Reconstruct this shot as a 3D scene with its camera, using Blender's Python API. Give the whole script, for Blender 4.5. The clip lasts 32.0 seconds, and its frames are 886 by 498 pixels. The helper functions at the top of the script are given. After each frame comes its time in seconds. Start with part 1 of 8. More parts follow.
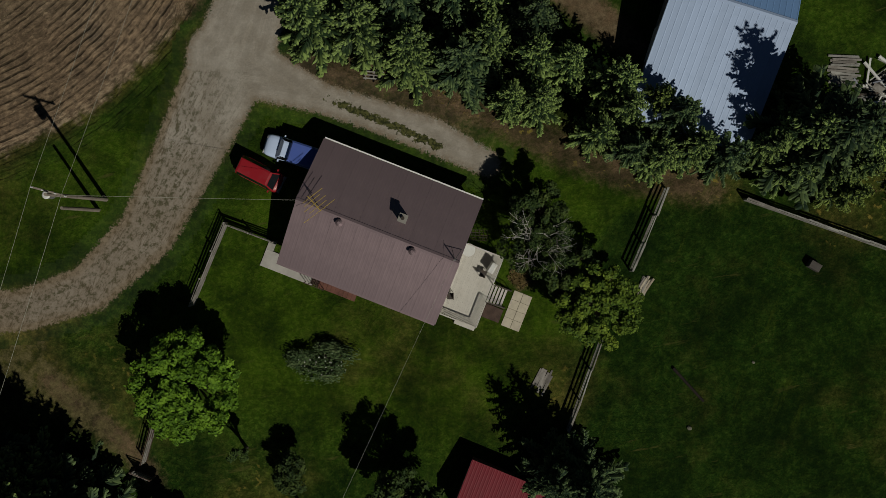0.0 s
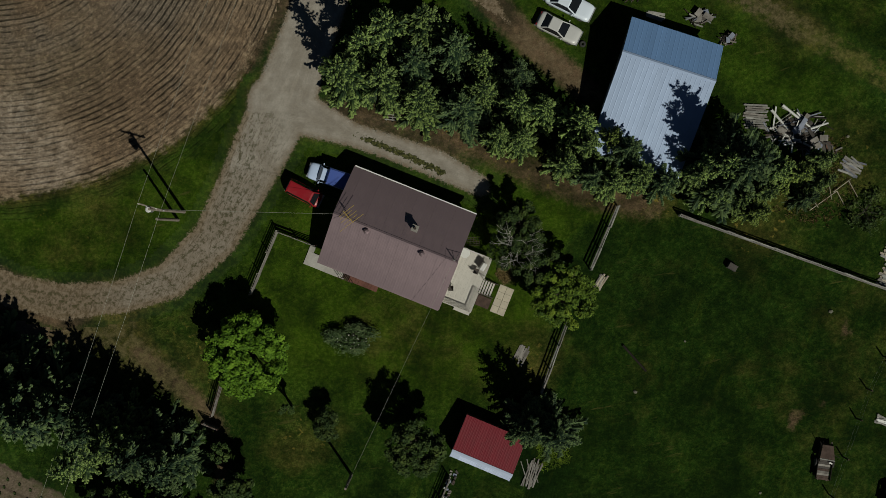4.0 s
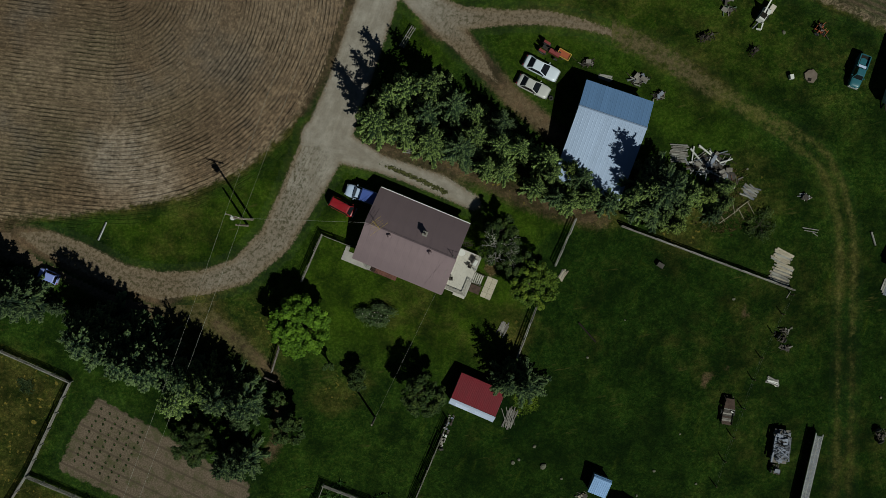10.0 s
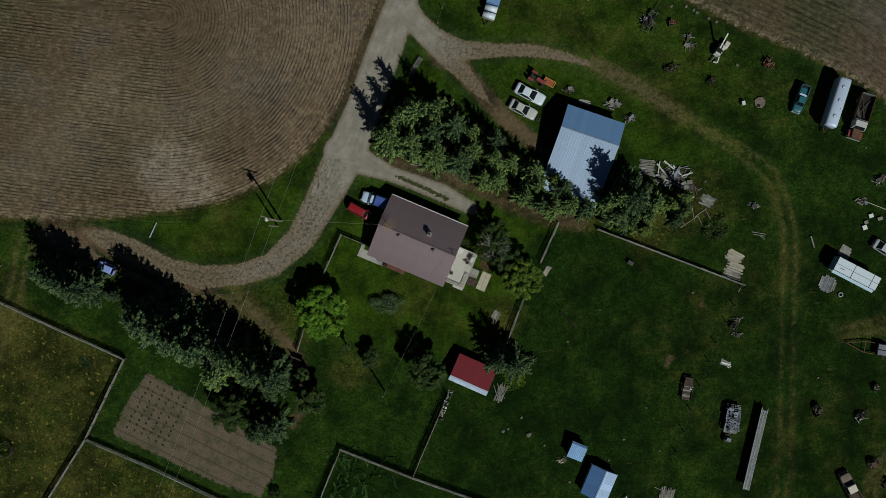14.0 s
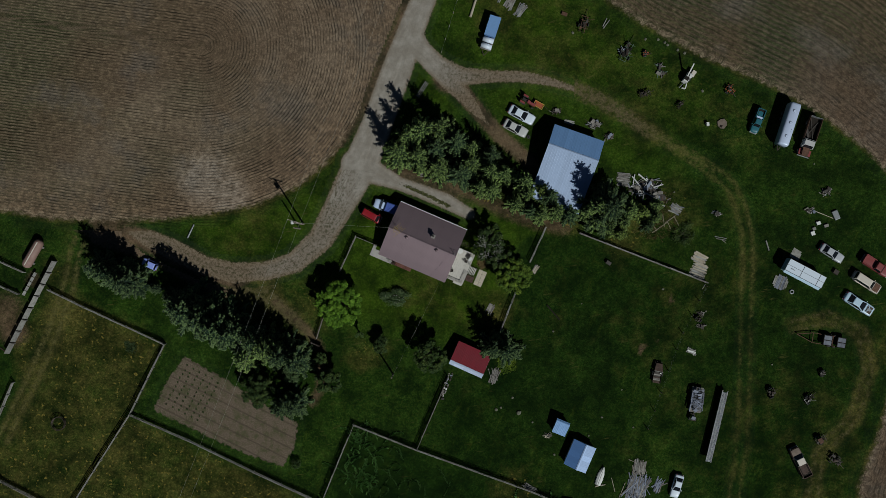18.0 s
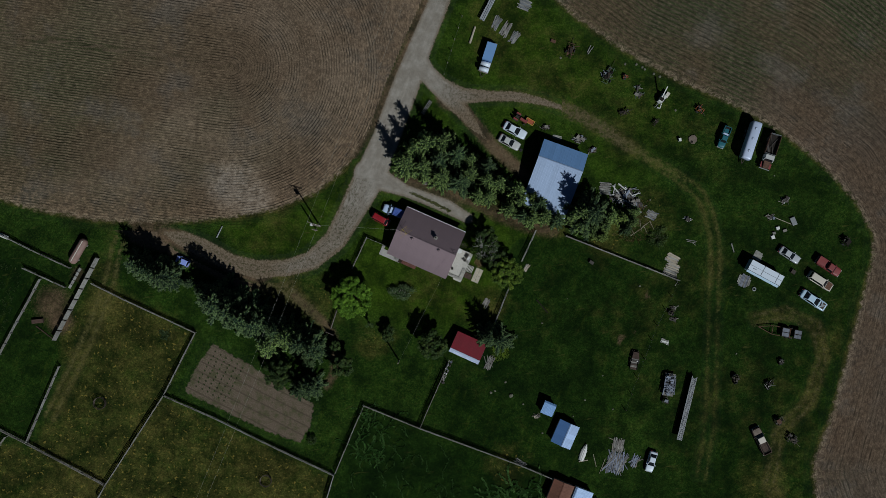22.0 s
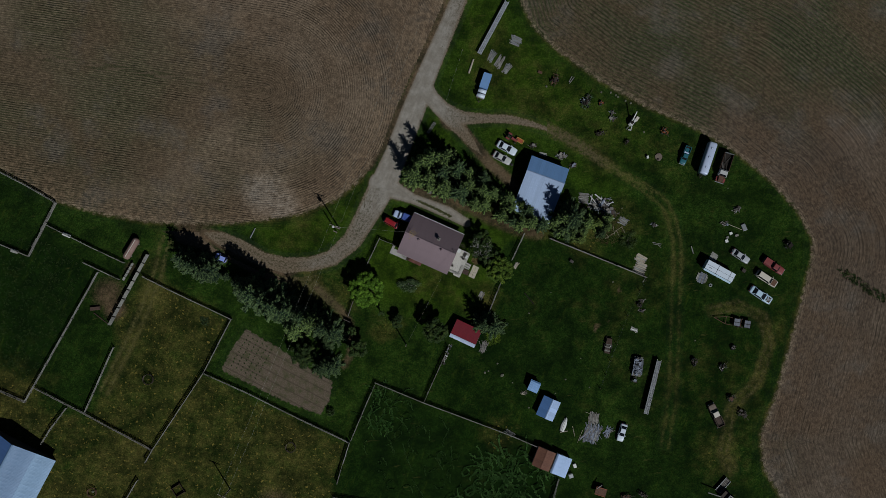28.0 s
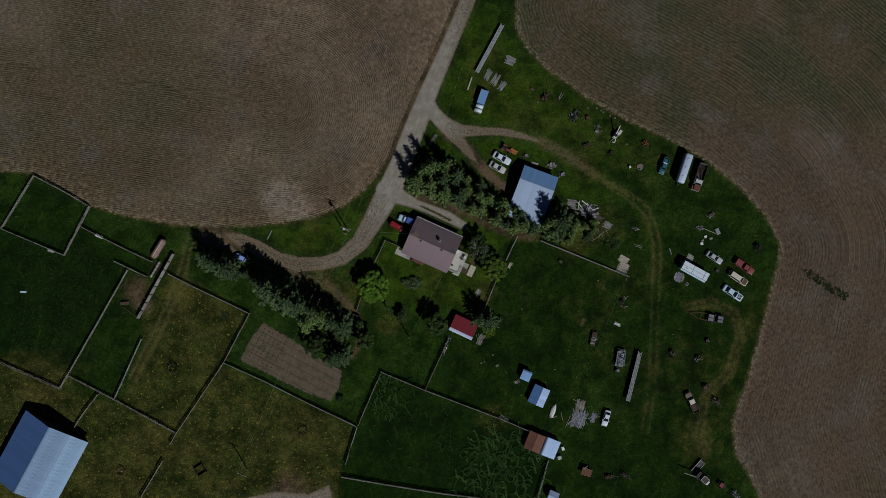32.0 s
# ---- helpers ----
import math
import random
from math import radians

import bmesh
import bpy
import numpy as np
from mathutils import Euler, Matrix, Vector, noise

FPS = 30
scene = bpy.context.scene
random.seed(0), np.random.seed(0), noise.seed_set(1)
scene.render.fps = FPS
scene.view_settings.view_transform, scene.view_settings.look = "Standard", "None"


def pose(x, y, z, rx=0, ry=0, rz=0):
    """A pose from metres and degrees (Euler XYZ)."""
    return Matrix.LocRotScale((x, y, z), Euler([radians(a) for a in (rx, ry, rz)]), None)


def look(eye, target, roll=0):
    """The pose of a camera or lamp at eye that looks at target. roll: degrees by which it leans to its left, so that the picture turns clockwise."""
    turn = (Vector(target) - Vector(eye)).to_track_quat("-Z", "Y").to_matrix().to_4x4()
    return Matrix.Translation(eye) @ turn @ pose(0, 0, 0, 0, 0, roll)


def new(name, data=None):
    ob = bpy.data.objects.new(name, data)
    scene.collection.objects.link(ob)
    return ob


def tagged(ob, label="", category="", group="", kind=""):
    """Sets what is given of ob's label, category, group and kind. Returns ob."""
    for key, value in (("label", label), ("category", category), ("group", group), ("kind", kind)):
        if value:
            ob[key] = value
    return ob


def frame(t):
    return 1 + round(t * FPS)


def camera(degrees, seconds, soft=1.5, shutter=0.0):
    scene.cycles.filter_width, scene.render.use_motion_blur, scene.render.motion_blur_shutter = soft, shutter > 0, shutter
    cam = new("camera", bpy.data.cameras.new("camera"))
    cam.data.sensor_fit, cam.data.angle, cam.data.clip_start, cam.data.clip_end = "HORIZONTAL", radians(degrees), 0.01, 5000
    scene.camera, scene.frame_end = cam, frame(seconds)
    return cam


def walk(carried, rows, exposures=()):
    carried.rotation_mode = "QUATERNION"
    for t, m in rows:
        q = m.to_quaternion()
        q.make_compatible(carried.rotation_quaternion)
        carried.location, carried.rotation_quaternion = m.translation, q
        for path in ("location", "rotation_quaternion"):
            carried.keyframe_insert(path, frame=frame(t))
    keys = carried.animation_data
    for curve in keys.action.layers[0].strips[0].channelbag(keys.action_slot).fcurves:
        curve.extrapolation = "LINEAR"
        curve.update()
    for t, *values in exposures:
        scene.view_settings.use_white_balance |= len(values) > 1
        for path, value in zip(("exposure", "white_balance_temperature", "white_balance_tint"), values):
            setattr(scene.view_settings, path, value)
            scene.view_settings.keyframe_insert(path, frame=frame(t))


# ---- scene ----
FOV = 52.0
cam = camera(FOV, 32.0, soft=0.75)
# seconds, x, y, z, then the turn about x, y and z: a drone that looks straight down and climbs 5 m/s
ROWS = [
    (0, -0.00, 0.00, 68.70, -1.213, 0.773, 0.000),
    (1, -0.02, 0.12, 73.67, -1.193, 0.745, 0.100),
    (2, -0.05, 0.25, 78.66, -1.167, 0.720, 0.197),
    (3, -0.07, 0.37, 83.65, -1.129, 0.699, 0.289),
    (4, -0.10, 0.50, 88.67, -1.076, 0.686, 0.375),
    (5, -0.13, 0.61, 93.71, -1.016, 0.679, 0.460),
    (6, -0.15, 0.70, 98.75, -0.957, 0.674, 0.549),
    (7, -0.16, 0.75, 103.79, -0.909, 0.670, 0.649),
    (8, -0.16, 0.75, 108.83, -0.879, 0.664, 0.763),
    (9, -0.15, 0.71, 113.86, -0.859, 0.656, 0.888),
    (10, -0.15, 0.63, 118.89, -0.837, 0.644, 1.016),
    (11, -0.17, 0.53, 123.90, -0.802, 0.628, 1.142),
    (12, -0.22, 0.40, 128.91, -0.744, 0.607, 1.261),
    (13, -0.30, 0.25, 133.91, -0.667, 0.579, 1.374),
    (14, -0.41, 0.08, 138.90, -0.573, 0.543, 1.480),
    (15, -0.56, -0.12, 143.88, -0.468, 0.496, 1.583),
    (16, -0.74, -0.35, 148.85, -0.354, 0.438, 1.683),
    (17, -0.96, -0.61, 153.80, -0.236, 0.370, 1.781),
    (18, -1.20, -0.91, 158.73, -0.113, 0.295, 1.875),
    (19, -1.46, -1.23, 163.63, 0.011, 0.214, 1.966),
    (20, -1.74, -1.59, 168.51, 0.136, 0.130, 2.053),
    (21, -2.04, -1.99, 173.36, 0.263, 0.044, 2.136),
    (22, -2.35, -2.44, 178.22, 0.393, -0.045, 2.216),
    (23, -2.69, -2.93, 183.10, 0.529, -0.137, 2.294),
    (24, -3.06, -3.48, 188.02, 0.672, -0.232, 2.368),
    (25, -3.45, -4.06, 192.96, 0.819, -0.329, 2.439),
    (26, -3.86, -4.67, 197.91, 0.967, -0.429, 2.505),
    (27, -4.28, -5.29, 202.87, 1.114, -0.530, 2.567),
    (28, -4.72, -5.90, 207.83, 1.256, -0.633, 2.624),
    (29, -5.17, -6.51, 212.78, 1.394, -0.736, 2.676),
    (30, -5.62, -7.11, 217.73, 1.529, -0.841, 2.725),
    (31, -6.08, -7.71, 222.67, 1.662, -0.945, 2.771),
    (32, -6.54, -8.31, 227.61, 1.794, -1.050, 2.817),]
walk(cam, [(t, pose(x, y, z, rx, ry, rz)) for t, x, y, z, rx, ry, rz in ROWS],
     exposures=[(0, -1.06, 6900, 4), (7, -0.81, 6650, -2), (13, -0.90, 6320, -3), (18, -0.98, 6060, 3), (23, -1.05, 5800, 4), (32, -1.17, 6000, 7)])

# ---- light: clear sky, sun in the south-east, 47 degrees up ----
SUN_EL = radians(47.5)
SUN_TO = Vector((0.569 * math.cos(SUN_EL), -0.822 * math.cos(SUN_EL), math.sin(SUN_EL))).normalized()
world = bpy.data.worlds.new("sky")
scene.world = world
world.use_nodes = True
_sky = world.node_tree.nodes.new("ShaderNodeTexSky")
_sky.sky_type = "NISHITA"
_sky.sun_disc = False
_sky.sun_elevation = SUN_EL
_sky.dust_density, _sky.ozone_density = 0.2, 5.0
_sky.sun_rotation = math.atan2(SUN_TO.x, SUN_TO.y)
_bg = world.node_tree.nodes["Background"]
world.node_tree.links.new(_sky.outputs[0], _bg.inputs[0])
_bg.inputs[1].default_value = 0.017
_sun = bpy.data.lights.new("sun", "SUN")
_sun.energy, _sun.angle, _sun.color = 4.65, radians(0.53), (1.0, 0.965, 0.915)
sun = new("sun", _sun)
sun.matrix_world = look(SUN_TO * 400, (0, 0, 0))


# ---- node helpers ----
class Nodes:
    """A short way to write a node material."""

    def __init__(self, name):
        self.mat = bpy.data.materials.new(name)
        self.mat.use_nodes = True
        self.t = self.mat.node_tree
        self.bsdf = self.t.nodes["Principled BSDF"]

    def put(self, socket, value):
        if isinstance(value, bpy.types.NodeSocket):
            self.t.links.new(value, socket)
        elif value is not None:
            if socket.type == "RGBA" and len(value) == 3:
                value = (*value, 1)
            socket.default_value = value

    def node(self, kind, out=0, **vals):
        n = self.t.nodes.new(kind)
        for k, v in vals.items():
            if k.startswith("i_"):
                key = k[2:].replace("_", " ")
                self.put(n.inputs[int(key)] if key.isdigit() else n.inputs[key], v)
            elif k == "operation":
                n.operation = v
            elif k == "data_type":
                n.data_type = v
            elif k == "attribute_name":
                n.attribute_name = v
            elif k == "feature":
                n.feature = v
            elif k == "blend_type":
                n.blend_type = v
        return n.outputs[out]

    def pos(self):
        return self.node("ShaderNodeNewGeometry", 0)

    def obj(self):
        return self.node("ShaderNodeTexCoord", 3)

    def rand(self):
        return self.node("ShaderNodeObjectInfo", 5)

    def attr(self, name):
        return self.node("ShaderNodeAttribute", 2, attribute_name=name)

    def noise(self, vec, scale, detail=4, rough=0.6, out=0):
        return self.node("ShaderNodeTexNoise", out, i_Vector=vec, i_Scale=scale, i_Detail=detail, i_Roughness=rough)

    def stretch(self, vec, x, y, z):
        n = self.t.nodes.new("ShaderNodeMapping")
        self.put(n.inputs[0], vec)
        n.inputs[3].default_value = (x, y, z)
        return n.outputs[0]

    def turn(self, vec, deg, x, y):
        """Plan coordinates turned and squeezed, for streaks."""
        n = self.t.nodes.new("ShaderNodeMapping")
        self.put(n.inputs[0], vec)
        n.inputs[2].default_value = (0, 0, radians(deg))
        return self.stretch(n.outputs[0], x, y, 1)

    def math(self, op, a, b=None, c=None):
        n = self.t.nodes.new("ShaderNodeMath")
        n.operation = op
        for i, v in enumerate((a, b, c)):
            self.put(n.inputs[i], v)
        return n.outputs[0]

    def step(self, v, lo, hi, to0=0.0, to1=1.0):
        n = self.t.nodes.new("ShaderNodeMapRange")
        n.interpolation_type = "SMOOTHSTEP"
        for i, q in enumerate((v, lo, hi, to0, to1)):
            self.put(n.inputs[i], q)
        return n.outputs[0]

    def mix(self, f, a, b, how="MIX"):
        n = self.t.nodes.new("ShaderNodeMix")
        n.data_type, n.blend_type = "RGBA", how
        self.put(n.inputs[0], f)
        self.put(n.inputs[6], a)
        self.put(n.inputs[7], b)
        return n.outputs[2]

    def scale(self, col, f):
        n = self.t.nodes.new("ShaderNodeVectorMath")
        n.operation = "SCALE"
        self.put(n.inputs[0], col)
        self.put(n.inputs[3], f)
        return n.outputs[0]

    def done(self, col, rough=0.9, metal=0.0, bump=None, strength=0.3, dist=0.05, spec=None):
        self.put(self.bsdf.inputs["Base Color"], col)
        self.put(self.bsdf.inputs["Roughness"], rough)
        self.put(self.bsdf.inputs["Metallic"], metal)
        if spec is not None:
            self.put(self.bsdf.inputs["Specular IOR Level"], spec)
        if bump is not None:
            b = self.t.nodes.new("ShaderNodeBump")
            b.inputs["Strength"].default_value = strength
            b.inputs["Distance"].default_value = dist
            self.put(b.inputs["Height"], bump)
            self.t.links.new(b.outputs[0], self.bsdf.inputs["Normal"])
        return self.mat


def surf(name, base, worn, scale=2.0, amount=0.6, rough=0.8, metal=0.0, fine=30.0, bump=0.25, dist=0.01, vary=0.12, spec=None):
    """A weathered surface: two colours mixed by coarse stains and fine grain, a little different from piece to piece."""
    n = Nodes(name)
    o = n.obj()
    coarse = n.step(n.noise(o, scale, 5, 0.65), 0.38, 0.68)
    grain = n.noise(o, fine, 3, 0.6)
    f = n.math("MULTIPLY", n.math("MULTIPLY_ADD", grain, 0.5, n.math("MULTIPLY", coarse, 0.75)), amount)
    col = n.mix(f, base, worn)
    col = n.scale(col, n.math("MULTIPLY_ADD", n.rand(), 2 * vary, 1 - vary))
    r = n.math("MULTIPLY_ADD", coarse, 0.15, rough - 0.05)
    return n.done(col, r, metal, grain, bump, dist, spec)


# ---- ground materials ----
def grass_colour(n, dry=0.0, worn=0.0, lush=0.0):
    p = n.pos()
    big = n.noise(p, 0.035, 3, 0.5)
    mid = n.noise(p, 0.3, 6, 0.68)
    fine = n.noise(p, 2.6, 4, 0.7)
    blade = n.noise(p, 6.5, 3, 0.75)
    green = n.mix(n.step(mid, 0.35, 0.7), (0.0122, 0.032, 0.0042), (0.0235, 0.052, 0.0065))
    green = n.mix(n.step(fine, 0.44, 0.64), green, (0.037, 0.067, 0.0095))
    deep = n.mix(n.step(fine, 0.45, 0.75), (0.0075, 0.021, 0.0032), (0.0155, 0.037, 0.0052))
    green = n.mix(lush, green, deep)
    fresh = n.mix(n.step(fine, 0.40, 0.72), (0.034, 0.068, 0.0042), (0.066, 0.105, 0.0095))
    green = n.mix(n.math("MULTIPLY", lush, -1.0), green, fresh)
    straw = n.mix(n.step(fine, 0.35, 0.7), (0.060, 0.060, 0.014), (0.136, 0.110, 0.031))
    d = n.math("ADD", dry, n.math("MULTIPLY", n.step(big, 0.45, 0.70), 0.30))
    f = n.math("MULTIPLY", n.step(n.math("ADD", d, n.math("MULTIPLY_ADD", mid, 1.5, -0.75)), 0.15, 1.0), 0.9)
    col = n.mix(f, green, straw)
    soil = n.mix(fine, (0.080, 0.052, 0.030), (0.175, 0.118, 0.072))
    w = n.step(n.math("ADD", worn, n.math("MULTIPLY_ADD", fine, 0.9, -0.45)), 0.35, 0.95)
    col = n.mix(w, col, soil)
    streak = n.noise(n.turn(p, 20, 0.75, 0.14), 1.0, 5, 0.7)
    cross = n.noise(n.turn(p, -62, 0.6, 0.16), 1.0, 5, 0.7)
    yellow = n.mix(fine, (0.032, 0.060, 0.006), (0.080, 0.106, 0.014))
    col = n.mix(n.step(streak, 0.56, 0.74, 0.0, 0.55), col, yellow)
    col = n.mix(n.step(cross, 0.58, 0.78, 0.0, 0.45), col, yellow)
    fleck = n.noise(p, 1.7, 5, 0.8)
    col = n.mix(n.step(fleck, 0.60, 0.74, 0.0, 0.55), col, yellow)
    tuft = n.noise(p, 1.0, 6, 0.8)
    mown = n.math("MINIMUM", n.math("MAXIMUM", n.math("MULTIPLY", lush, -1.0), 0.0), 1.0)
    rough = n.step(tuft, 0.30, 0.72, 0.52, 1.36)
    col = n.scale(col, n.math("MULTIPLY_ADD", mown, n.math("MULTIPLY", n.math("SUBTRACT", 1.0, rough), 0.6), rough))
    shade = n.noise(p, 0.17, 8, 0.72)
    col = n.mix(n.step(shade, 0.34, 0.64), n.scale(n.mix(0.5, col, (0.010, 0.030, 0.007)), 0.52), n.scale(col, 1.25))
    crisp = n.mix(n.step(blade, 0.38, 0.63), n.scale(col, 0.84), n.scale(col, 1.15))
    col = n.mix(n.math("MULTIPLY", mown, 0.6), crisp, col)
    h = n.math("ADD", n.math("MULTIPLY", fine, 0.7), n.math("MULTIPLY", blade, 0.5))
    return col, h


def ground_mat():
    n = Nodes("meadow_grass")
    col, h = grass_colour(n, n.attr("dry"), n.attr("worn"), n.attr("lush"))
    speck = n.noise(n.pos(), 1.3, 4, 0.6)
    hay = n.step(n.attr("dry"), 0.25, 0.65)
    col = n.mix(n.math("MULTIPLY", n.step(speck, 0.60, 0.67), hay), col, (0.200, 0.160, 0.036))
    lie = n.noise(n.turn(n.pos(), 78, 1.5, 0.22), 1.0, 4, 0.65)
    wisp = n.math("MULTIPLY", n.step(lie, 0.60, 0.70), n.step(n.noise(n.pos(), 0.16, 4, 0.65), 0.48, 0.60, 0.0, 0.55))
    col = n.mix(wisp, col, (0.094, 0.092, 0.026))
    return n.done(col, 1.0, 0, h, 1.0, 0.16, 0.05)


def gravel_mat():
    n = Nodes("packed_gravel")
    p = n.pos()
    e = n.attr("edge")
    rim = n.step(e, -0.75, 0.2)
    gcol, gh = grass_colour(n, n.math("MULTIPLY_ADD", rim, 0.3, n.attr("dry")), n.math("MULTIPLY_ADD", rim, 0.22, n.attr("worn")), n.attr("lush"))
    ruts = n.noise(p, 0.5, 5, 0.65)
    stone = n.noise(p, 7.0, 3, 0.7)
    patch = n.noise(p, 2.2, 5, 0.7)
    col = n.mix(n.step(ruts, 0.35, 0.7), (0.272, 0.240, 0.198), (0.372, 0.338, 0.292))
    col = n.mix(n.step(patch, 0.5, 0.85, 0.0, 0.3), col, (0.44, 0.405, 0.365))
    earth = n.mix(n.step(patch, 0.35, 0.7), (0.152, 0.112, 0.073), (0.245, 0.194, 0.140))
    col = n.mix(n.attr("dirt"), col, earth)
    lane = n.noise(n.node("ShaderNodeCombineXYZ", 0, i_0=n.math("MULTIPLY", e, 1.8), i_1=n.math("MULTIPLY", n.noise(p, 0.22, 3), 5.0)), 1.0, 5, 0.75)
    col = n.mix(n.step(lane, 0.40, 0.64), n.scale(col, 0.90), n.scale(col, 1.05))
    col = n.mix(n.math("MULTIPLY", n.step(n.math("ADD", patch, n.math("MULTIPLY_ADD", lane, 0.8, -0.4)), 0.50, 0.36), n.attr("weedy")), col, (0.060, 0.058, 0.024))
    col = n.mix(n.math("MULTIPLY", n.step(e, 0.9, 0.0), n.step(patch, 0.38, 0.56)), col, (0.20, 0.155, 0.105))
    mud = n.step(n.math("ADD", lane, n.math("MULTIPLY_ADD", n.noise(p, 0.8, 4), 0.8, -0.4)), 0.42, 0.56)
    clods = n.math("MULTIPLY", n.math("MULTIPLY", n.step(n.noise(n.turn(p, -62, 0.30, 1.25), 4.2, 5, 0.75), 0.50, 0.60), mud), n.attr("weedy"))
    brim = n.math("MULTIPLY", n.step(n.math("ADD", e, n.math("MULTIPLY_ADD", lane, 2.4, -1.2)), 1.25, 0.35), n.attr("weedy"))
    col = n.mix(n.math("MULTIPLY", brim, 0.75), col, n.mix(n.step(patch, 0.4, 0.65), (0.15, 0.108, 0.066), (0.27, 0.215, 0.15)))
    col = n.mix(clods, col, (0.095, 0.073, 0.044))
    strip = n.step(n.math("ADD", n.attr("strip"), n.math("MULTIPLY_ADD", patch, 2.6, -1.3)), 0.46, 0.60)
    col = n.mix(strip, col, n.mix(n.step(n.noise(p, 4.0, 3), 0.4, 0.6), (0.026, 0.030, 0.010), (0.090, 0.092, 0.030)))
    col = n.mix(n.step(stone, 0.3, 0.75), n.scale(col, 0.93), n.scale(col, 1.06))
    ragged = n.math("ADD", e, n.math("MULTIPLY_ADD", patch, 1.1, -0.55))
    f = n.math("MULTIPLY", n.step(n.math("ADD", ragged, n.math("MULTIPLY_ADD", stone, 0.8, -0.4)), 0.0, 0.28), n.step(e, -0.75, -0.3))
    return n.done(n.mix(f, gcol, col), 0.95, 0, n.math("ADD", stone, patch), 0.5, 0.05, 0.2)


def track_mat():
    n = Nodes("worn_grass_track")
    p = n.pos()
    e = n.attr("edge")
    gcol, gh = grass_colour(n, n.math("MULTIPLY_ADD", n.step(e, -0.7, 0.2), 0.25, n.attr("dry")), n.attr("worn"), n.attr("lush"))
    patch = n.noise(p, 1.1, 5, 0.75)
    stone = n.noise(p, 6.0, 3, 0.7)
    soil = n.mix(stone, (0.11, 0.076, 0.046), (0.21, 0.155, 0.105))
    soil = n.mix(n.attr("straw"), soil, n.mix(stone, (0.075, 0.082, 0.016), (0.165, 0.155, 0.046)))
    core = n.math("MINIMUM", e, 0.9)
    thin = n.math("MULTIPLY_ADD", n.attr("bare"), 2.2, n.math("MULTIPLY_ADD", patch, 6.5, -4.9))
    f = n.math("MULTIPLY", n.math("MULTIPLY", n.step(n.math("ADD", core, thin), -0.6, 1.3), n.math("MULTIPLY_ADD", n.attr("bare"), 0.4, 0.6)), n.step(e, -0.7, 0.25))
    soil = n.scale(soil, n.step(n.noise(p, 2.4, 5, 0.75), 0.3, 0.7, 0.6, 1.3))
    return n.done(n.mix(f, gcol, soil), 1.0, 0, n.math("ADD", gh, stone), 0.6, 0.08, 0.1)


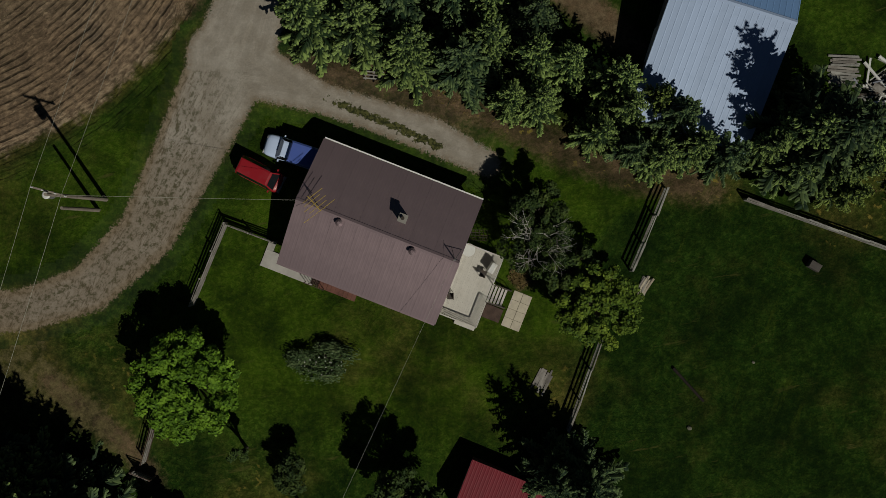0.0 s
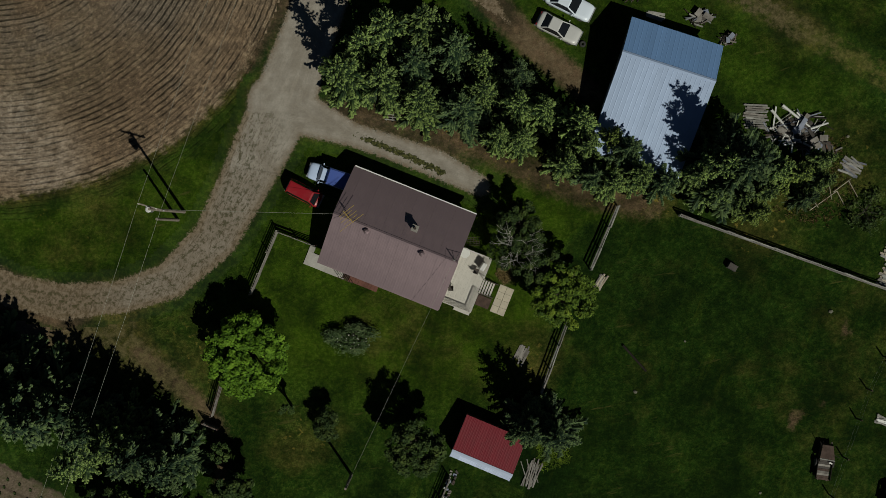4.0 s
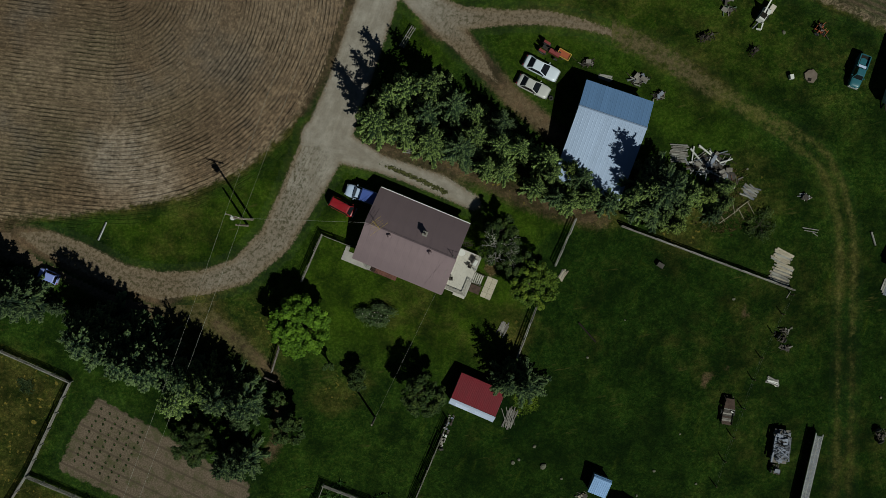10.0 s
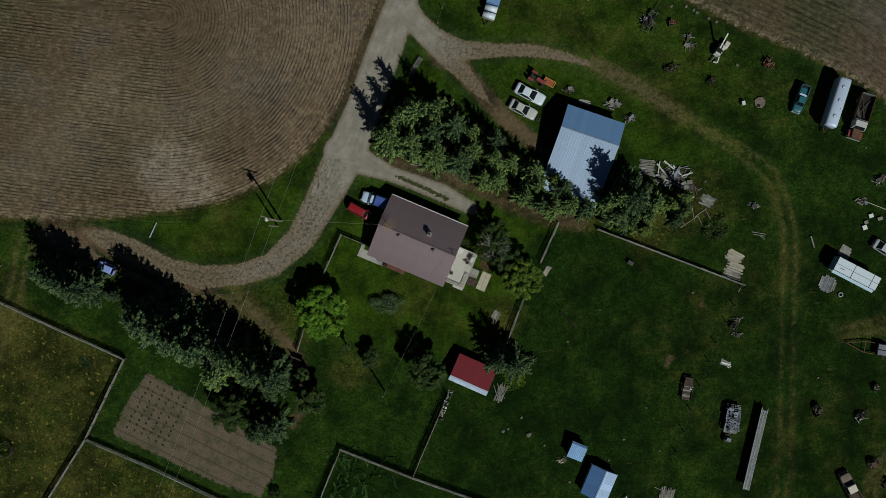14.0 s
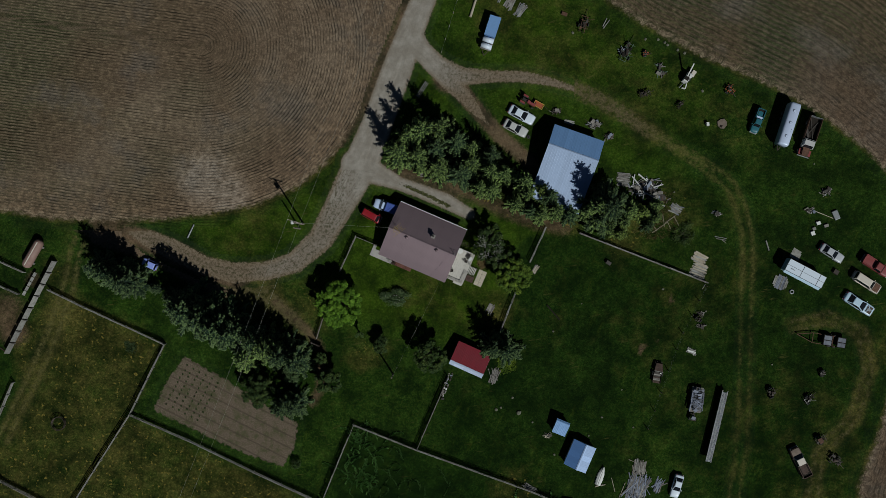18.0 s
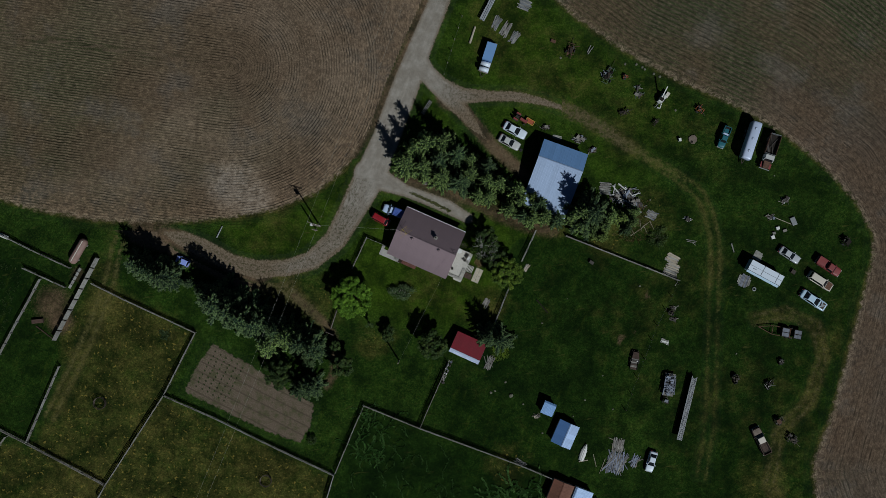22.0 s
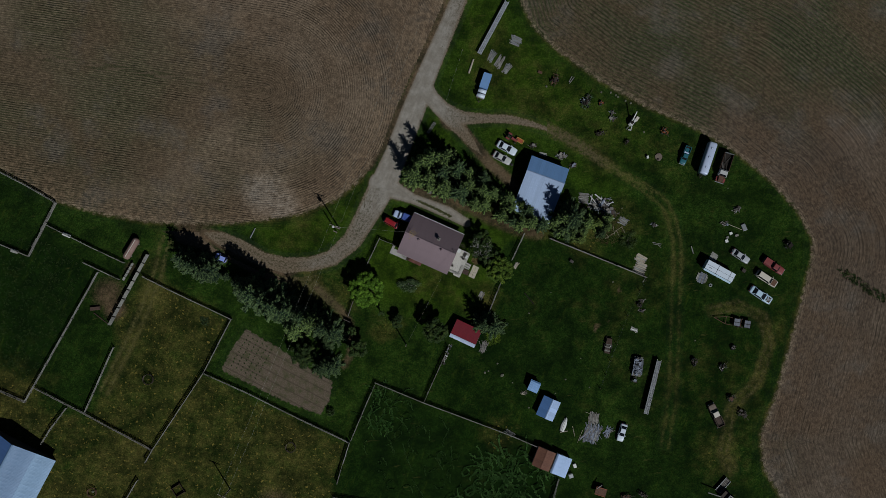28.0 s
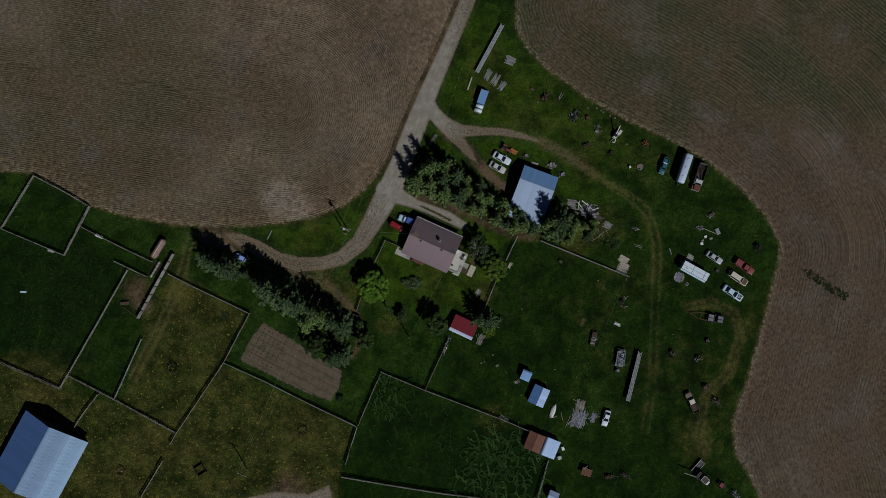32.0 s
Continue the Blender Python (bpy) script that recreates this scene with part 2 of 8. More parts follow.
def field_mat(name, c0, c1, green, period, rim_straw=0.5, cut=1.0):
    n = Nodes(name)
    p = n.pos()
    e = n.attr("edge")
    d = n.attr("furrow")
    rim = n.step(e, -1.15, 0.1)
    gcol, gh = grass_colour(n, n.math("MULTIPLY_ADD", rim, 0.55, n.attr("dry")), n.math("MULTIPLY_ADD", rim, 0.3, n.attr("worn")), n.attr("lush"))
    wob = n.math("MULTIPLY_ADD", n.noise(p, 0.45, 4, 0.6), 0.45, d)
    wave = n.math("SINE", n.math("MULTIPLY", wob, 6.2832 / period))
    lane = n.node("ShaderNodeCombineXYZ", 0, i_0=wob, i_1=n.math("MULTIPLY", n.attr("along"), 0.30))
    clod = n.math("ADD", n.math("MULTIPLY", n.noise(lane, 3.2, 4, 0.75), 0.72), n.math("MULTIPLY", n.noise(p, 4.0, 3, 0.75), 0.28))
    clod2 = n.noise(p, 0.9, 5, 0.75)
    far = n.math("MULTIPLY", n.noise(p, 0.02, 1), 3.0)
    band = n.noise(n.node("ShaderNodeCombineXYZ", 0, i_0=n.math("MULTIPLY", d, 0.45), i_1=far), 1.0, 4, 0.7)
    wide = n.noise(n.node("ShaderNodeCombineXYZ", 0, i_0=n.math("MULTIPLY", d, 0.09), i_1=n.math("MULTIPLY", n.noise(p, 0.012, 2), 4.0)), 1.0, 3, 0.6)
    big = n.noise(p, 0.022, 4, 0.55)
    pale = n.noise(p, 0.09, 6, 0.7)
    col = n.mix(n.step(band, 0.2, 0.85), c0, c1)
    col = n.mix(n.step(wide, 0.35, 0.65), n.scale(col, 0.80), n.scale(col, 1.08))
    light = n.math("ADD", n.math("MULTIPLY_ADD", pale, 0.8, 0.1), n.math("MULTIPLY_ADD", band, 0.25, n.attr("pale")))
    col = n.mix(n.step(light, 0.66, 0.95, 0.0, 0.75), col, (c1[0] * 1.38, c1[1] * 1.4, c1[2] * 1.42))
    g = n.math("MULTIPLY", n.step(n.math("ADD", big, n.math("MULTIPLY_ADD", clod, 0.3, n.attr("green"))), 0.62, 0.95), 0.8)
    g = n.math("MULTIPLY", g, n.step(wave, -0.9, 0.9, 0.45, 1.25))
    col = n.mix(g, col, green)
    blotch = n.noise(p, 0.05, 6, 0.62)
    col = n.mix(n.step(blotch, 0.40, 0.62, 0.0, 0.75), col, n.mix(0.65, n.scale(col, 0.80), (0.150, 0.098, 0.060)))
    col = n.mix(n.step(n.noise(p, 0.075, 6, 0.65), 0.50, 0.66, 0.0, 0.5), col, (0.165, 0.145, 0.122))
    tan = n.math("MULTIPLY", n.step(e, 9.0, 0.8), n.step(clod2, 0.40, 0.62))
    col = n.mix(n.math("MULTIPLY", tan, rim_straw), col, (0.250, 0.172, 0.105))
    fringe = n.math("MULTIPLY", n.step(e, 1.7, 0.1), n.step(clod, 0.42, 0.62))
    col = n.mix(n.math("MULTIPLY", fringe, 0.75), col, (0.31, 0.245, 0.165))
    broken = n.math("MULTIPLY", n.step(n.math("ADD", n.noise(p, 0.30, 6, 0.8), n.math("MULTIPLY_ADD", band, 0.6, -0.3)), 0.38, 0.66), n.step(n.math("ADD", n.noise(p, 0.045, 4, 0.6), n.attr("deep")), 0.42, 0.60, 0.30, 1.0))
    # furrow grooves: shade in the hollows painted as darker soil
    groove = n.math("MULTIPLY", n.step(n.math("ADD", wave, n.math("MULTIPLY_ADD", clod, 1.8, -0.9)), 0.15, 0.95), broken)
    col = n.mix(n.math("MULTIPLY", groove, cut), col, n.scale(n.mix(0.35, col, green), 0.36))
    straw = n.math("MULTIPLY", n.step(clod, 0.52, 0.68), n.math("SUBTRACT", 1.0, groove))
    col = n.mix(n.math("MULTIPLY", straw, 0.32), col, (c1[0] * 1.55, c1[1] * 1.5, c1[2] * 1.35))
    col = n.mix(n.math("MULTIPLY", n.step(n.math("MULTIPLY", n.attr("pale"), n.math("MULTIPLY_ADD", clod2, 2.0, 0.0)), 0.12, 0.50), 0.55), col, (0.40, 0.345, 0.285))
    relief = n.math("ADD", n.math("MULTIPLY", groove, -0.7), n.math("MULTIPLY_ADD", clod, 1.9, n.math("MULTIPLY", clod2, 0.8)))
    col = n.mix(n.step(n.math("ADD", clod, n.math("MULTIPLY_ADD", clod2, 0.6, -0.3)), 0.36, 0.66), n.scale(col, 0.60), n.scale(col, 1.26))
    f = n.math("MULTIPLY", n.step(n.math("ADD", e, n.math("MULTIPLY_ADD", clod2, 3.0, -1.5)), -0.3, 0.6), n.step(e, -1.1, -0.5))
    return n.done(n.mix(f, gcol, col), 1.0, 0, relief, 0.8, 0.12, 0.1)


def garden_mat():
    n = Nodes("tilled_garden_soil")
    p = n.pos()
    e = n.attr("edge")
    gcol, gh = grass_colour(n, n.attr("dry"), n.attr("worn"), n.attr("lush"))
    clod = n.noise(p, 5.0, 4, 0.7)
    row = n.math("SINE", n.math("MULTIPLY", n.attr("furrow"), 6.2832 / 1.9))
    col = n.mix(n.step(clod, 0.3, 0.75), (0.105, 0.080, 0.056), (0.20, 0.157, 0.116))
    col = n.mix(n.step(n.noise(p, 0.45, 6, 0.75), 0.46, 0.62, 0.0, 0.7), col, (0.064, 0.072, 0.028))
    col = n.mix(n.step(row, 0.80, 1.0, 0.0, 0.65), col, (0.075, 0.058, 0.042))
    f = n.step(n.math("ADD", e, n.math("MULTIPLY_ADD", n.noise(p, 1.2, 3), 1.6, -0.8)), -0.1, 0.3)
    return n.done(n.mix(f, gcol, col), 1.0, 0, clod, 0.6, 0.06, 0.1)


GRASS = ground_mat()
GRAVEL = gravel_mat()
TRACK = track_mat()
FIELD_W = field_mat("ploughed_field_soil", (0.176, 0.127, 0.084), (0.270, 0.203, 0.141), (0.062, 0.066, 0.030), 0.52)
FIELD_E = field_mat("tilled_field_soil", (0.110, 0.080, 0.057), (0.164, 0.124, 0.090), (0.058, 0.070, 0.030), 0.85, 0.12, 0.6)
GARDEN = garden_mat()


def leaf_mat(name, a, b, c, scale=0.9):
    n = Nodes(name)
    o = n.obj()
    isl = n.node("ShaderNodeNewGeometry", 8)
    col = n.mix(isl, a, b)
    col = n.mix(n.step(n.noise(o, scale, 3, 0.6), 0.45, 0.75), col, c)
    col = n.scale(col, n.math("MULTIPLY_ADD", n.rand(), 0.5, 0.75))
    return n.done(col, 0.75, 0, None, spec=0.25)


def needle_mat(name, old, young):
    """Old needles near black inside, crown shade put into their colour; lighter new growth towards the bough tips."""
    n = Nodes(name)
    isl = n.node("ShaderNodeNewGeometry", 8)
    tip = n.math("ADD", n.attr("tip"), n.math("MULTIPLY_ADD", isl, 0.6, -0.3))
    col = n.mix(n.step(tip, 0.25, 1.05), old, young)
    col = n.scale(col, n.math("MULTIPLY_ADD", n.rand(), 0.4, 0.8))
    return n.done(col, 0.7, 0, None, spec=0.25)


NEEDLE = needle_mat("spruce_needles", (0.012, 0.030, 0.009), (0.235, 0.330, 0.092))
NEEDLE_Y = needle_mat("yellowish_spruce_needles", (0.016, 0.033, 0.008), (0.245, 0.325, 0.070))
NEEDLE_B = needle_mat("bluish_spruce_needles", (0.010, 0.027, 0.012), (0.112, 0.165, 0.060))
MAPLE = leaf_mat("maple_leaves", (0.038, 0.090, 0.006), (0.120, 0.235, 0.015), (0.185, 0.325, 0.026))
ASHLEAF = leaf_mat("ash_leaves", (0.030, 0.066, 0.008), (0.125, 0.195, 0.020), (0.215, 0.290, 0.030), 0.6)
DARKLEAF = leaf_mat("dark_apple_leaves", (0.014, 0.034, 0.009), (0.056, 0.094, 0.020), (0.096, 0.135, 0.028))
PALELEAF = leaf_mat("lilac_leaves", (0.022, 0.048, 0.014), (0.085, 0.130, 0.048), (0.135, 0.180, 0.075))
WEED = leaf_mat("tall_weeds", (0.060, 0.145, 0.034), (0.115, 0.225, 0.058), (0.14, 0.24, 0.065))
BLOSSOM = leaf_mat("white_blossom", (0.55, 0.55, 0.50), (0.75, 0.75, 0.70), (0.6, 0.58, 0.5))
BARK = surf("grey_brown_bark", (0.12, 0.095, 0.075), (0.05, 0.04, 0.032), 3.0, 0.9, 0.95, 0, 18, 0.6, 0.02)
DEADWOOD = surf("bare_grey_branches", (0.50, 0.48, 0.44), (0.30, 0.28, 0.25), 3.0, 0.7, 0.9)
WOOD_GREY = surf("weathered_grey_wood", (0.30, 0.28, 0.255), (0.12, 0.105, 0.092), 1.2, 0.8, 0.9, 0, 25, 0.4, 0.01, 0.25)
WOOD_PALE = surf("pale_sawn_wood", (0.52, 0.46, 0.36), (0.32, 0.27, 0.20), 1.5, 0.7, 0.85, 0, 25, 0.3, 0.01, 0.2)
WOOD_DARK = surf("dark_stained_wood", (0.085, 0.048, 0.034), (0.04, 0.026, 0.02), 2.0, 0.7, 0.8, 0, 25, 0.3, 0.01, 0.2)
WOOD_RED = surf("red_brown_stained_wood", (0.17, 0.065, 0.045), (0.09, 0.04, 0.03), 2.0, 0.7, 0.8)
POLEWOOD = surf("creosoted_pole_wood", (0.28, 0.24, 0.20), (0.13, 0.105, 0.085), 1.5, 0.7, 0.9, 0, 20, 0.4)
FENCEWOOD = surf("sunbleached_fence_wood", (0.35, 0.345, 0.32), (0.16, 0.15, 0.135), 1.4, 0.8, 0.9, 0, 22, 0.4, 0.01, 0.25)
CONCRETE = surf("pale_concrete", (0.42, 0.40, 0.37), (0.27, 0.255, 0.235), 1.2, 0.6, 0.9, 0, 30, 0.3)
SLABSTONE = surf("cream_paving_slab", (0.56, 0.50, 0.39), (0.38, 0.34, 0.27), 2.0, 0.6, 0.9, 0, 30, 0.3, 0.01, 0.1)
DECKPAINT = surf("cream_painted_decking", (0.58, 0.55, 0.50), (0.46, 0.43, 0.38), 1.5, 0.55, 0.75, 0, 25, 0.2, 0.01, 0.06)
BROWN_METAL = surf("brown_painted_roof_metal", (0.345, 0.258, 0.278), (0.305, 0.228, 0.246), 0.35, 0.6, 0.48, 0.62, 14, 0.05, 0.01, 0.02, 0.2)
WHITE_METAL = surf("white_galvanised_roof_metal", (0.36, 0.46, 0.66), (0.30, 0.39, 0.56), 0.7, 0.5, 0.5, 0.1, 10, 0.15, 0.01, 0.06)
BLUE_SHADE_METAL = surf("pale_blue_and_shaded_roof_metal", (0.20, 0.36, 0.66), (0.16, 0.29, 0.52), 0.7, 0.5, 0.5, 0.1, 10, 0.15, 0.01, 0.06)
BRIGHT_BLUE = surf("bright_blue_roof_metal", (0.13, 0.26, 0.56), (0.09, 0.19, 0.42), 0.7, 0.5, 0.5, 0.1, 10, 0.15, 0.01, 0.06)
TANK_PINK = surf("faded_pinkish_tank_paint", (0.33, 0.21, 0.18), (0.22, 0.13, 0.10), 0.8, 0.6, 0.7)
WALL_DARK = surf("dark_boards_and_shaded_walls", (0.085, 0.075, 0.068), (0.045, 0.04, 0.036), 0.9, 0.7, 0.9)
# shade of the slope turned from the sun, put into a darker blue
BARN_SHADED = surf("shaded_barn_metal", (0.10, 0.195, 0.45), (0.08, 0.16, 0.37), 0.5, 0.5, 0.55, 0.1, 10, 0.15, 0.01, 0.05)
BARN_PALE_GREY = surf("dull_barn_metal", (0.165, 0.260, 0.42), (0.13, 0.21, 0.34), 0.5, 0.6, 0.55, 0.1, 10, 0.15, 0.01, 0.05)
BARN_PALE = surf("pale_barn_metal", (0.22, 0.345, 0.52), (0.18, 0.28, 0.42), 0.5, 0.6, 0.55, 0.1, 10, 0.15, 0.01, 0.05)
RED_METAL = surf("dark_red_roof_metal", (0.21, 0.016, 0.028), (0.13, 0.015, 0.022), 0.7, 0.5, 0.5, 0.0, 12, 0.15, 0.01, 0.06)
RUST_METAL = surf("rust_brown_roof_metal", (0.20, 0.085, 0.05), (0.11, 0.05, 0.035), 0.9, 0.7, 0.75, 0.1, 14, 0.3)
WALL_CREAM = surf("cream_lap_siding", (0.56, 0.52, 0.45), (0.42, 0.39, 0.34), 0.8, 0.5, 0.8)
WALL_GREY = surf("grey_board_wall", (0.30, 0.285, 0.26), (0.18, 0.165, 0.15), 0.9, 0.7, 0.9)
WALL_WHITE = surf("white_painted_wall", (0.72, 0.72, 0.70), (0.52, 0.52, 0.50), 0.9, 0.5, 0.75)
IRON = surf("dark_iron", (0.055, 0.052, 0.05), (0.10, 0.065, 0.045), 3.0, 0.8, 0.6, 0.6)
RUST = surf("rusty_steel", (0.17, 0.085, 0.05), (0.085, 0.05, 0.038), 3.0, 0.8, 0.85, 0.2, 20, 0.4)
STEEL = surf("dull_galvanised_steel", (0.38, 0.40, 0.42), (0.20, 0.20, 0.20), 2.0, 0.7, 0.5, 0.6)
RUBBER = surf("black_tyre_rubber", (0.025, 0.025, 0.025), (0.045, 0.043, 0.04), 4.0, 0.6, 0.9)
# for dark scrap, and as shadow colour on the paddock pole and cultivator
NEAR_BLACK = surf("near_black_wood_and_iron", (0.020, 0.018, 0.016), (0.036, 0.030, 0.025), 3.0, 0.8, 0.95, spec=0.08)
GREYBOARD = surf("blue_grey_old_boards", (0.215, 0.23, 0.275), (0.10, 0.105, 0.125), 1.5, 0.8, 0.85, 0, 25, 0.4, 0.01, 0.3)
MUDSTONE = surf("pinkish_brown_stone", (0.235, 0.185, 0.150), (0.15, 0.118, 0.095), 1.6, 0.7, 0.9, 0, 16, 0.4, 0.02)
SKY_METAL = surf("pale_sky_blue_roof_metal", (0.40, 0.54, 0.82), (0.32, 0.44, 0.68), 0.8, 0.5, 0.5, 0.1, 10, 0.12)
COLD_WHITE = surf("cold_white_sheet_metal", (0.64, 0.73, 0.94), (0.52, 0.60, 0.80), 1.0, 0.5, 0.45, 0.1, 12, 0.1)
PLASTIC_W = surf("white_plastic", (0.78, 0.78, 0.76), (0.62, 0.61, 0.58), 3.0, 0.4, 0.5)
ROCK = surf("grey_field_stone", (0.17, 0.168, 0.125), (0.085, 0.088, 0.055), 2.0, 0.8, 0.9, 0, 12, 0.5, 0.03)
ORANGE = surf("orange_machine_paint", (0.36, 0.085, 0.03), (0.28, 0.08, 0.04), 2.0, 0.6, 0.6)
YELLOW = surf("yellow_machine_paint", (0.55, 0.38, 0.06), (0.32, 0.22, 0.06), 2.0, 0.6, 0.6)
GREENPAINT = surf("faded_green_machine_paint", (0.10, 0.17, 0.11), (0.07, 0.09, 0.06), 2.0, 0.7, 0.7)
CANVAS = surf("grey_tarpaulin", (0.29, 0.32, 0.41), (0.17, 0.19, 0.24), 1.0, 0.6, 0.8, 0, 12, 0.5, 0.04)
DRYGRASS = leaf_mat("dry_straw_grass", (0.15, 0.11, 0.045), (0.25, 0.19, 0.085), (0.20, 0.15, 0.07))
CONVEY = surf("dull_grey_conveyor_steel", (0.40, 0.41, 0.42), (0.20, 0.20, 0.20), 2.0, 0.7, 0.7, 0.3)
PALESTEEL = surf("pale_galvanised_lattice", (0.52, 0.55, 0.58), (0.33, 0.34, 0.35), 2.0, 0.6, 0.6, 0.3)
CABLE = surf("grey_cable", (0.34, 0.34, 0.28), (0.20, 0.20, 0.17), 2.0, 0.5, 0.6)


def paint_mat(name, col, rough=0.35):
    n = Nodes(name)
    o = n.obj()
    dust = n.step(n.noise(o, 1.6, 4, 0.6), 0.45, 0.8)
    c = n.mix(n.math("MULTIPLY", dust, 0.12), col, tuple(0.6 * v + 0.06 for v in col))
    n.bsdf.inputs["Coat Weight"].default_value = 0.4
    return n.done(c, n.math("MULTIPLY_ADD", dust, 0.2, rough), 0.0)


CAR_WHITE = paint_mat("white_car_paint", (0.74, 0.82, 0.93))
CAR_RED = paint_mat("red_car_paint", (0.30, 0.012, 0.020))
CAR_TEAL = paint_mat("teal_car_paint", (0.03, 0.14, 0.18))
CAR_GREY = paint_mat("silver_grey_sedan_paint", (0.56, 0.56, 0.55))
CAR_MAROON = paint_mat("faded_maroon_car_paint", (0.24, 0.045, 0.045), 0.5)
CAR_CREAM = paint_mat("cream_car_paint", (0.66, 0.60, 0.52), 0.5)
CAR_BLUE = paint_mat("deep_blue_car_paint", (0.075, 0.125, 0.42))
# blue lightened so the paint supplies brightness the car lacks under the spruces
CAR_BRIGHTENED = paint_mat("brightened_blue_car_paint", (0.30, 0.38, 0.85))
CAR_COLDWHITE = paint_mat("cold_white_car_paint", (0.58, 0.70, 0.95))
CAR_PALEBLUE = paint_mat("pale_blue_car_paint", (0.56, 0.73, 0.88))
CAR_SILVER = paint_mat("silver_grey_car_paint", (0.50, 0.52, 0.56))


def glass_mat():
    n = Nodes("dark_car_glass")
    return n.done((0.012, 0.014, 0.017), 0.08, 0.0, None, spec=0.6)


GLASS = glass_mat()
LAMPGLASS = surf("clear_lamp_lens", (0.65, 0.65, 0.62), (0.5, 0.5, 0.48), 3, 0.4, 0.2)
TAILRED = surf("red_lamp_lens", (0.35, 0.02, 0.02), (0.25, 0.02, 0.02), 3, 0.4, 0.2)


# ---- mesh helpers ----
class M:
    """Collects vertices and faces of one part."""

    def __init__(self):
        self.v, self.f = [], []

    def add(self, verts, faces):
        k = len(self.v)
        self.v += [tuple(p) for p in verts]
        self.f += [tuple(i + k for i in f) for f in faces]
        return self

    def box(self, x0, x1, y0, y1, z0, z1, m=None):
        vs = [Vector((x, y, z)) for x in (x0, x1) for y in (y0, y1) for z in (z0, z1)]
        if m is not None:
            vs = [m @ p for p in vs]
        return self.add(vs, [(0, 1, 3, 2), (4, 6, 7, 5), (0, 4, 5, 1), (2, 3, 7, 6), (0, 2, 6, 4), (1, 5, 7, 3)])

    def beam(self, a, b, w, h=None, w2=None):
        """A square-cut stick from a to b."""
        a, b = Vector(a), Vector(b)
        h = h or w
        k = (w2 or w) / w
        d = (b - a).normalized()
        s = d.cross(Vector((0, 0, 1)))
        s = s.normalized() if s.length > 0.05 else Vector((1, 0, 0))
        u = s.cross(d)
        vs = [a + s * w / 2 * i + u * h / 2 * j for i, j in ((-1, -1), (1, -1), (1, 1), (-1, 1))]
        vs += [b + s * w / 2 * k * i + u * h / 2 * k * j for i, j in ((-1, -1), (1, -1), (1, 1), (-1, 1))]
        return self.add(vs, [(3, 2, 1, 0), (4, 5, 6, 7), (0, 1, 5, 4), (1, 2, 6, 5), (2, 3, 7, 6), (3, 0, 4, 7)])

    def tube(self, a, b, r, r2=None, n=8, caps=True):
        a, b = Vector(a), Vector(b)
        r2 = r if r2 is None else r2
        d = (b - a).normalized()
        s = d.cross(Vector((0, 0, 1)))
        s = s.normalized() if s.length > 0.05 else Vector((1, 0, 0))
        u = s.cross(d)
        ring = [s * math.cos(2 * math.pi * i / n) + u * math.sin(2 * math.pi * i / n) for i in range(n)]
        vs = [a + q * r for q in ring] + [b + q * r2 for q in ring]
        fs = [(i, (i + 1) % n, n + (i + 1) % n, n + i) for i in range(n)]
        if caps:
            fs += [tuple(range(n))[::-1], tuple(range(n, 2 * n))]
        return self.add(vs, fs)

    def loft(self, rings, closed=True):
        n = len(rings[0])
        vs = [p for r in rings for p in r]
        fs = []
        for k in range(len(rings) - 1):
            for i in range(n if closed else n - 1):
                j = (i + 1) % n
                fs.append((k * n + i, k * n + j, (k + 1) * n + j, (k + 1) * n + i))
        if closed:
            fs += [tuple(range(n))[::-1], tuple(range((len(rings) - 1) * n, len(rings) * n))]
        return self.add(vs, fs)

    def slab(self, pts, z0, z1):
        """A prism over a plan outline."""
        n = len(pts)
        vs = [(x, y, z0) for x, y in pts] + [(x, y, z1) for x, y in pts]
        return self.add(vs, [tuple(range(n))[::-1], tuple(range(n, 2 * n))] + [(i, (i + 1) % n, n + (i + 1) % n, n + i) for i in range(n)])

    def ring(self, c, r, t, axis="z", n=14, k=6):
        c = Vector(c)
        vs, fs = [], []
        for i in range(n):
            a = 2 * math.pi * i / n
            for j in range(k):
                b = 2 * math.pi * j / k
                q, z = r + t * math.cos(b), t * math.sin(b)
                p = (q * math.cos(a), q * math.sin(a), z) if axis == "z" else (q * math.cos(a), z, q * math.sin(a))
                vs.append(c + Vector(p))
                fs.append((i * k + j, ((i + 1) % n) * k + j, ((i + 1) % n) * k + (j + 1) % k, i * k + (j + 1) % k))
        return self.add(vs, fs)

    def mesh(self, name, mat, smooth=False):
        me = bpy.data.meshes.new(name)
        me.from_pydata(self.v, [], self.f)
        me.materials.append(mat)
        if smooth:
            me.polygons.foreach_set("use_smooth", [True] * len(me.polygons))
        me.update()
        return me


def part(name, m, mat, parent, label="", smooth=False, at=None):
    me = m if isinstance(m, bpy.types.Mesh) else m.mesh(name, mat, smooth)
    ob = new(name, me)
    ob.parent = parent
    if at is not None:
        ob.matrix_basis = at
    return tagged(ob, label)


def thing(name, label, category, x, y, rz=0.0, z=0.0, group="", kind=""):
    ob = new(name)
    ob.empty_display_size = 0.3
    ob.matrix_basis = pose(x, y, z, 0, 0, rz)
    return tagged(ob, label, category, group, kind)


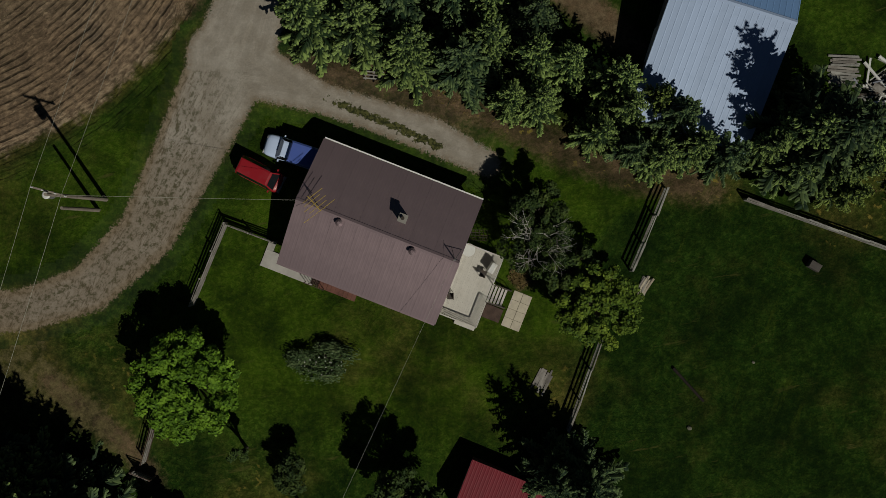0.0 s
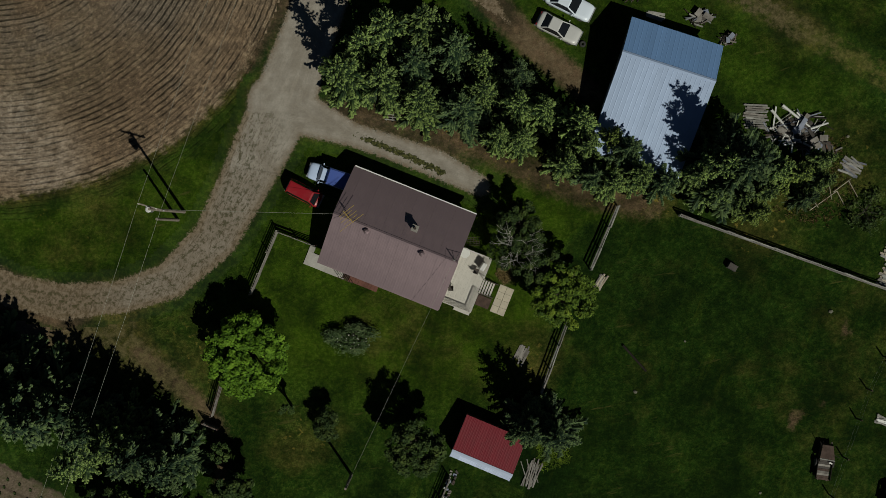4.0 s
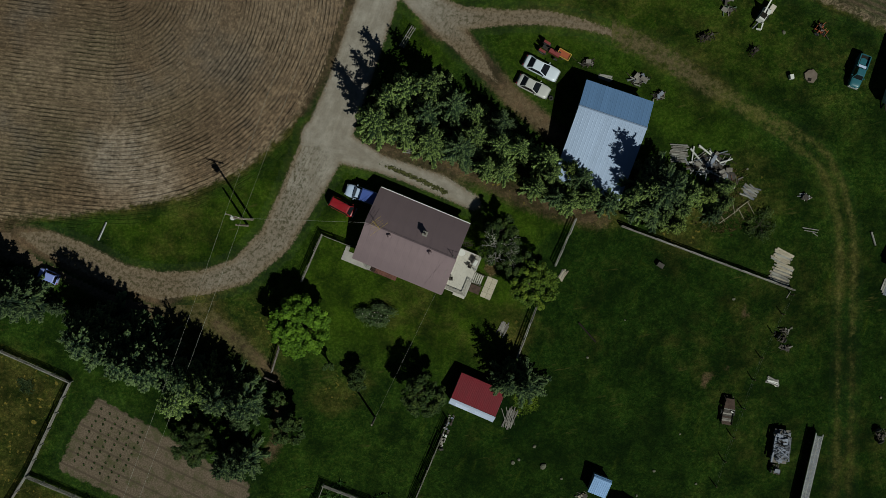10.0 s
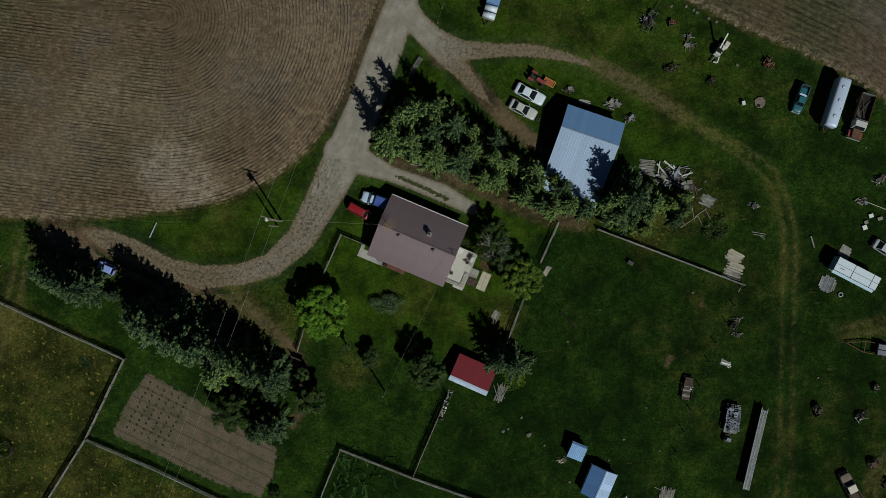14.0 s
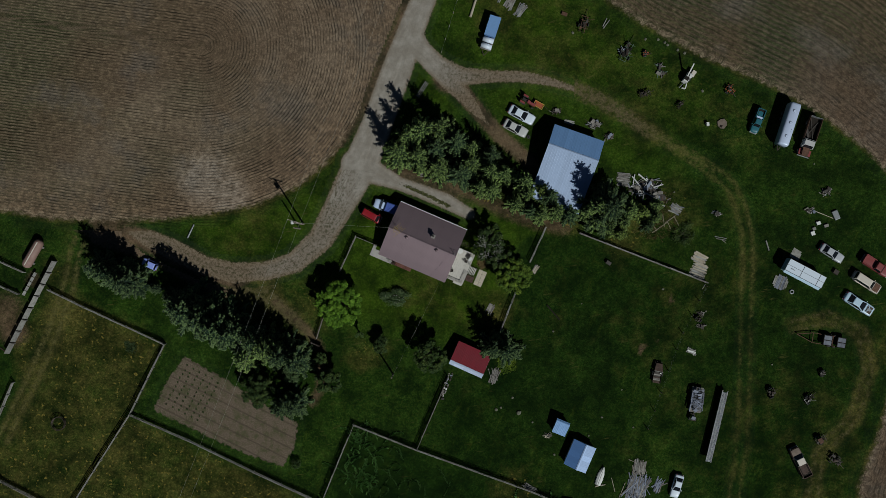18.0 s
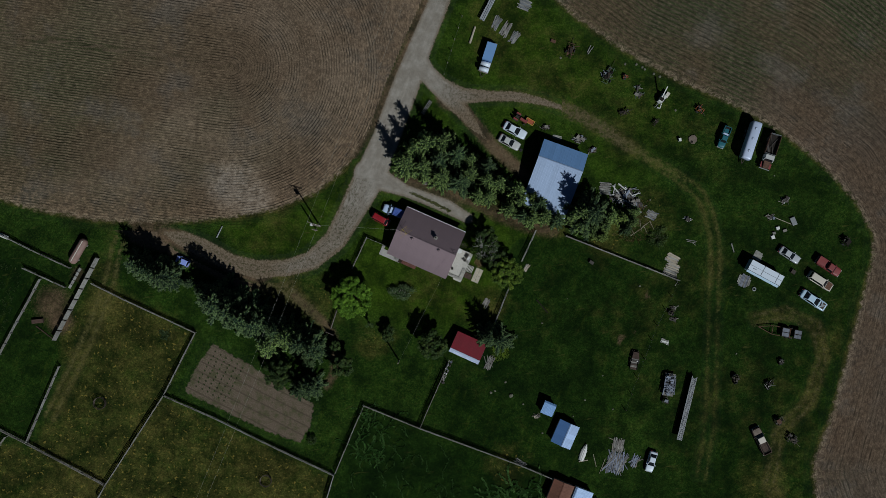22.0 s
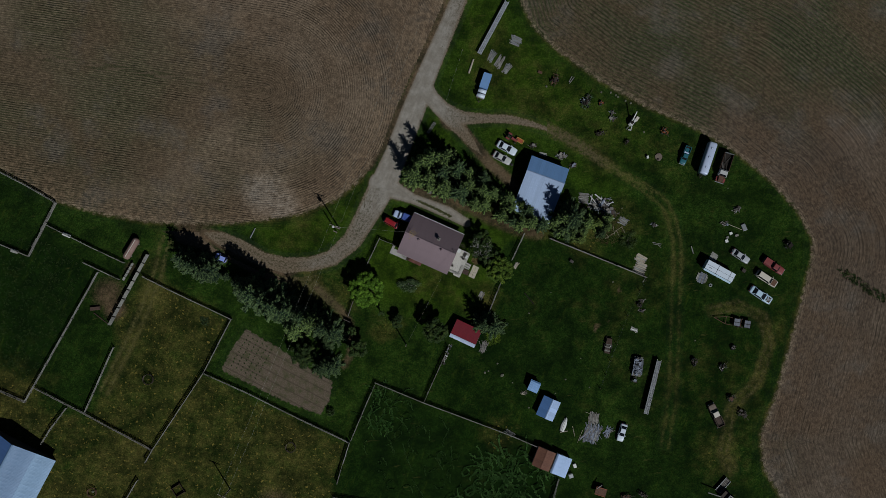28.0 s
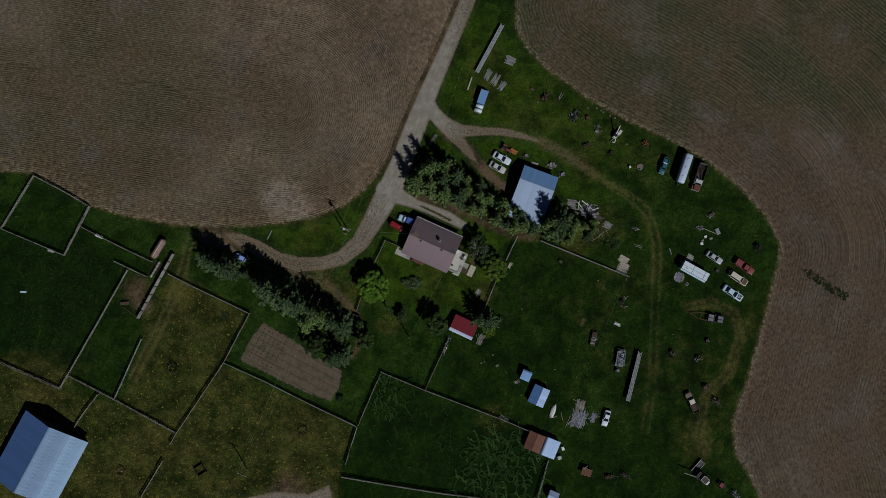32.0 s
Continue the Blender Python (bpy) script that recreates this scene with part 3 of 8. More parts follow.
# ---- plan arithmetic ----
def line_distance(X, Y, pts):
    """The distance to a line of plan points, and how far along it (0 to 1)."""
    best, along = np.full(X.shape, 1e9), np.zeros(X.shape)
    n = len(pts) - 1
    for i in range(n):
        (ax, ay), (bx, by) = pts[i], pts[i + 1]
        dx, dy = bx - ax, by - ay
        s = np.clip(((X - ax) * dx + (Y - ay) * dy) / (dx * dx + dy * dy), 0, 1)
        d = np.hypot(X - ax - s * dx, Y - ay - s * dy)
        near = d < best
        best = np.where(near, d, best)
        along = np.where(near, (i + s) / n, along)
    return best, along


def inside(X, Y, pts):
    odd = np.zeros(X.shape, bool)
    for i in range(len(pts)):
        (ax, ay), (bx, by) = pts[i], pts[i - 1]
        if ay != by:
            odd ^= ((ay > Y) != (by > Y)) & (X < (bx - ax) * (Y - ay) / (by - ay) + ax)
    return odd


def area(X, Y, pts):
    """How far inside an outline (metres; outside: minus)."""
    d, _ = line_distance(X, Y, pts + pts[:1])
    return np.where(inside(X, Y, pts), d, -d)


def sheet(name, x0, x1, y0, y1, step, z, mat, edge, attrs, margin):
    """A thin sheet of ground over the cells where edge(X, Y) is more than -margin."""
    xs, ys = np.arange(x0, x1 + step / 2, step), np.arange(y0, y1 + step / 2, step)
    X, Y = np.meshgrid(xs, ys, indexing="ij")
    e = edge(X, Y)
    keep = e > -margin
    cell = keep[:-1, :-1] | keep[1:, :-1] | keep[:-1, 1:] | keep[1:, 1:]
    used = np.zeros(X.shape, bool)
    for a in (0, 1):
        for b in (0, 1):
            used[a:X.shape[0] - 1 + a, b:X.shape[1] - 1 + b] |= cell
    index = np.cumsum(used.ravel()).reshape(used.shape) - 1
    i, j = np.nonzero(cell)
    faces = np.stack([index[i, j], index[i + 1, j], index[i + 1, j + 1], index[i, j + 1]], 1)
    verts = np.stack([X[used], Y[used], np.full(used.sum(), z)], 1)
    me = bpy.data.meshes.new(name)
    me.from_pydata(verts.tolist(), [], faces.tolist())
    me.materials.append(mat)
    attrs = {"dry": dry_at, "worn": worn_at, "lush": lush_at, **attrs}
    for key, val in {"edge": e, **{k: f(X, Y) for k, f in attrs.items()}}.items():
        me.attributes.new(key, "FLOAT", "POINT").data.foreach_set("value", val[used].astype(np.float32))
    me.update()
    return new(name, me)


# ---- ground ----
PASTURE = [(-66, -11), (-50, -19.4), (-55.9, -32), (-22, -46.2), (-25, -58), (-31, -120), (-140, -120), (-140, -30), (-107, -34), (-95, -40.5), (-81, -42.6), (-76, -27), (-77.5, -21.5), (-70.5, -10)]
YARD_TRACK = [(10, 29.2), (14.3, 28.8), (20, 27.5), (26, 24.9), (31, 21.9), (35, 19.4), (40.3, 16.6), (44.7, 13.8), (47.8, 11.4), (49.8, 7.5), (50.9, 3.1), (51.3, -3), (51.2, -11.3), (51.3, -21.5), (51.4, -28.3), (51.2, -35), (50, -44)]
LOOP = [(59, -12.7), (65.6, -11), (71.4, -13.5), (73, -19.8), (70.5, -28.5), (65, -34.4), (63.4, -45), (66, -49)]
SCRUB = [(3, -64), (5, -51), (12, -46.5), (20, -46.5), (24.5, -52), (25, -66)]
NETTLES = [(5.5, -15), (11.5, -15), (13, -24), (8, -28), (5, -24)]


def soft(d, w):
    return np.clip(0.5 + d / (2 * w), 0, 1)


def spots(X, Y, base, places):
    """Round soft patches: x, y, radius, strength."""
    for x, y, r, a in places:
        base = np.maximum(base, a * np.clip(1.4 - np.hypot(X - x, Y - y) / r, 0, 1))
    return base


def dry_at(X, Y):
    v = 0.62 * soft(area(X, Y, PASTURE), 1.5)
    d, _ = line_distance(X, Y, LOOP)
    v = np.maximum(v, 0.40 * np.clip(1.2 - d / 2.4, 0, 1))
    d, _ = line_distance(X, Y, YARD_TRACK)
    v = np.maximum(v, 0.16 * np.clip(1.3 - d / 2.4, 0, 1))
    v = np.maximum(v, 0.15 * soft(area(X, Y, [(44, -6), (60, 12), (76, 8), (78, -18), (70, -45), (60, -50), (44, -44), (40, -20)]), 4))
    v = np.maximum(v, 0.34 * soft(area(X, Y, [(2, 50), (10, 56), (14, 48), (30, 38), (55, 27), (66, 20), (52, 14), (36, 22), (10, 31), (0, 34)]), 3))
    v = np.maximum(v, 0.03 * soft(area(X, Y, [(14, 0), (44, -7), (38, -30), (30, -46), (8, -40), (2, -26)]), 3))
    d, _ = line_distance(X, Y, [(-4, 11.4), (6, 8.3), (14, 4.8), (20, 3.6)])
    v = np.maximum(v, 0.7 * np.clip(1.3 - d / 2.6, 0, 1))
    return spots(X, Y, v, ((-24, -12, 6, 0.5), (-33, -11, 7, 0.6), (60, -28, 13, 0.3), (63, -45, 8, 0.45), (16, 36, 10, 0.3), (35, 27, 9, 0.32), (12, -43, 5, 0.55), (30, 2, 5, 0.6), (-15, -19.5, 4, 0.5), (-69, -8, 3, 0.5),
                           (-100, -42, 10, 0.8), (30, -18, 8, 0.12), (-5, -8, 6, 0.3), (8, -12, 3, 0.5), (-38, 1, 8, 0.35), (38, 8, 5, 0.45)))


def worn_at(X, Y):
    d, _ = line_distance(X, Y, [(-31, -11.5), (-25, -16.5), (-23, -19), (-22.5, -26), (-24, -29)])
    v = 0.85 * np.clip(1.2 - d / 1.6, 0, 1)
    d, _ = line_distance(X, Y, [(-11, 12.6), (-5, 11.4), (3, 8.6), (9, 5.6), (14, 4.0), (19, 3.2)])
    v = np.maximum(v, 0.85 * np.clip(1.25 - d / 2.3, 0, 1))
    d, _ = line_distance(X, Y, [(-20.5, 17), (-16.5, 24.5), (-12.3, 34), (-8.2, 46), (-4.4, 57), (3, 80)])
    v = np.maximum(v, 0.8 * np.clip(1.5 - d / 1.4, 0, 1))
    d, _ = line_distance(X, Y, [(-62, 0.5), (-56, -0.8), (-50, -3.2), (-44, -6), (-38, -8)])
    v = np.maximum(v, 0.95 * np.clip(1.3 - d / 2.6, 0, 1))
    d, _ = line_distance(X, Y, [(-3.4, 29.6), (0.3, 26.4), (3.4, 23), (7.1, 18.9), (11, 15.8), (13, 14)])
    v = np.maximum(v, 0.95 * np.clip(1.4 - d / 1.7, 0, 1))
    return spots(X, Y, v, ((-76.7, -18.1, 3.4, 0.95), (5.1, -3.9, 1.2, 0.9), (-78.2, -15.0, 5, 0.8), (-73.6, -9.0, 1.8, 0.9), (-94, -46, 5, 0.45), (-38, -63, 7, 0.8), (-52, -64, 5, 0.5), (33.5, -17.0, 0.9, 0.85), (33.0, -18.3, 0.8, 0.85), (38.3, -9.2, 0.8, 0.85), (38.2, -8.3, 0.6, 0.8), (32.0, -21.4, 0.5, 0.7), (36.0, -16.1, 0.5, 0.7), (-63.5, -3, 3, 0.5), (36, 6, 4, 0.4), (-2.6, 28.2, 2.6, 0.9)))


def lush_at(X, Y):
    """1: deep dark growth, below 0: fresh short lawn."""
    v = np.maximum(soft(area(X, Y, SCRUB), 2), soft(area(X, Y, NETTLES), 1.5))
    v = np.maximum(v, 0.58 * soft(area(X, Y, [(12, 0), (22, 2), (44, -5.6), (40, -13), (34, -28), (28, -46), (14, -42.5), (-5.5, -36), (0, -24), (9, -14)]), 2))
    v = np.maximum(v, 0.8 * soft(area(X, Y, [(-17, -33), (-5, -36.5), (21, -46), (26, -52), (22, -75), (-40, -75), (-25, -58)]), 2))
    v = np.maximum(v, 0.6 * soft(area(X, Y, [(40, -40), (70, -46), (72, -70), (30, -75), (28, -52)]), 4))
    v = np.maximum(v, 0.95 * soft(area(X, Y, [(-115, 0), (-90, -4), (-80, -9), (-95, -40), (-115, -33)]), 2))
    v = np.maximum(v, 0.6 * soft(area(X, Y, [(-112, 4), (-104, 11), (-92, 4), (-97, -7), (-110, -2)]), 3))
    v = np.maximum(v, 0.5 * soft(area(X, Y, [(-95, -40), (-80, -10), (-76, -25), (-82, -42)]), 2))
    v = np.maximum(v, 0.60 * soft(area(X, Y, [(44, -8), (58, 10), (72, 10), (78, -5), (77, -20), (72, -40), (58, -50), (42, -42), (40, -20)]), 5))
    lawn = 0.9 * soft(area(X, Y, [(-24, -9), (-19, 1), (-15, 10), (-8, 9), (5, 4), (14, 2), (11, -6), (8, -14), (0, -17), (-9, -16), (-18, -14)]), 3)
    lawn = np.maximum(lawn, 0.75 * soft(area(X, Y, [(-47, 1.5), (-36, 4.5), (-27, 8.5), (-21, 14), (-18, 16), (-21, 6), (-25, 0), (-32, -4), (-40, -4)]), 2))
    lawn = spots(X, Y, lawn, ((4, 5.4, 3.5, 0.9), (9, 2.8, 3.5, 0.9), (14, 1.2, 3, 0.8), (-4, 27, 5, 0.9), (12, 24, 8, 0.8), (8, 40, 14, 0.75), (22, 33, 11, 0.6), (36, 26, 9, 0.45), (30, 18, 9, 0.55), (24, 22, 7, 0.55), (4, 52, 8, 0.7)))
    return np.where(v > 0.15, v, v - lawn)


def ground():
    def axis(lo, hi):
        far = [6, 14, 30, 60, 120, 240, 480, 960, 1900]
        return np.array([lo - f for f in far[::-1]] + list(np.arange(lo, hi + 0.1, 1.0)) + [hi + f for f in far])
    xs, ys = axis(-125, 125), axis(-85, 85)
    X, Y = np.meshgrid(xs, ys, indexing="ij")
    n, k = len(xs), len(ys)
    i, j = np.meshgrid(np.arange(n - 1), np.arange(k - 1), indexing="ij")
    a = (i * k + j).ravel()
    me = bpy.data.meshes.new("ground")
    me.from_pydata(np.stack([X.ravel(), Y.ravel(), np.zeros(X.size)], 1).tolist(), [], np.stack([a, a + k, a + k + 1, a + 1], 1).tolist())
    me.materials.append(GRASS)
    for key, val in (("dry", dry_at(X, Y)), ("worn", worn_at(X, Y)), ("lush", lush_at(X, Y))):
        me.attributes.new(key, "FLOAT", "POINT").data.foreach_set("value", val.ravel().astype(np.float32))
    tagged(new("ground", me), "mown and rough farm grass with dry yellow patches", "grass", kind="structure")


ground()

FIELD_WEST = [(-400, 14), (-130, 13), (-105.5, 12.7), (-98.3, 9.2), (-91, 5.3), (-81, 3.0), (-71, 1.7), (-64.8, 1.6), (-57, 2.0), (-51.5, 2.1), (-43, 3.4), (-34.8, 5.4), (-27.2, 9.0), (-22.0, 13.9), (-16.0, 23.8), (-12.5, 31.4),
              (-8.5, 43), (-6.0, 51), (-3.0, 61), (3.8, 80), (30, 155), (30, 300), (-400, 300)]
FIELD_EAST = [(13, 90), (12.5, 63), (12.8, 55.8), (15.6, 50.9), (22.4, 44.8), (31.9, 38.8), (42.2, 33.6), (52.4, 29.8), (62.7, 24.6), (71.6, 17.9), (78.3, 11.1), (81.9, 4.8), (82, 0.5), (80.1, -8.1), (78, -18.2), (74.9, -31),
              (71.7, -40.4), (72.7, -48), (77.3, -55), (80, -60), (95, -90), (120, -200), (400, -200), (400, 300), (60, 300), (30, 140)]


def west_rows(X, Y):
    """Passes that turn round a point in the field, and follow the edge farther out."""
    c, q = math.cos(radians(-6)), math.sin(radians(-6))
    u, v = (X + 45) * c + (Y - 33) * q, -(X + 45) * q + (Y - 33) * c
    return np.hypot(np.maximum(u, 0), np.abs(v)) + 0.165


def west_along(X, Y):
    """How far along its pass a place in the west field lies."""
    c, q = math.cos(radians(-6)), math.sin(radians(-6))
    u, v = (X + 45) * c + (Y - 33) * q, -(X + 45) * q + (Y - 33) * c
    return np.where(u > 0, 36 * np.arctan2(v, np.maximum(u, 1e-3)), np.sign(v) * (56.5 - u))


EAST_EDGE = [(60, 200), (12, 62), (16, 50), (32, 39), (58, 27.5), (74, 15.5), (82, 3), (78, -18), (72.5, -42), (80, -62), (120, -200)]


def east_rows(X, Y):
    return line_distance(X, Y, EAST_EDGE)[0]


def east_along(X, Y):
    f = line_distance(X, Y, EAST_EDGE)[1] * (len(EAST_EDGE) - 1)
    run = np.cumsum([0] + [math.dist(a, b) for a, b in zip(EAST_EDGE, EAST_EDGE[1:])])
    return np.interp(f, np.arange(len(run)), run)


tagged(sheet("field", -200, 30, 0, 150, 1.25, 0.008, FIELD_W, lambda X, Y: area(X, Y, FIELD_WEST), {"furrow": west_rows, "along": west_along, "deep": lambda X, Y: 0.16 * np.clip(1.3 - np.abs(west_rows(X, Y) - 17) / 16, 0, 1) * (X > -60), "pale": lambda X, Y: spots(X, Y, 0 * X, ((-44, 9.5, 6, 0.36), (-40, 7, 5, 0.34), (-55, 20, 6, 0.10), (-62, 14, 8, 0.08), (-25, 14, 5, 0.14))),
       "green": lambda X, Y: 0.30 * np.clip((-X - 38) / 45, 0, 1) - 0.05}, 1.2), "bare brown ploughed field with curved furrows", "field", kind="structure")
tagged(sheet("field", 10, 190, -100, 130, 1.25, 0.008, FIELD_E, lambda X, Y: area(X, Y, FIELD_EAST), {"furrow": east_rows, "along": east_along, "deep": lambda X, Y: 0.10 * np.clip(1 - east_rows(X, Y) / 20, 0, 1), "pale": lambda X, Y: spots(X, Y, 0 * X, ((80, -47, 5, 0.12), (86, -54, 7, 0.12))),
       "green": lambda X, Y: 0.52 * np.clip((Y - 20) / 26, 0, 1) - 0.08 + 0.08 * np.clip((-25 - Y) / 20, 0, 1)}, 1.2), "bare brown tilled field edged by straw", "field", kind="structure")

ROAD = [((60, 230), 2.0), ((20, 118), 2.0), ((0.5, 62.3), 2.0), ((-3.7, 50.6), 2.1), ((-8.1, 38.8), 2.4), ((-11, 30), 2.8), ((-14.3, 20), 2.8), ((-16.9, 12.8), 3.2), ((-20.4, 5.6), 2.7), ((-23.4, -0.2), 2.3), ((-27.9, -4.5), 1.95),
        ((-32.8, -6.1), 1.7), ((-38.4, -6.6), 1.9), ((-43.5, -5.6), 1.7), ((-49.5, -2.8), 1.9), ((-53.5, -1.2), 1.6), ((-57, -0.2), 0.4)]
DRIVE = [((-17.5, 13.0), 3.0), ((-13.7, 11.4), 2.0), ((-10.0, 9.9), 1.3), ((-6.2, 8.7), 1.35), ((-1.7, 7.1), 1.5), ((2.4, 5.0), 1.15)]
PATH = [((-5.2, 31.2), 1.7), ((-2.2, 28.4), 1.7), ((0.6, 25.8), 1.4), ((3.2, 22.9), 0.9), ((5.4, 20.6), 0.1)]
BRANCH = [((-9.0, 36), 2.4), ((-7.1, 33.4), 2.0), ((-4.1, 30.7), 1.9), ((0.2, 29.0), 1.7), ((6.6, 29.2), 1.1), ((11, 29.3), 1.1), ((16, 28.5), 0.8), ((21, 27.1), 0.5), ((27, 24.3), -0.2)]


def way(X, Y, line):
    best = np.full(X.shape, -1e9)
    for (a, wa), (b, wb) in zip(line, line[1:]):
        d, s = line_distance(X, Y, [a, b])
        best = np.maximum(best, wa + (wb - wa) * s - d)
    return best


def drive_weeds(X, Y):
    d, s = line_distance(X, Y, [(-9.9, 10.0), (-8.1, 9.25), (-5.7, 8.25), (-3.7, 7.4), (-1.2, 6.3)])
    return np.clip(1.5 - d / 0.30, 0, 1) * np.clip(6 * s, 0.35, 1)


def road_dirt(X, Y):
    """Gravel gives way to brown earth towards the field."""
    return np.maximum(np.clip((-27 - X) / 9, 0, 1.0), 0.55 * np.clip((9 - Y) / 8, 0, 1)) * (X < -15) * (Y < 12) + np.maximum(0.85 * np.clip((X + 4) / 8, 0, 1), np.clip((29.5 - Y) / 4, 0, 1) * (X > -6)) * (Y > 18)


tagged(sheet("road", -70, 20, -10, 110, 0.3, 0.014, GRAVEL, lambda X, Y: np.maximum(np.maximum(way(X, Y, ROAD), way(X, Y, DRIVE)), np.maximum(way(X, Y, BRANCH), way(X, Y, PATH))),
             {"strip": drive_weeds, "dirt": road_dirt, "weedy": lambda X, Y: 0.8 * np.clip((-15 - X) / 6, 0, 1) * (Y < 12) + 0.7 * np.clip((X + 6) / 6, 0, 1) * (Y > 18)}, 0.8), "pale packed gravel farm road with weedy ruts", "road", kind="structure")


TRACK_LEVEL = [0.003]


def track(lines, label, bare, straw=0.0, name="track"):
    """A worn line in the grass; bare and straw are numbers or functions of the plan."""
    TRACK_LEVEL[0] += 0.0007
    X0 = [p[0] for l in lines for p, _ in l]
    Y0 = [p[1] for l in lines for p, _ in l]

    def edge(X, Y):
        e = way(X, Y, lines[0])
        for l in lines[1:]:
            e = np.maximum(e, way(X, Y, l))
        return e

    def spread(v):
        return v if callable(v) else lambda X, Y: np.full(X.shape, v)

    ob = sheet(name, min(X0) - 4, max(X0) + 4, min(Y0) - 4, max(Y0) + 4, 0.35, TRACK_LEVEL[0], TRACK, edge, {"bare": spread(bare), "straw": spread(straw)}, 0.75)
    tagged(ob, label, "track", kind="structure")
    return ob


def ruts(pts, gap, w):
    """Two wheel lines beside a middle line."""
    out = []
    for s in (-1, 1):
        line = []
        for i, (x, y) in enumerate(pts):
            a, b = pts[max(i - 1, 0)], pts[min(i + 1, len(pts) - 1)]
            d = math.hypot(b[0] - a[0], b[1] - a[1])
            line.append(((x - s * gap * (b[1] - a[1]) / d, y + s * gap * (b[0] - a[0]) / d), w))
        out.append(line)
    return out


track([[((6, 29.3), 1.4), ((13.8, 29.2), 1.6), ((20, 27.5), 1.6), ((26, 24.9), 1.5), ((31, 21.9), 1.4), ((35, 19.4), 1.2), ((40.3, 16.6), 0.8), ((44.7, 13.8), 0.2)]] + ruts(YARD_TRACK[5:], 0.9, 0.24),
      "worn dirt track that thins to wheel ruts in yard grass", lambda X, Y: 0.60 + 0.14 * np.clip((X - 36) / 8, 0, 1) - 0.2 * np.clip((-5 - Y) / 10, 0, 1), lambda X, Y: 0.3 + 0.6 * np.clip((X - 30) / 8, 0, 1))
track(ruts(LOOP, 0.8, 0.5), "faint brown turning loop in yard grass", 0.50, 0.5)
track([[((-3.4, 29.6), 1.5), ((0.3, 26.4), 1.8), ((3.4, 23), 1.6), ((7.1, 18.9), 1.5), ((11, 15.8), 1.3), ((13.5, 13.5), 0.8)]], "bare earth path beside the spruce hedge", 0.58, 0.15)
track(ruts([(-64.8, 0.6), (-66.4, -4), (-67.3, -10), (-69.5, -17), (-73, -26), (-78, -37)], 0.85, 0.38), "two wheel ruts through a pasture gate", 0.72, 0.75)
track([[((-67, 2.2), 1.8), ((-61, 0.6), 2.6), ((-55.6, -0.8), 2.6), ((-49.9, -3.2), 2.2), ((-44.1, -6.1), 2.2), ((-38.4, -8.0), 2.0), ((-32.5, -8.2), 1.5)],
       [((-62, -0.5), 2.0), ((-52, -3.9), 1.6), ((-42, -8.5), 1.8), ((-34, -10), 2.2), ((-28, -14), 1.6), ((-24.5, -18), 1.0)]],
      "brown dirt track that runs out into the field", lambda X, Y: 1.0 - 0.5 * np.clip((X + 41) / 6, 0, 1), lambda X, Y: 0.5 * np.clip((X + 41) / 6, 0, 1))

tagged(sheet("bare_ground", -54, -22, -76, -56, 0.5, 0.012, GRAVEL, lambda X, Y: area(X, Y, [(-49, -65), (-41, -63), (-33, -63.3), (-28, -60.8), (-27, -64), (-30, -74), (-50, -74)]), {"weedy": lambda X, Y: 0.5 + 0 * X, "dirt": lambda X, Y: 0.4 + 0 * X, "strip": lambda X, Y: 0 * X}, 0.8),
       "pale bare trampled ground in the pasture", "bare ground", kind="structure")

GARDEN_PLOT = [(-46.6, -21.4), (-44.5, -22.6), (-38.7, -25.6), (-32.9, -29.1), (-26.3, -32.5), (-26.9, -37.3), (-28.8, -40.3), (-35.2, -38.4), (-43.9, -34.6), (-51.8, -31.2), (-49.9, -26.4)]
tagged(sheet("garden_bed", -54, -24, -43, -19, 0.5, 0.012, GARDEN, lambda X, Y: area(X, Y, GARDEN_PLOT), {"furrow": lambda X, Y: X * 0.42 + Y * 0.907}, 1.0),
       "tilled brown vegetable garden with planted rows", "garden bed", kind="structure")


# ---- buildings ----
def metal_sheet(width, run, mat, rib=0.3, tall=0.016):
    """One ribbed roofing sheet: x across, y up the slope, 25 mm ribs."""
    m = M()
    prof, x = [], 0.0
    while x < width - 1e-6:
        w = min(rib, width - x)
        prof += [(x, 0.0), (x + 0.03, tall), (x + 0.07, tall), (x + 0.10, 0.0)]
        x += w
    prof.append((width, 0.0))
    top = [[(a, y, b) for a, b in prof] for y in (0, run)]
    n = len(prof)
    m.add(top[0] + top[1], [(i, i + 1, n + i + 1, n + i) for i in range(n - 1)])
    m.box(0, width, 0, run, -0.03, -0.004)
    return m.mesh("roof_sheet", mat)


def roof_plane(parent, corner, along, length, up, mats, name="roof_sheet", width=0.92, rib=0.3):
    """Ribbed sheets side by side on one slope. corner: its lower start; along: unit vector of the eave; up: the slope's vector."""
    along, up, corner = Vector(along).normalized(), Vector(up), Vector(corner)
    run = up.length
    y = up.normalized()
    z = along.cross(y).normalized()
    base = Matrix((along, y, z)).transposed().to_4x4()
    n = max(1, round(length / width))
    w = length / n
    me = metal_sheet(w, run, mats, rib, 0.0012 if mats is BROWN_METAL else 0.010)
    for i in range(n):
        part(name, me, None, parent, at=Matrix.Translation(corner + along * (i * w) + z * 0.004 * (i % 2)) @ base)


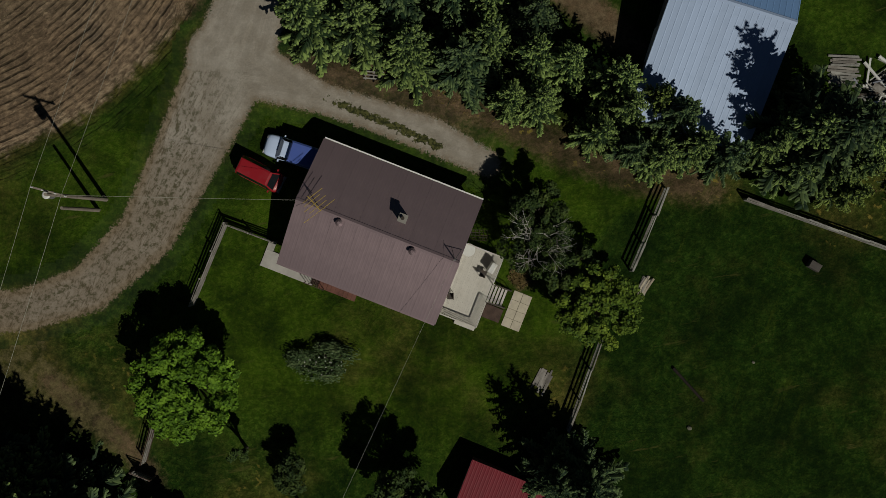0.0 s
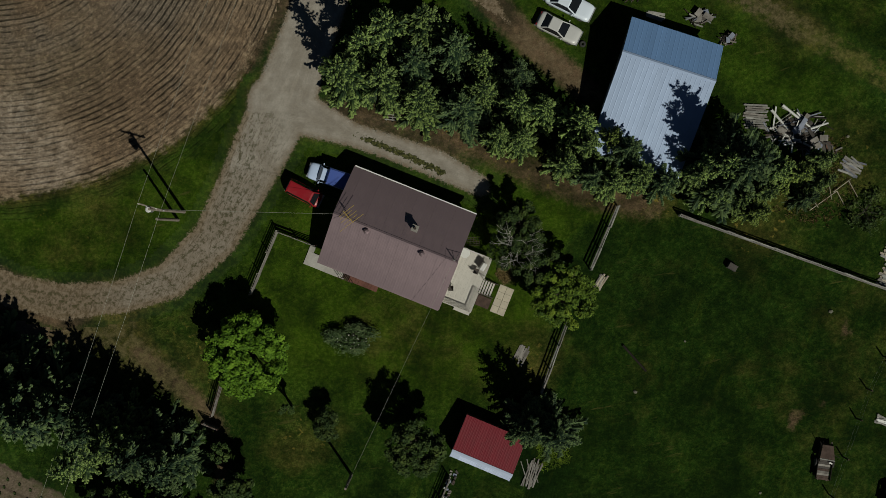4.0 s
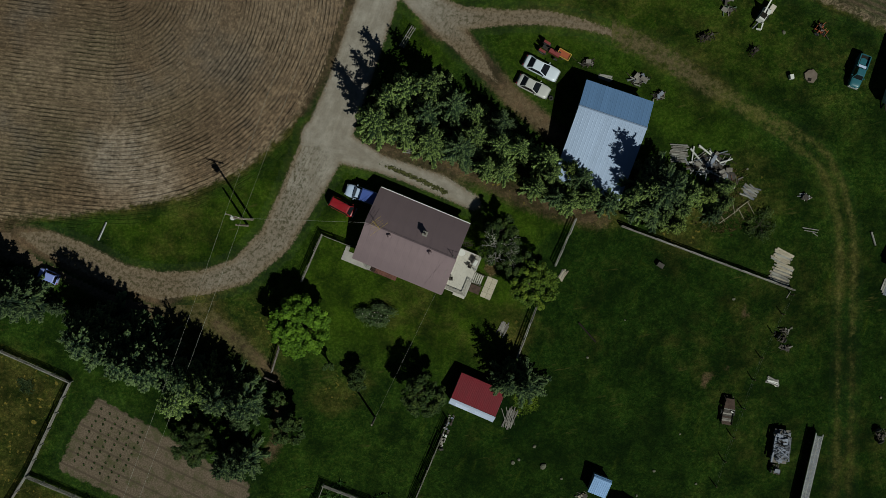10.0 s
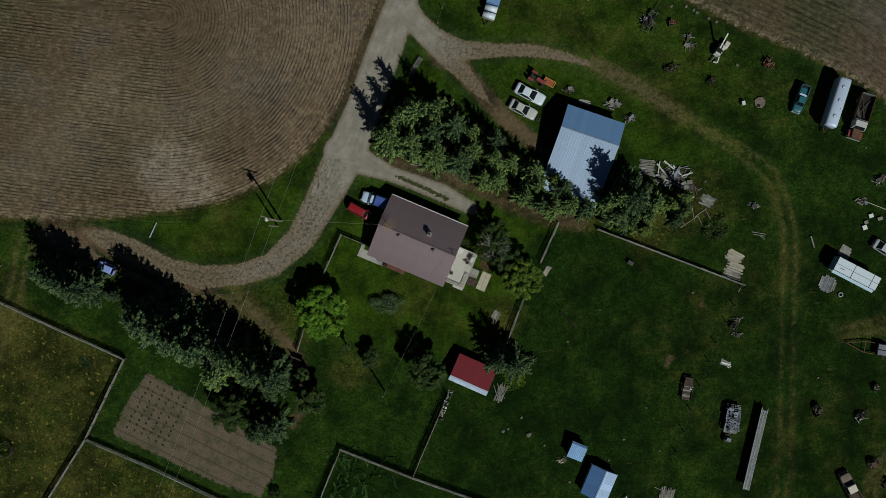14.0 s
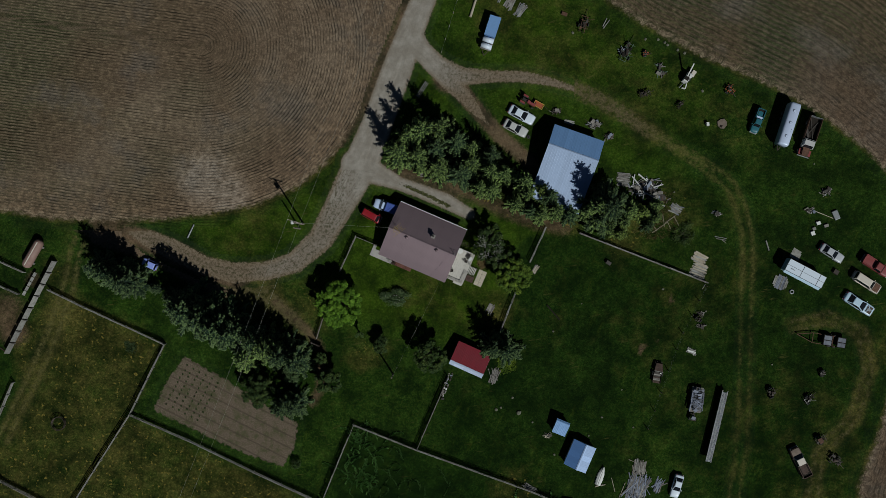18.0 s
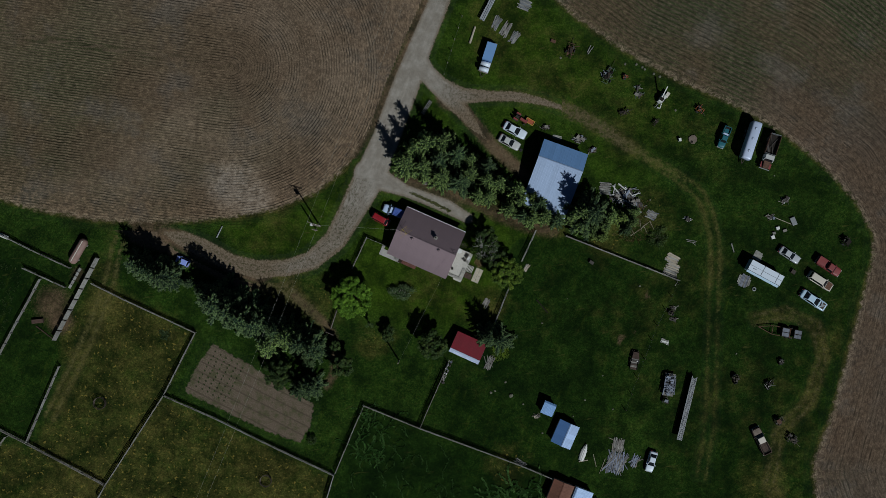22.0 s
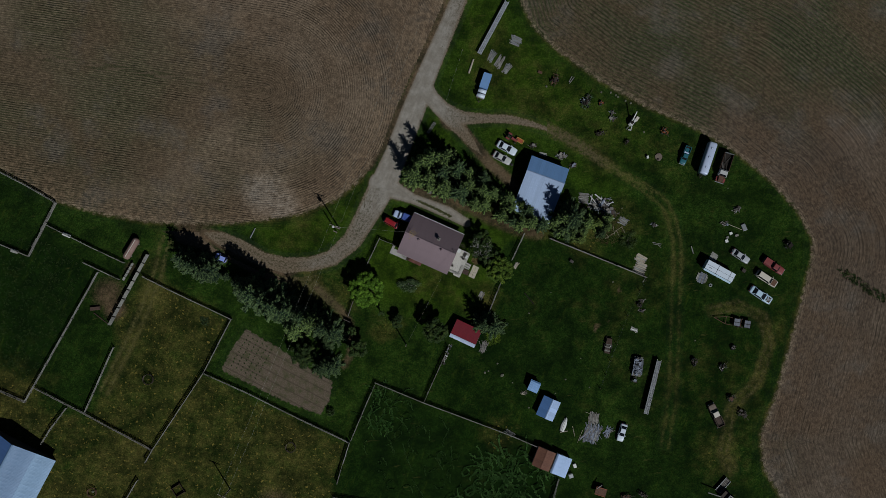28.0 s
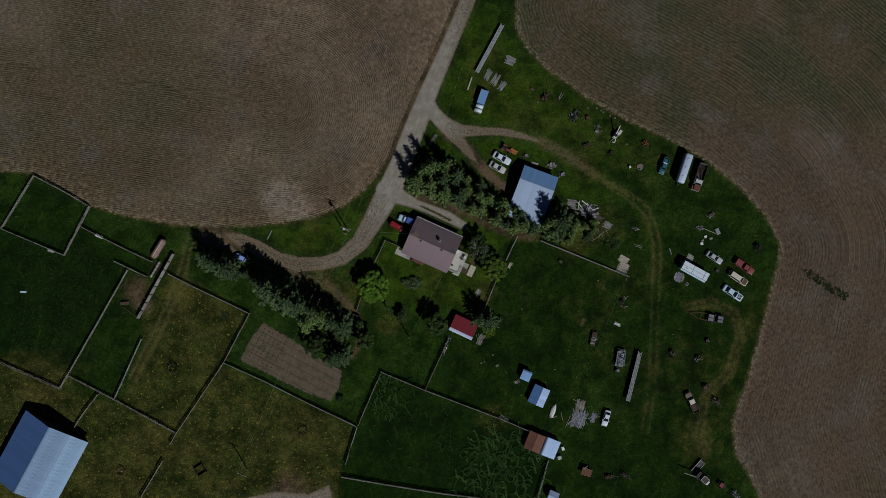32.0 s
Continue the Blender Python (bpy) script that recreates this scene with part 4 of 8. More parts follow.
def gable_walls(t, L, y0, y1, eave0, eave1, ridge_y, ridge, mat, inset=0.4):
    """Four walls of a house whose ridge runs along x. y0 < y1 are the roof's eaves."""
    a, b, w0, w1, d = -L / 2 + inset, L / 2 - inset, y0 + inset, y1 - inset, 0.15
    slope = lambda y: eave0 + (ridge - eave0) * (y - y0) / (ridge_y - y0) if y < ridge_y else eave1 + (ridge - eave1) * (y1 - y) / (y1 - ridge_y)
    for yy, s in ((w0, 1), (w1, -1)):
        part("wall", M().box(a, b, min(yy, yy + s * d), max(yy, yy + s * d), 0, slope(yy) - 0.10), mat, t)
    for x0, x1 in ((a + 0.0, a + d), (b - d, b)):
        prof = [(w0 + d, 0), (w1 - d, 0), (w1 - d, slope(w1 - d) - 0.10), (ridge_y, ridge - 0.10), (w0 + d, slope(w0 + d) - 0.10)]
        part("wall", M().loft([[(x0, y, z) for y, z in prof], [(x1, y, z) for y, z in prof]]), mat, t)


def gable_roof(t, L, y0, y1, eave0, eave1, ridge_y, ridge, mat0, mat1, rib=0.3, cap=None):
    roof_plane(t, (-L / 2, y0, eave0), (1, 0, 0), L, (0, ridge_y - y0, ridge - eave0), mat0, rib=rib)
    roof_plane(t, (L / 2, y1, eave1), (-1, 0, 0), L, (0, ridge_y - y1, ridge - eave1), mat1, rib=rib)
    c = M()
    for s, q, e in ((-1, y0, eave0), (1, y1, eave1)):
        k = (ridge - e) / abs(ridge_y - q)
        c.add([(-L / 2 - 0.02, ridge_y, ridge + 0.05), (L / 2 + 0.02, ridge_y, ridge + 0.05), (L / 2 + 0.02, ridge_y + s * 0.18, ridge + 0.05 - 0.18 * k), (-L / 2 - 0.02, ridge_y + s * 0.18, ridge + 0.05 - 0.18 * k)],
              [(0, 1, 2, 3) if s < 0 else (3, 2, 1, 0)])
    part("ridge_cap", c, cap or mat0, t)
    for s in (-1, 1):
        x = s * (L / 2 - 0.01)
        f = M()
        f.beam((x, y0, eave0 - 0.1), (x, ridge_y, ridge - 0.1), 0.03, 0.14)
        f.beam((x, y1, eave1 - 0.1), (x, ridge_y, ridge - 0.1), 0.03, 0.14)
        part("barge_board", f, cap or mat0, t)


def window(t, x, y, z, w, h, rz):
    """A framed window on an outer wall, facing local -y of its turn."""
    m = pose(x, y, z, 0, 0, rz)
    fr = M()
    for a in ((-w / 2, -w / 2 + 0.07, -h / 2, h / 2), (w / 2 - 0.07, w / 2, -h / 2, h / 2), (-w / 2 + 0.07, w / 2 - 0.07, -h / 2, -h / 2 + 0.07), (-w / 2 + 0.07, w / 2 - 0.07, h / 2 - 0.07, h / 2)):
        fr.box(a[0], a[1], -0.05, 0.02, a[2], a[3], m)
    win = part("window", fr, PLASTIC_W, t)
    part("pane", M().box(-w / 2 + 0.07, w / 2 - 0.07, -0.02, 0.0, -h / 2 + 0.07, h / 2 - 0.07, m), GLASS, win)


def door(t, x, y, w, h, rz, mat, z=0.0):
    m = pose(x, y, z, 0, 0, rz)
    d = part("door", M().box(-w / 2, w / 2, -0.045, 0.0, 0.02, h, m), mat, t)
    part("handle", M().box(w / 2 - 0.14, w / 2 - 0.08, -0.1, -0.045, 1.0, 1.05, m), STEEL, d)


HOUSE_TURN = -21.4


def house():
    t = thing("house", "single-storey farmhouse with brown metal gable roof and cream siding", "house", -5.52, -0.12, HOUSE_TURN)
    L, W, e, r = 12.4, 9.75, 2.4, 4.4
    gable_walls(t, L, -W / 2, W / 2, e, e, 0, r, WALL_CREAM, 0.45)
    gable_roof(t, L, -W / 2, W / 2, e, e, 0, r, BROWN_METAL, BROWN_METAL, 0.23)
    part("foundation", M().box(-L / 2 + 0.5, L / 2 - 0.5, -W / 2 + 0.5, W / 2 - 0.5, 0, 0.35), CONCRETE, t)
    for s in (-1, 1):
        part("gutter", M().box(-L / 2, L / 2, s * (W / 2 + 0.05) - 0.06, s * (W / 2 + 0.05) + 0.06, e - 0.12, e - 0.02), PLASTIC_W if s > 0 else BROWN_METAL, t, "narrow eaves gutter")
    # chimney on the north slope
    z = r - 1.52 * (r - e) / (W / 2)
    ch = part("chimney", M().box(1.1, 1.62, 1.27, 1.79, z - 0.5, z + 0.95), WALL_DARK, t, "grey masonry chimney with a dark flue")
    part("chimney_cap", M().box(1.04, 1.68, 1.21, 1.85, z + 0.95, z + 1.05), WALL_GREY, ch)
    part("flue", M().tube((1.36, 1.53, z + 1.05), (1.36, 1.53, z + 1.3), 0.13, n=10), IRON, ch)
    for x in (-2.74, 2.81):
        zz = r - 0.42 * (r - e) / (W / 2)
        v = part("roof_vent", M().tube((x, -0.42, zz - 0.1), (x, -0.42, zz + 0.35), 0.17, 0.17, 10), BROWN_METAL, t, "round brown roof vent")
        part("vent_hood", M().tube((x, -0.42, zz + 0.35), (x, -0.42, zz + 0.5), 0.27, 0.1, 12), BROWN_METAL, v)
    for x, s in ((-3.8, -1), (-0.6, -1), (2.6, -1), (-3.5, 1), (0.5, 1), (4.0, 1)):
        window(t, x, s * (W / 2 - 0.45), 1.75, 1.3, 1.1, 0 if s < 0 else 180)
    for y in (-2.2, 2.2):
        window(t, -L / 2 + 0.45, y, 1.75, 1.2, 1.1, -90)
    door(t, -1.7, -W / 2 + 0.45, 0.9, 2.05, 0, WOOD_DARK, 0.35)
    door(t, L / 2 - 0.45, -1.5, 0.9, 2.05, 90, PLASTIC_W, 0.35)
    # service mast on the east gable end of the ridge
    ma = part("service_mast", M().tube((L / 2 - 0.35, 0.15, r - 0.6), (L / 2 - 0.35, 0.15, r + 1.1), 0.04), STEEL, t, "galvanised service mast on the ridge")
    part("mast_stay", M().tube((L / 2 - 0.35, 0.15, r + 1.0), (L / 2 - 1.0, 1.0, r - 0.55), 0.02), STEEL, ma)
    part("mast_stay", M().tube((L / 2 - 0.35, 0.15, r + 1.0), (L / 2 - 0.15, 1.1, r - 0.6), 0.02), STEEL, ma)
    return t


house()


def antenna():
    x, y = -9.75, 1.75
    t = thing("television_antenna", "rusty yellow television antenna on the house ridge", "antenna", x, y, 36, 4.5)
    part("mast", M().tube((0, 0, -0.4), (0, 0, 1.4), 0.03), STEEL, t)
    boom = part("boom", M().tube((0.1, -0.65, 1.35), (-0.05, 0.75, 1.35), 0.03), YELLOW, t)
    for q, w, o in ((-0.6, 1.35, 0.0), (-0.3, 0.75, 0.1), (0.0, 0.95, 0.05), (0.3, 0.7, 0.0), (0.55, 0.85, 0.25)):
        part("rod", M().tube((o - w, q, 1.36), (o + w, q + 0.06, 1.36), 0.018, n=5), YELLOW, boom)


antenna()


def to_house(u, v):
    p = Matrix.Rotation(radians(HOUSE_TURN), 2) @ Vector((u, v))
    return p.x - 5.52, p.y - 0.12


def deck():
    x, y = to_house(6.0, -1.3)
    t = thing("deck", "cream-painted timber deck with rails and steps beside the house", "deck", x, y, HOUSE_TURN)
    L, y0, y1, z = 3.15, -2.75, 2.8, 0.85
    n = 20
    for i in range(n):
        a = L * i / n
        part("deck_board", M().box(a + 0.0015, a + L / n - 0.0015, y0, y1, z - 0.04, z), DECKPAINT, t)
    for i in range(5):
        q = y0 + 0.15 + (y1 - y0 - 0.3) * i / 4
        part("joist", M().box(0, L, q - 0.04, q + 0.04, z - 0.2, z - 0.045), WOOD_GREY, t)
        for a in (0.15, L - 0.15):
            part("post", M().box(a - 0.05, a + 0.05, q - 0.05, q + 0.05, 0, z - 0.2), WOOD_GREY, t)
    # rails: east side north of the steps, south side
    runs = [((L, 0.75), (L, y1)), ((L, y0), (L, -0.75)), ((0.0, y0), (L, y0)), ((0.35, y1), (L, y1))]
    for (ax, ay), (bx, by) in runs:
        part("handrail", M().beam((ax, ay, z + 0.95), (bx, by, z + 0.95), 0.09, 0.04), DECKPAINT, t)
        d = math.hypot(bx - ax, by - ay)
        k = max(2, int(d / 0.14))
        for i in range(k + 1):
            f = i / k
            part("baluster", M().box(ax + (bx - ax) * f - 0.015, ax + (bx - ax) * f + 0.015, ay + (by - ay) * f - 0.015, ay + (by - ay) * f + 0.015, z, z + 0.93), WOOD_DARK if ay == y1 and by == y1 else DECKPAINT, t)
    for i in range(6):
        a = L + 0.27 * i
        part("tread", M().box(a + 0.06, a + 0.22, -0.75, 0.7, z - 0.16 * (i + 1) - 0.04 + 0.03, z - 0.16 * (i + 1) + 0.03), DECKPAINT, t)
    for q in (-0.72, 0.67):
        part("stringer", M().beam((L, q, z - 0.22), (L + 1.6, q, 0.06), 0.05, 0.2), IRON, t)
        part("stair_rail", M().beam((L, q, z + 0.9), (L + 1.5, q, 0.95), 0.05, 0.05), IRON, t)
        for i in range(4):
            part("rail_post", M().box(L + 0.5 * i - 0.02, L + 0.5 * i + 0.02, q - 0.02, q + 0.02, max(0.0, z - 0.29 * i - 0.2), z + 0.9 - 0.265 * i), IRON, t)
    # lower step along the south-east corner
    part("lower_step", M().box(1.55, L + 0.02, y0 - 0.42, y0 - 0.06, 0.0, 0.42), DECKPAINT, t)
    part("landing", M().box(L + 0.15, L + 1.55, -1.95, -0.9, 0, 0.12), WOOD_DARK, t, "brown wooden landing")


deck()


def paving():
    x, y = to_house(11.67, -1.9)
    t = thing("paving", "cream concrete slab path at the foot of the deck steps", "paving", x, y, HOUSE_TURN, kind="structure")
    for i in range(2):
        for j in range(4):
            part("slab", M().box(-0.72 + 0.73 * i, -0.02 + 0.73 * i, -1.42 + 0.71 * j, -0.73 + 0.71 * j, 0, 0.05 + 0.006 * ((i + j) % 2)), SLABSTONE, t)
    x, y = to_house(-5.6, -5.1)
    t = thing("walkway", "pale concrete walkway along the house wall", "walkway", x, y, HOUSE_TURN, kind="structure")
    part("slab", M().box(-2.1, 2.1, -0.68, 0.65, 0, 0.12), CONCRETE, t)
    part("slab", M().box(-2.1, -1.55, 0.66, 1.3, 0, 0.12), CONCRETE, t)


paving()


def porch():
    x, y = to_house(-1.5, -5.05)
    t = thing("porch", "small red-brown wooden porch with dark railing", "porch", x, y, HOUSE_TURN)
    for i in range(9):
        part("floor_board", M().box(-1.5 + 0.333 * i, -1.18 + 0.333 * i, -0.65, 0.7, 0.38, 0.42), WOOD_RED, t)
    for a in (-1.4, 1.4):
        for b in (-0.55, 0.5):
            part("post", M().box(a - 0.05, a + 0.05, b - 0.05, b + 0.05, 0, 0.38), WOOD_DARK, t)
    for b in (-0.62, 0.1):
        part("rail", M().beam((-2.5, b, 1.2), (-0.9, b, 1.2), 0.05, 0.05), WOOD_DARK, t)
    for i in range(6):
        part("step", M().box(-2.5 + 0.17 * i, -2.35 + 0.17 * i, -0.62, 0.1, 0.06 * i, 0.06 * i + 0.04), WOOD_DARK, t)
        part("rail_post", M().box(-2.5 + 0.3 * i - 0.02, -2.5 + 0.3 * i + 0.02, -0.64, -0.60, 0.0, 1.2), WOOD_DARK, t)


porch()


def garage():
    t = thing("garage", "metal-roofed garage with white ribbed slopes, the north one coloured bluer for shade", "garage", 19.04, 13.99, -17.5)
    L, y0, y1, ry = 9.0, -7.5, 5.72, 1.95
    gable_walls(t, L, y0, y1, 2.3, 2.9, ry, 4.5, WALL_GREY, 0.3)
    # north slope takes the blue metal: its weaker sun is put into the colour
    gable_roof(t, L, y0, y1, 2.3, 2.9, ry, 4.5, WHITE_METAL, BLUE_SHADE_METAL, 0.46, WHITE_METAL)
    door(t, -L / 2 + 0.3, -1.5, 2.6, 2.2, -90, WALL_WHITE)
    window(t, L / 2 - 0.3, 0.0, 1.5, 1.0, 0.8, 90)


garage()


def barn():
    t = thing("barn", "large barn with ridged metal roof, its west slope coloured darker for shade", "barn", -98.6, -57.1, -114.9)
    L, W, q = 17.6, 17.2, -0.6
    # walls almost black: the north gable's shade is put into their colour
    gable_walls(t, L, -W / 2, W / 2, 2.6, 2.6, q, 6.0, WALL_DARK, 0.7)
    roof_plane(t, (-L / 2, -W / 2, 2.6), (1, 0, 0), L, (0, W / 2 + q, 3.4), BARN_SHADED, rib=0.3)
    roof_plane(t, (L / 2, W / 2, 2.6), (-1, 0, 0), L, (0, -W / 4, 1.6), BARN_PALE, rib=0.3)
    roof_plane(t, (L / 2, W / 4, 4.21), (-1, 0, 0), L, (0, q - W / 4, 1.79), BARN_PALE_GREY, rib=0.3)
    part("ridge_cap", M().beam((-L / 2, q, 6.03), (L / 2, q, 6.03), 0.3, 0.06), BARN_PALE, t)
    part("door", M().box(-L / 2 + 0.65, -L / 2 + 0.695, -2.0, 2.0, 0.03, 3.2), WALL_DARK, t)


barn()


def small_shed(name, label, x, y, rz, L, y0, y1, e0, e1, ry, r, m0, m1, wall):
    t = thing(name, label, "shed", x, y, rz)
    gable_walls(t, L, y0, y1, e0, e1, ry, r, wall, 0.15)
    gable_roof(t, L, y0, y1, e0, e1, ry, r, m0, m1, 0.25)
    door(t, 0.3, y0 + 0.15, 0.8, min(1.7, e0 - 0.15), 0, WOOD_GREY)
    return t


small_shed("shed", "small garden shed with dark red roof and white lower slope", 3.07, -20.78, -22.3, 6.2, -1.5, 2.8, 1.95, 1.75, -0.85, 2.4, COLD_WHITE, RED_METAL, WOOD_RED)
small_shed("shed", "little shed with a rusty pale blue tin roof", 19.4, -31.4, -20.5, 2.35, -1.3, 1.25, 1.55, 1.8, 0.9, 1.95, BLUE_SHADE_METAL, BLUE_SHADE_METAL, WALL_GREY)
small_shed("shed", "small gabled shed with blue and white metal slopes", 22.9, -36.3, 68.5, 4.7, -2.0, 2.1, 1.6, 1.5, -0.15, 2.3, SKY_METAL, BRIGHT_BLUE, WALL_WHITE)
small_shed("shed", "low shed with rust-brown metal roof", 22.3, -47.7, 70.5, 4.5, -2.1, 2.1, 1.8, 1.7, 0.0, 2.3, RUST_METAL, RUST_METAL, WALL_GREY)
small_shed("shed", "low white-roofed shed joined to the brown one", 26.2, -49.0, 70.5, 4.6, -1.9, 1.75, 1.75, 2.0, 1.4, 2.15, SKY_METAL, SKY_METAL, WALL_WHITE)
small_shed("shed", "small white-roofed shed beyond the yard fence", 27.5, -60.8, -20.0, 2.5, -1.2, 1.2, 1.7, 1.7, 0, 2.2, WHITE_METAL, WHITE_METAL, WALL_GREY)


# ---- trees ----
def spruce_meshes(h, r, seed, mat):
    """Trunk and crown: whorls of drooping boughs, each a rope of short needle tufts with brighter ends."""
    rnd = random.Random(seed)
    tips = []
    trunk = M().tube((0, 0, -0.1), (0, 0, h * 0.55), 0.028 * h, 0.014 * h, 8).tube((0, 0, h * 0.55), (0, 0, h), 0.014 * h, 0.01, 6)
    c = M()

    def spray(p, tip, w, shade):
        """One flat side branch: a ridge between two drooping wings."""
        d = tip - p
        side = d.cross(Vector((rnd.gauss(0, 0.25), rnd.gauss(0, 0.25), 1))).normalized() * w
        a, b = p + d * 0.38, p + d * 0.74
        low = Vector((0, 0, 0.45 * w))
        c.add([p, a + side - low, b + side * 0.8 - low, tip, b - side * 0.8 - low, a - side - low, (a + b) / 2 + Vector((0, 0, 0.3 * w))],
              [(0, 1, 6), (1, 2, 6), (2, 3, 6), (3, 4, 6), (4, 5, 6), (5, 0, 6)])
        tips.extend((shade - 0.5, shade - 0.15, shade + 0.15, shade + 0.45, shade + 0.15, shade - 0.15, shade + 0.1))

    # added dark cone inside the crown: blocks light and makes the bough gaps black
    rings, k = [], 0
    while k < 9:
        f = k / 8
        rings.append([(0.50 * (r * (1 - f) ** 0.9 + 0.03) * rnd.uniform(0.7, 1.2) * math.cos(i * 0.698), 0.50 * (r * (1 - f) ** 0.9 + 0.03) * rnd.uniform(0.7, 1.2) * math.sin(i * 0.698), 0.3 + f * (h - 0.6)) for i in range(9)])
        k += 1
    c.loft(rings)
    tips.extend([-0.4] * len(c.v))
    z = 0.45
    while z < h - 0.2:
        f = (z - 0.45) / (h - 0.45)
        reach = r * (1 - f) ** 0.85 + 0.18
        n = max(4, round(4.3 + 1.8 * (1 - f)))
        a0 = rnd.uniform(0, 6.28)
        for i in range(n):
            a = a0 + 6.2832 * i / n + rnd.uniform(-0.32, 0.32)
            q = reach * rnd.uniform(0.62, 1.25)
            rise = 0.28 - 0.64 * (1 - f)
            d = Vector((math.cos(a), math.sin(a), 0))
            s = Vector((-d.y, d.x, 0))
            base = Vector((0, 0, z + rnd.uniform(-0.25, 0.25)))
            bow = rnd.gauss(0, 0.16)
            line = lambda u: base + d * q * u + s * bow * q * u * u + Vector((0, 0, q * (rise * u + 0.24 * u * u)))
            steps = max(3, int(q / 0.19))
            w = 0.062 + 0.020 * q
            for k in range(1, steps + 1):
                u = k / steps
                p = line(u)
                half = (0.13 + 0.19 * q) * math.sin(math.pi * min(0.95, 0.18 + 0.68 * u)) * rnd.uniform(0.55, 1.35)
                for sd in (-1, 1):
                    e = (s * sd * 0.8 + d * rnd.uniform(0.45, 0.95)).normalized() * half
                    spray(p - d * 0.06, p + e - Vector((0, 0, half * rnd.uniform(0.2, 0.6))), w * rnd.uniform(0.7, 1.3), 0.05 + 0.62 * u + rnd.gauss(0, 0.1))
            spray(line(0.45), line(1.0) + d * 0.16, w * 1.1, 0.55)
        z += rnd.uniform(0.50, 0.72) * (0.60 + 0.40 * (1 - f))
    for k in range(7):
        a = k * 2.4
        spray(Vector((0, 0, h - 0.12 * k - 0.1)), Vector((0.28 * math.cos(a), 0.28 * math.sin(a), h - 0.12 * k + 0.1)), 0.05, 0.7)
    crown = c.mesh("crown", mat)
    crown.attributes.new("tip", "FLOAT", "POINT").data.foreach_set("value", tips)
    return trunk.mesh("trunk", BARK), crown


SPRUCES = {}
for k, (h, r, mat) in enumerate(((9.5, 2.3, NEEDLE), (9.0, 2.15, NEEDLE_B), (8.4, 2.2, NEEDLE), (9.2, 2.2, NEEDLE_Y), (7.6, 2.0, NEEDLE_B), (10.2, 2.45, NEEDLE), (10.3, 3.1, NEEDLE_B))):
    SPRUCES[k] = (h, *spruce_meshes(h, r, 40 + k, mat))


def spruce(x, y, k, s, turn, group, label="dense dark green spruce with drooping boughs", wide=1.0):
    t = thing("spruce_tree", label, "tree", x, y, turn, group=group)
    t.scale = (s * wide, s * wide, s)
    part("trunk", SPRUCES[k][1], None, t)
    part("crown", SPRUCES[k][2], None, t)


_r = random.Random(5)
HEDGE = [(-6.2, 18.4, 10), (-2.9, 19.0, 9.5), (-10.2, 14.7, 9.5), (-6.5, 14.1, 10), (-3.7, 15.5, 9.5), (-3.2, 12.4, 9), (-0.4, 16.6, 9.5), (0.5, 11.6, 9), (2.3, 16.0, 9), (2.4, 13.4, 9.5), (5.6, 14.8, 9), (5.7, 12.2, 9),
         (8.1, 11.8, 8.5), (11.4, 10.4, 9), (10.3, 7.0, 8), (12.8, 5.8, 7.5), (6.1, 9.2, 8), (4.0, 9.4, 8), (12.0, 8.6, 9), (14.5, 5.2, 8), (17.1, 6.0, 8), (19.6, 5.4, 8), (14.5, 9.4, 7.2), (22.2, 6.0, 8.5),
         (26.4, 3.9, 7.5), (28.6, 4.5, 8), (29.6, 6.6, 8), (31.8, 6.2, 7), (24.1, 4.3, 8), (28.2, 2.6, 6.5), (-8.6, 17.2, 9), (15.8, 8.2, 8.5), (34.0, 5.6, 6.5), (34.6, 7.6, 6), (33.2, 4.0, 5.5)]
for x, y, h in HEDGE:
    k = _r.choice((0, 0, 1, 2, 2, 3, 4, 5))
    spruce(x, y, k, (1.18 if x < 1 else 1.0) * h / SPRUCES[k][0] * _r.uniform(0.94, 1.06), _r.uniform(0, 360), "spruce hedge by the house", wide=0.96 if x < 4 else 0.88)
ROW_SW = [(-60.6, -5.6, 6.6), (-58.6, -6.6, 7.4), (-56.2, -7.4, 8), (-55.0, -7.9, 8.5), (-51.6, -9.0, 2.8), (-49.0, -10.2, 4.0), (-45.6, -11.7, 9), (-44.2, -12.4, 9.5), (-41.8, -13.6, 9.5), (-39.6, -14.8, 9.5), (-37.4, -16.0, 9),
          (-33.6, -18.0, 10), (-31.2, -18.8, 10.5), (-28.8, -20.0, 10), (-26.4, -21.2, 9.5), (-35.2, -21.0, 8.6), (-26.5, -28.6, 8.2), (-28.9, -29.2, 7.2)]
for x, y, h in ROW_SW:
    k = _r.choice((1, 1, 4, 4, 0))
    spruce(x + 0.1, y - 0.75 * (x < -36), k, (1.45 if x < -36 else 1.22) * h / SPRUCES[k][0] * _r.uniform(0.94, 1.06), _r.uniform(0, 360), "spruce row along the farm track", wide=1.1 if x < -36 else 0.95)
spruce(23.7, 6.7, 5, 1.14, 20, "spruce hedge by the house", "tall dark spruce beside the garage")
spruce(25.5, 6.8, 6, 1.38, 75, "spruce hedge by the house", "tall broad dark spruce that shades the garage")
spruce(7.1, -17.7, 6, 0.85, 40, "spruces by the red shed", "grey-green spruce beside the red shed")
spruce(9.3, -18.0, 6, 0.95, 170, "spruces by the red shed", "grey-green spruce beside the red shed")


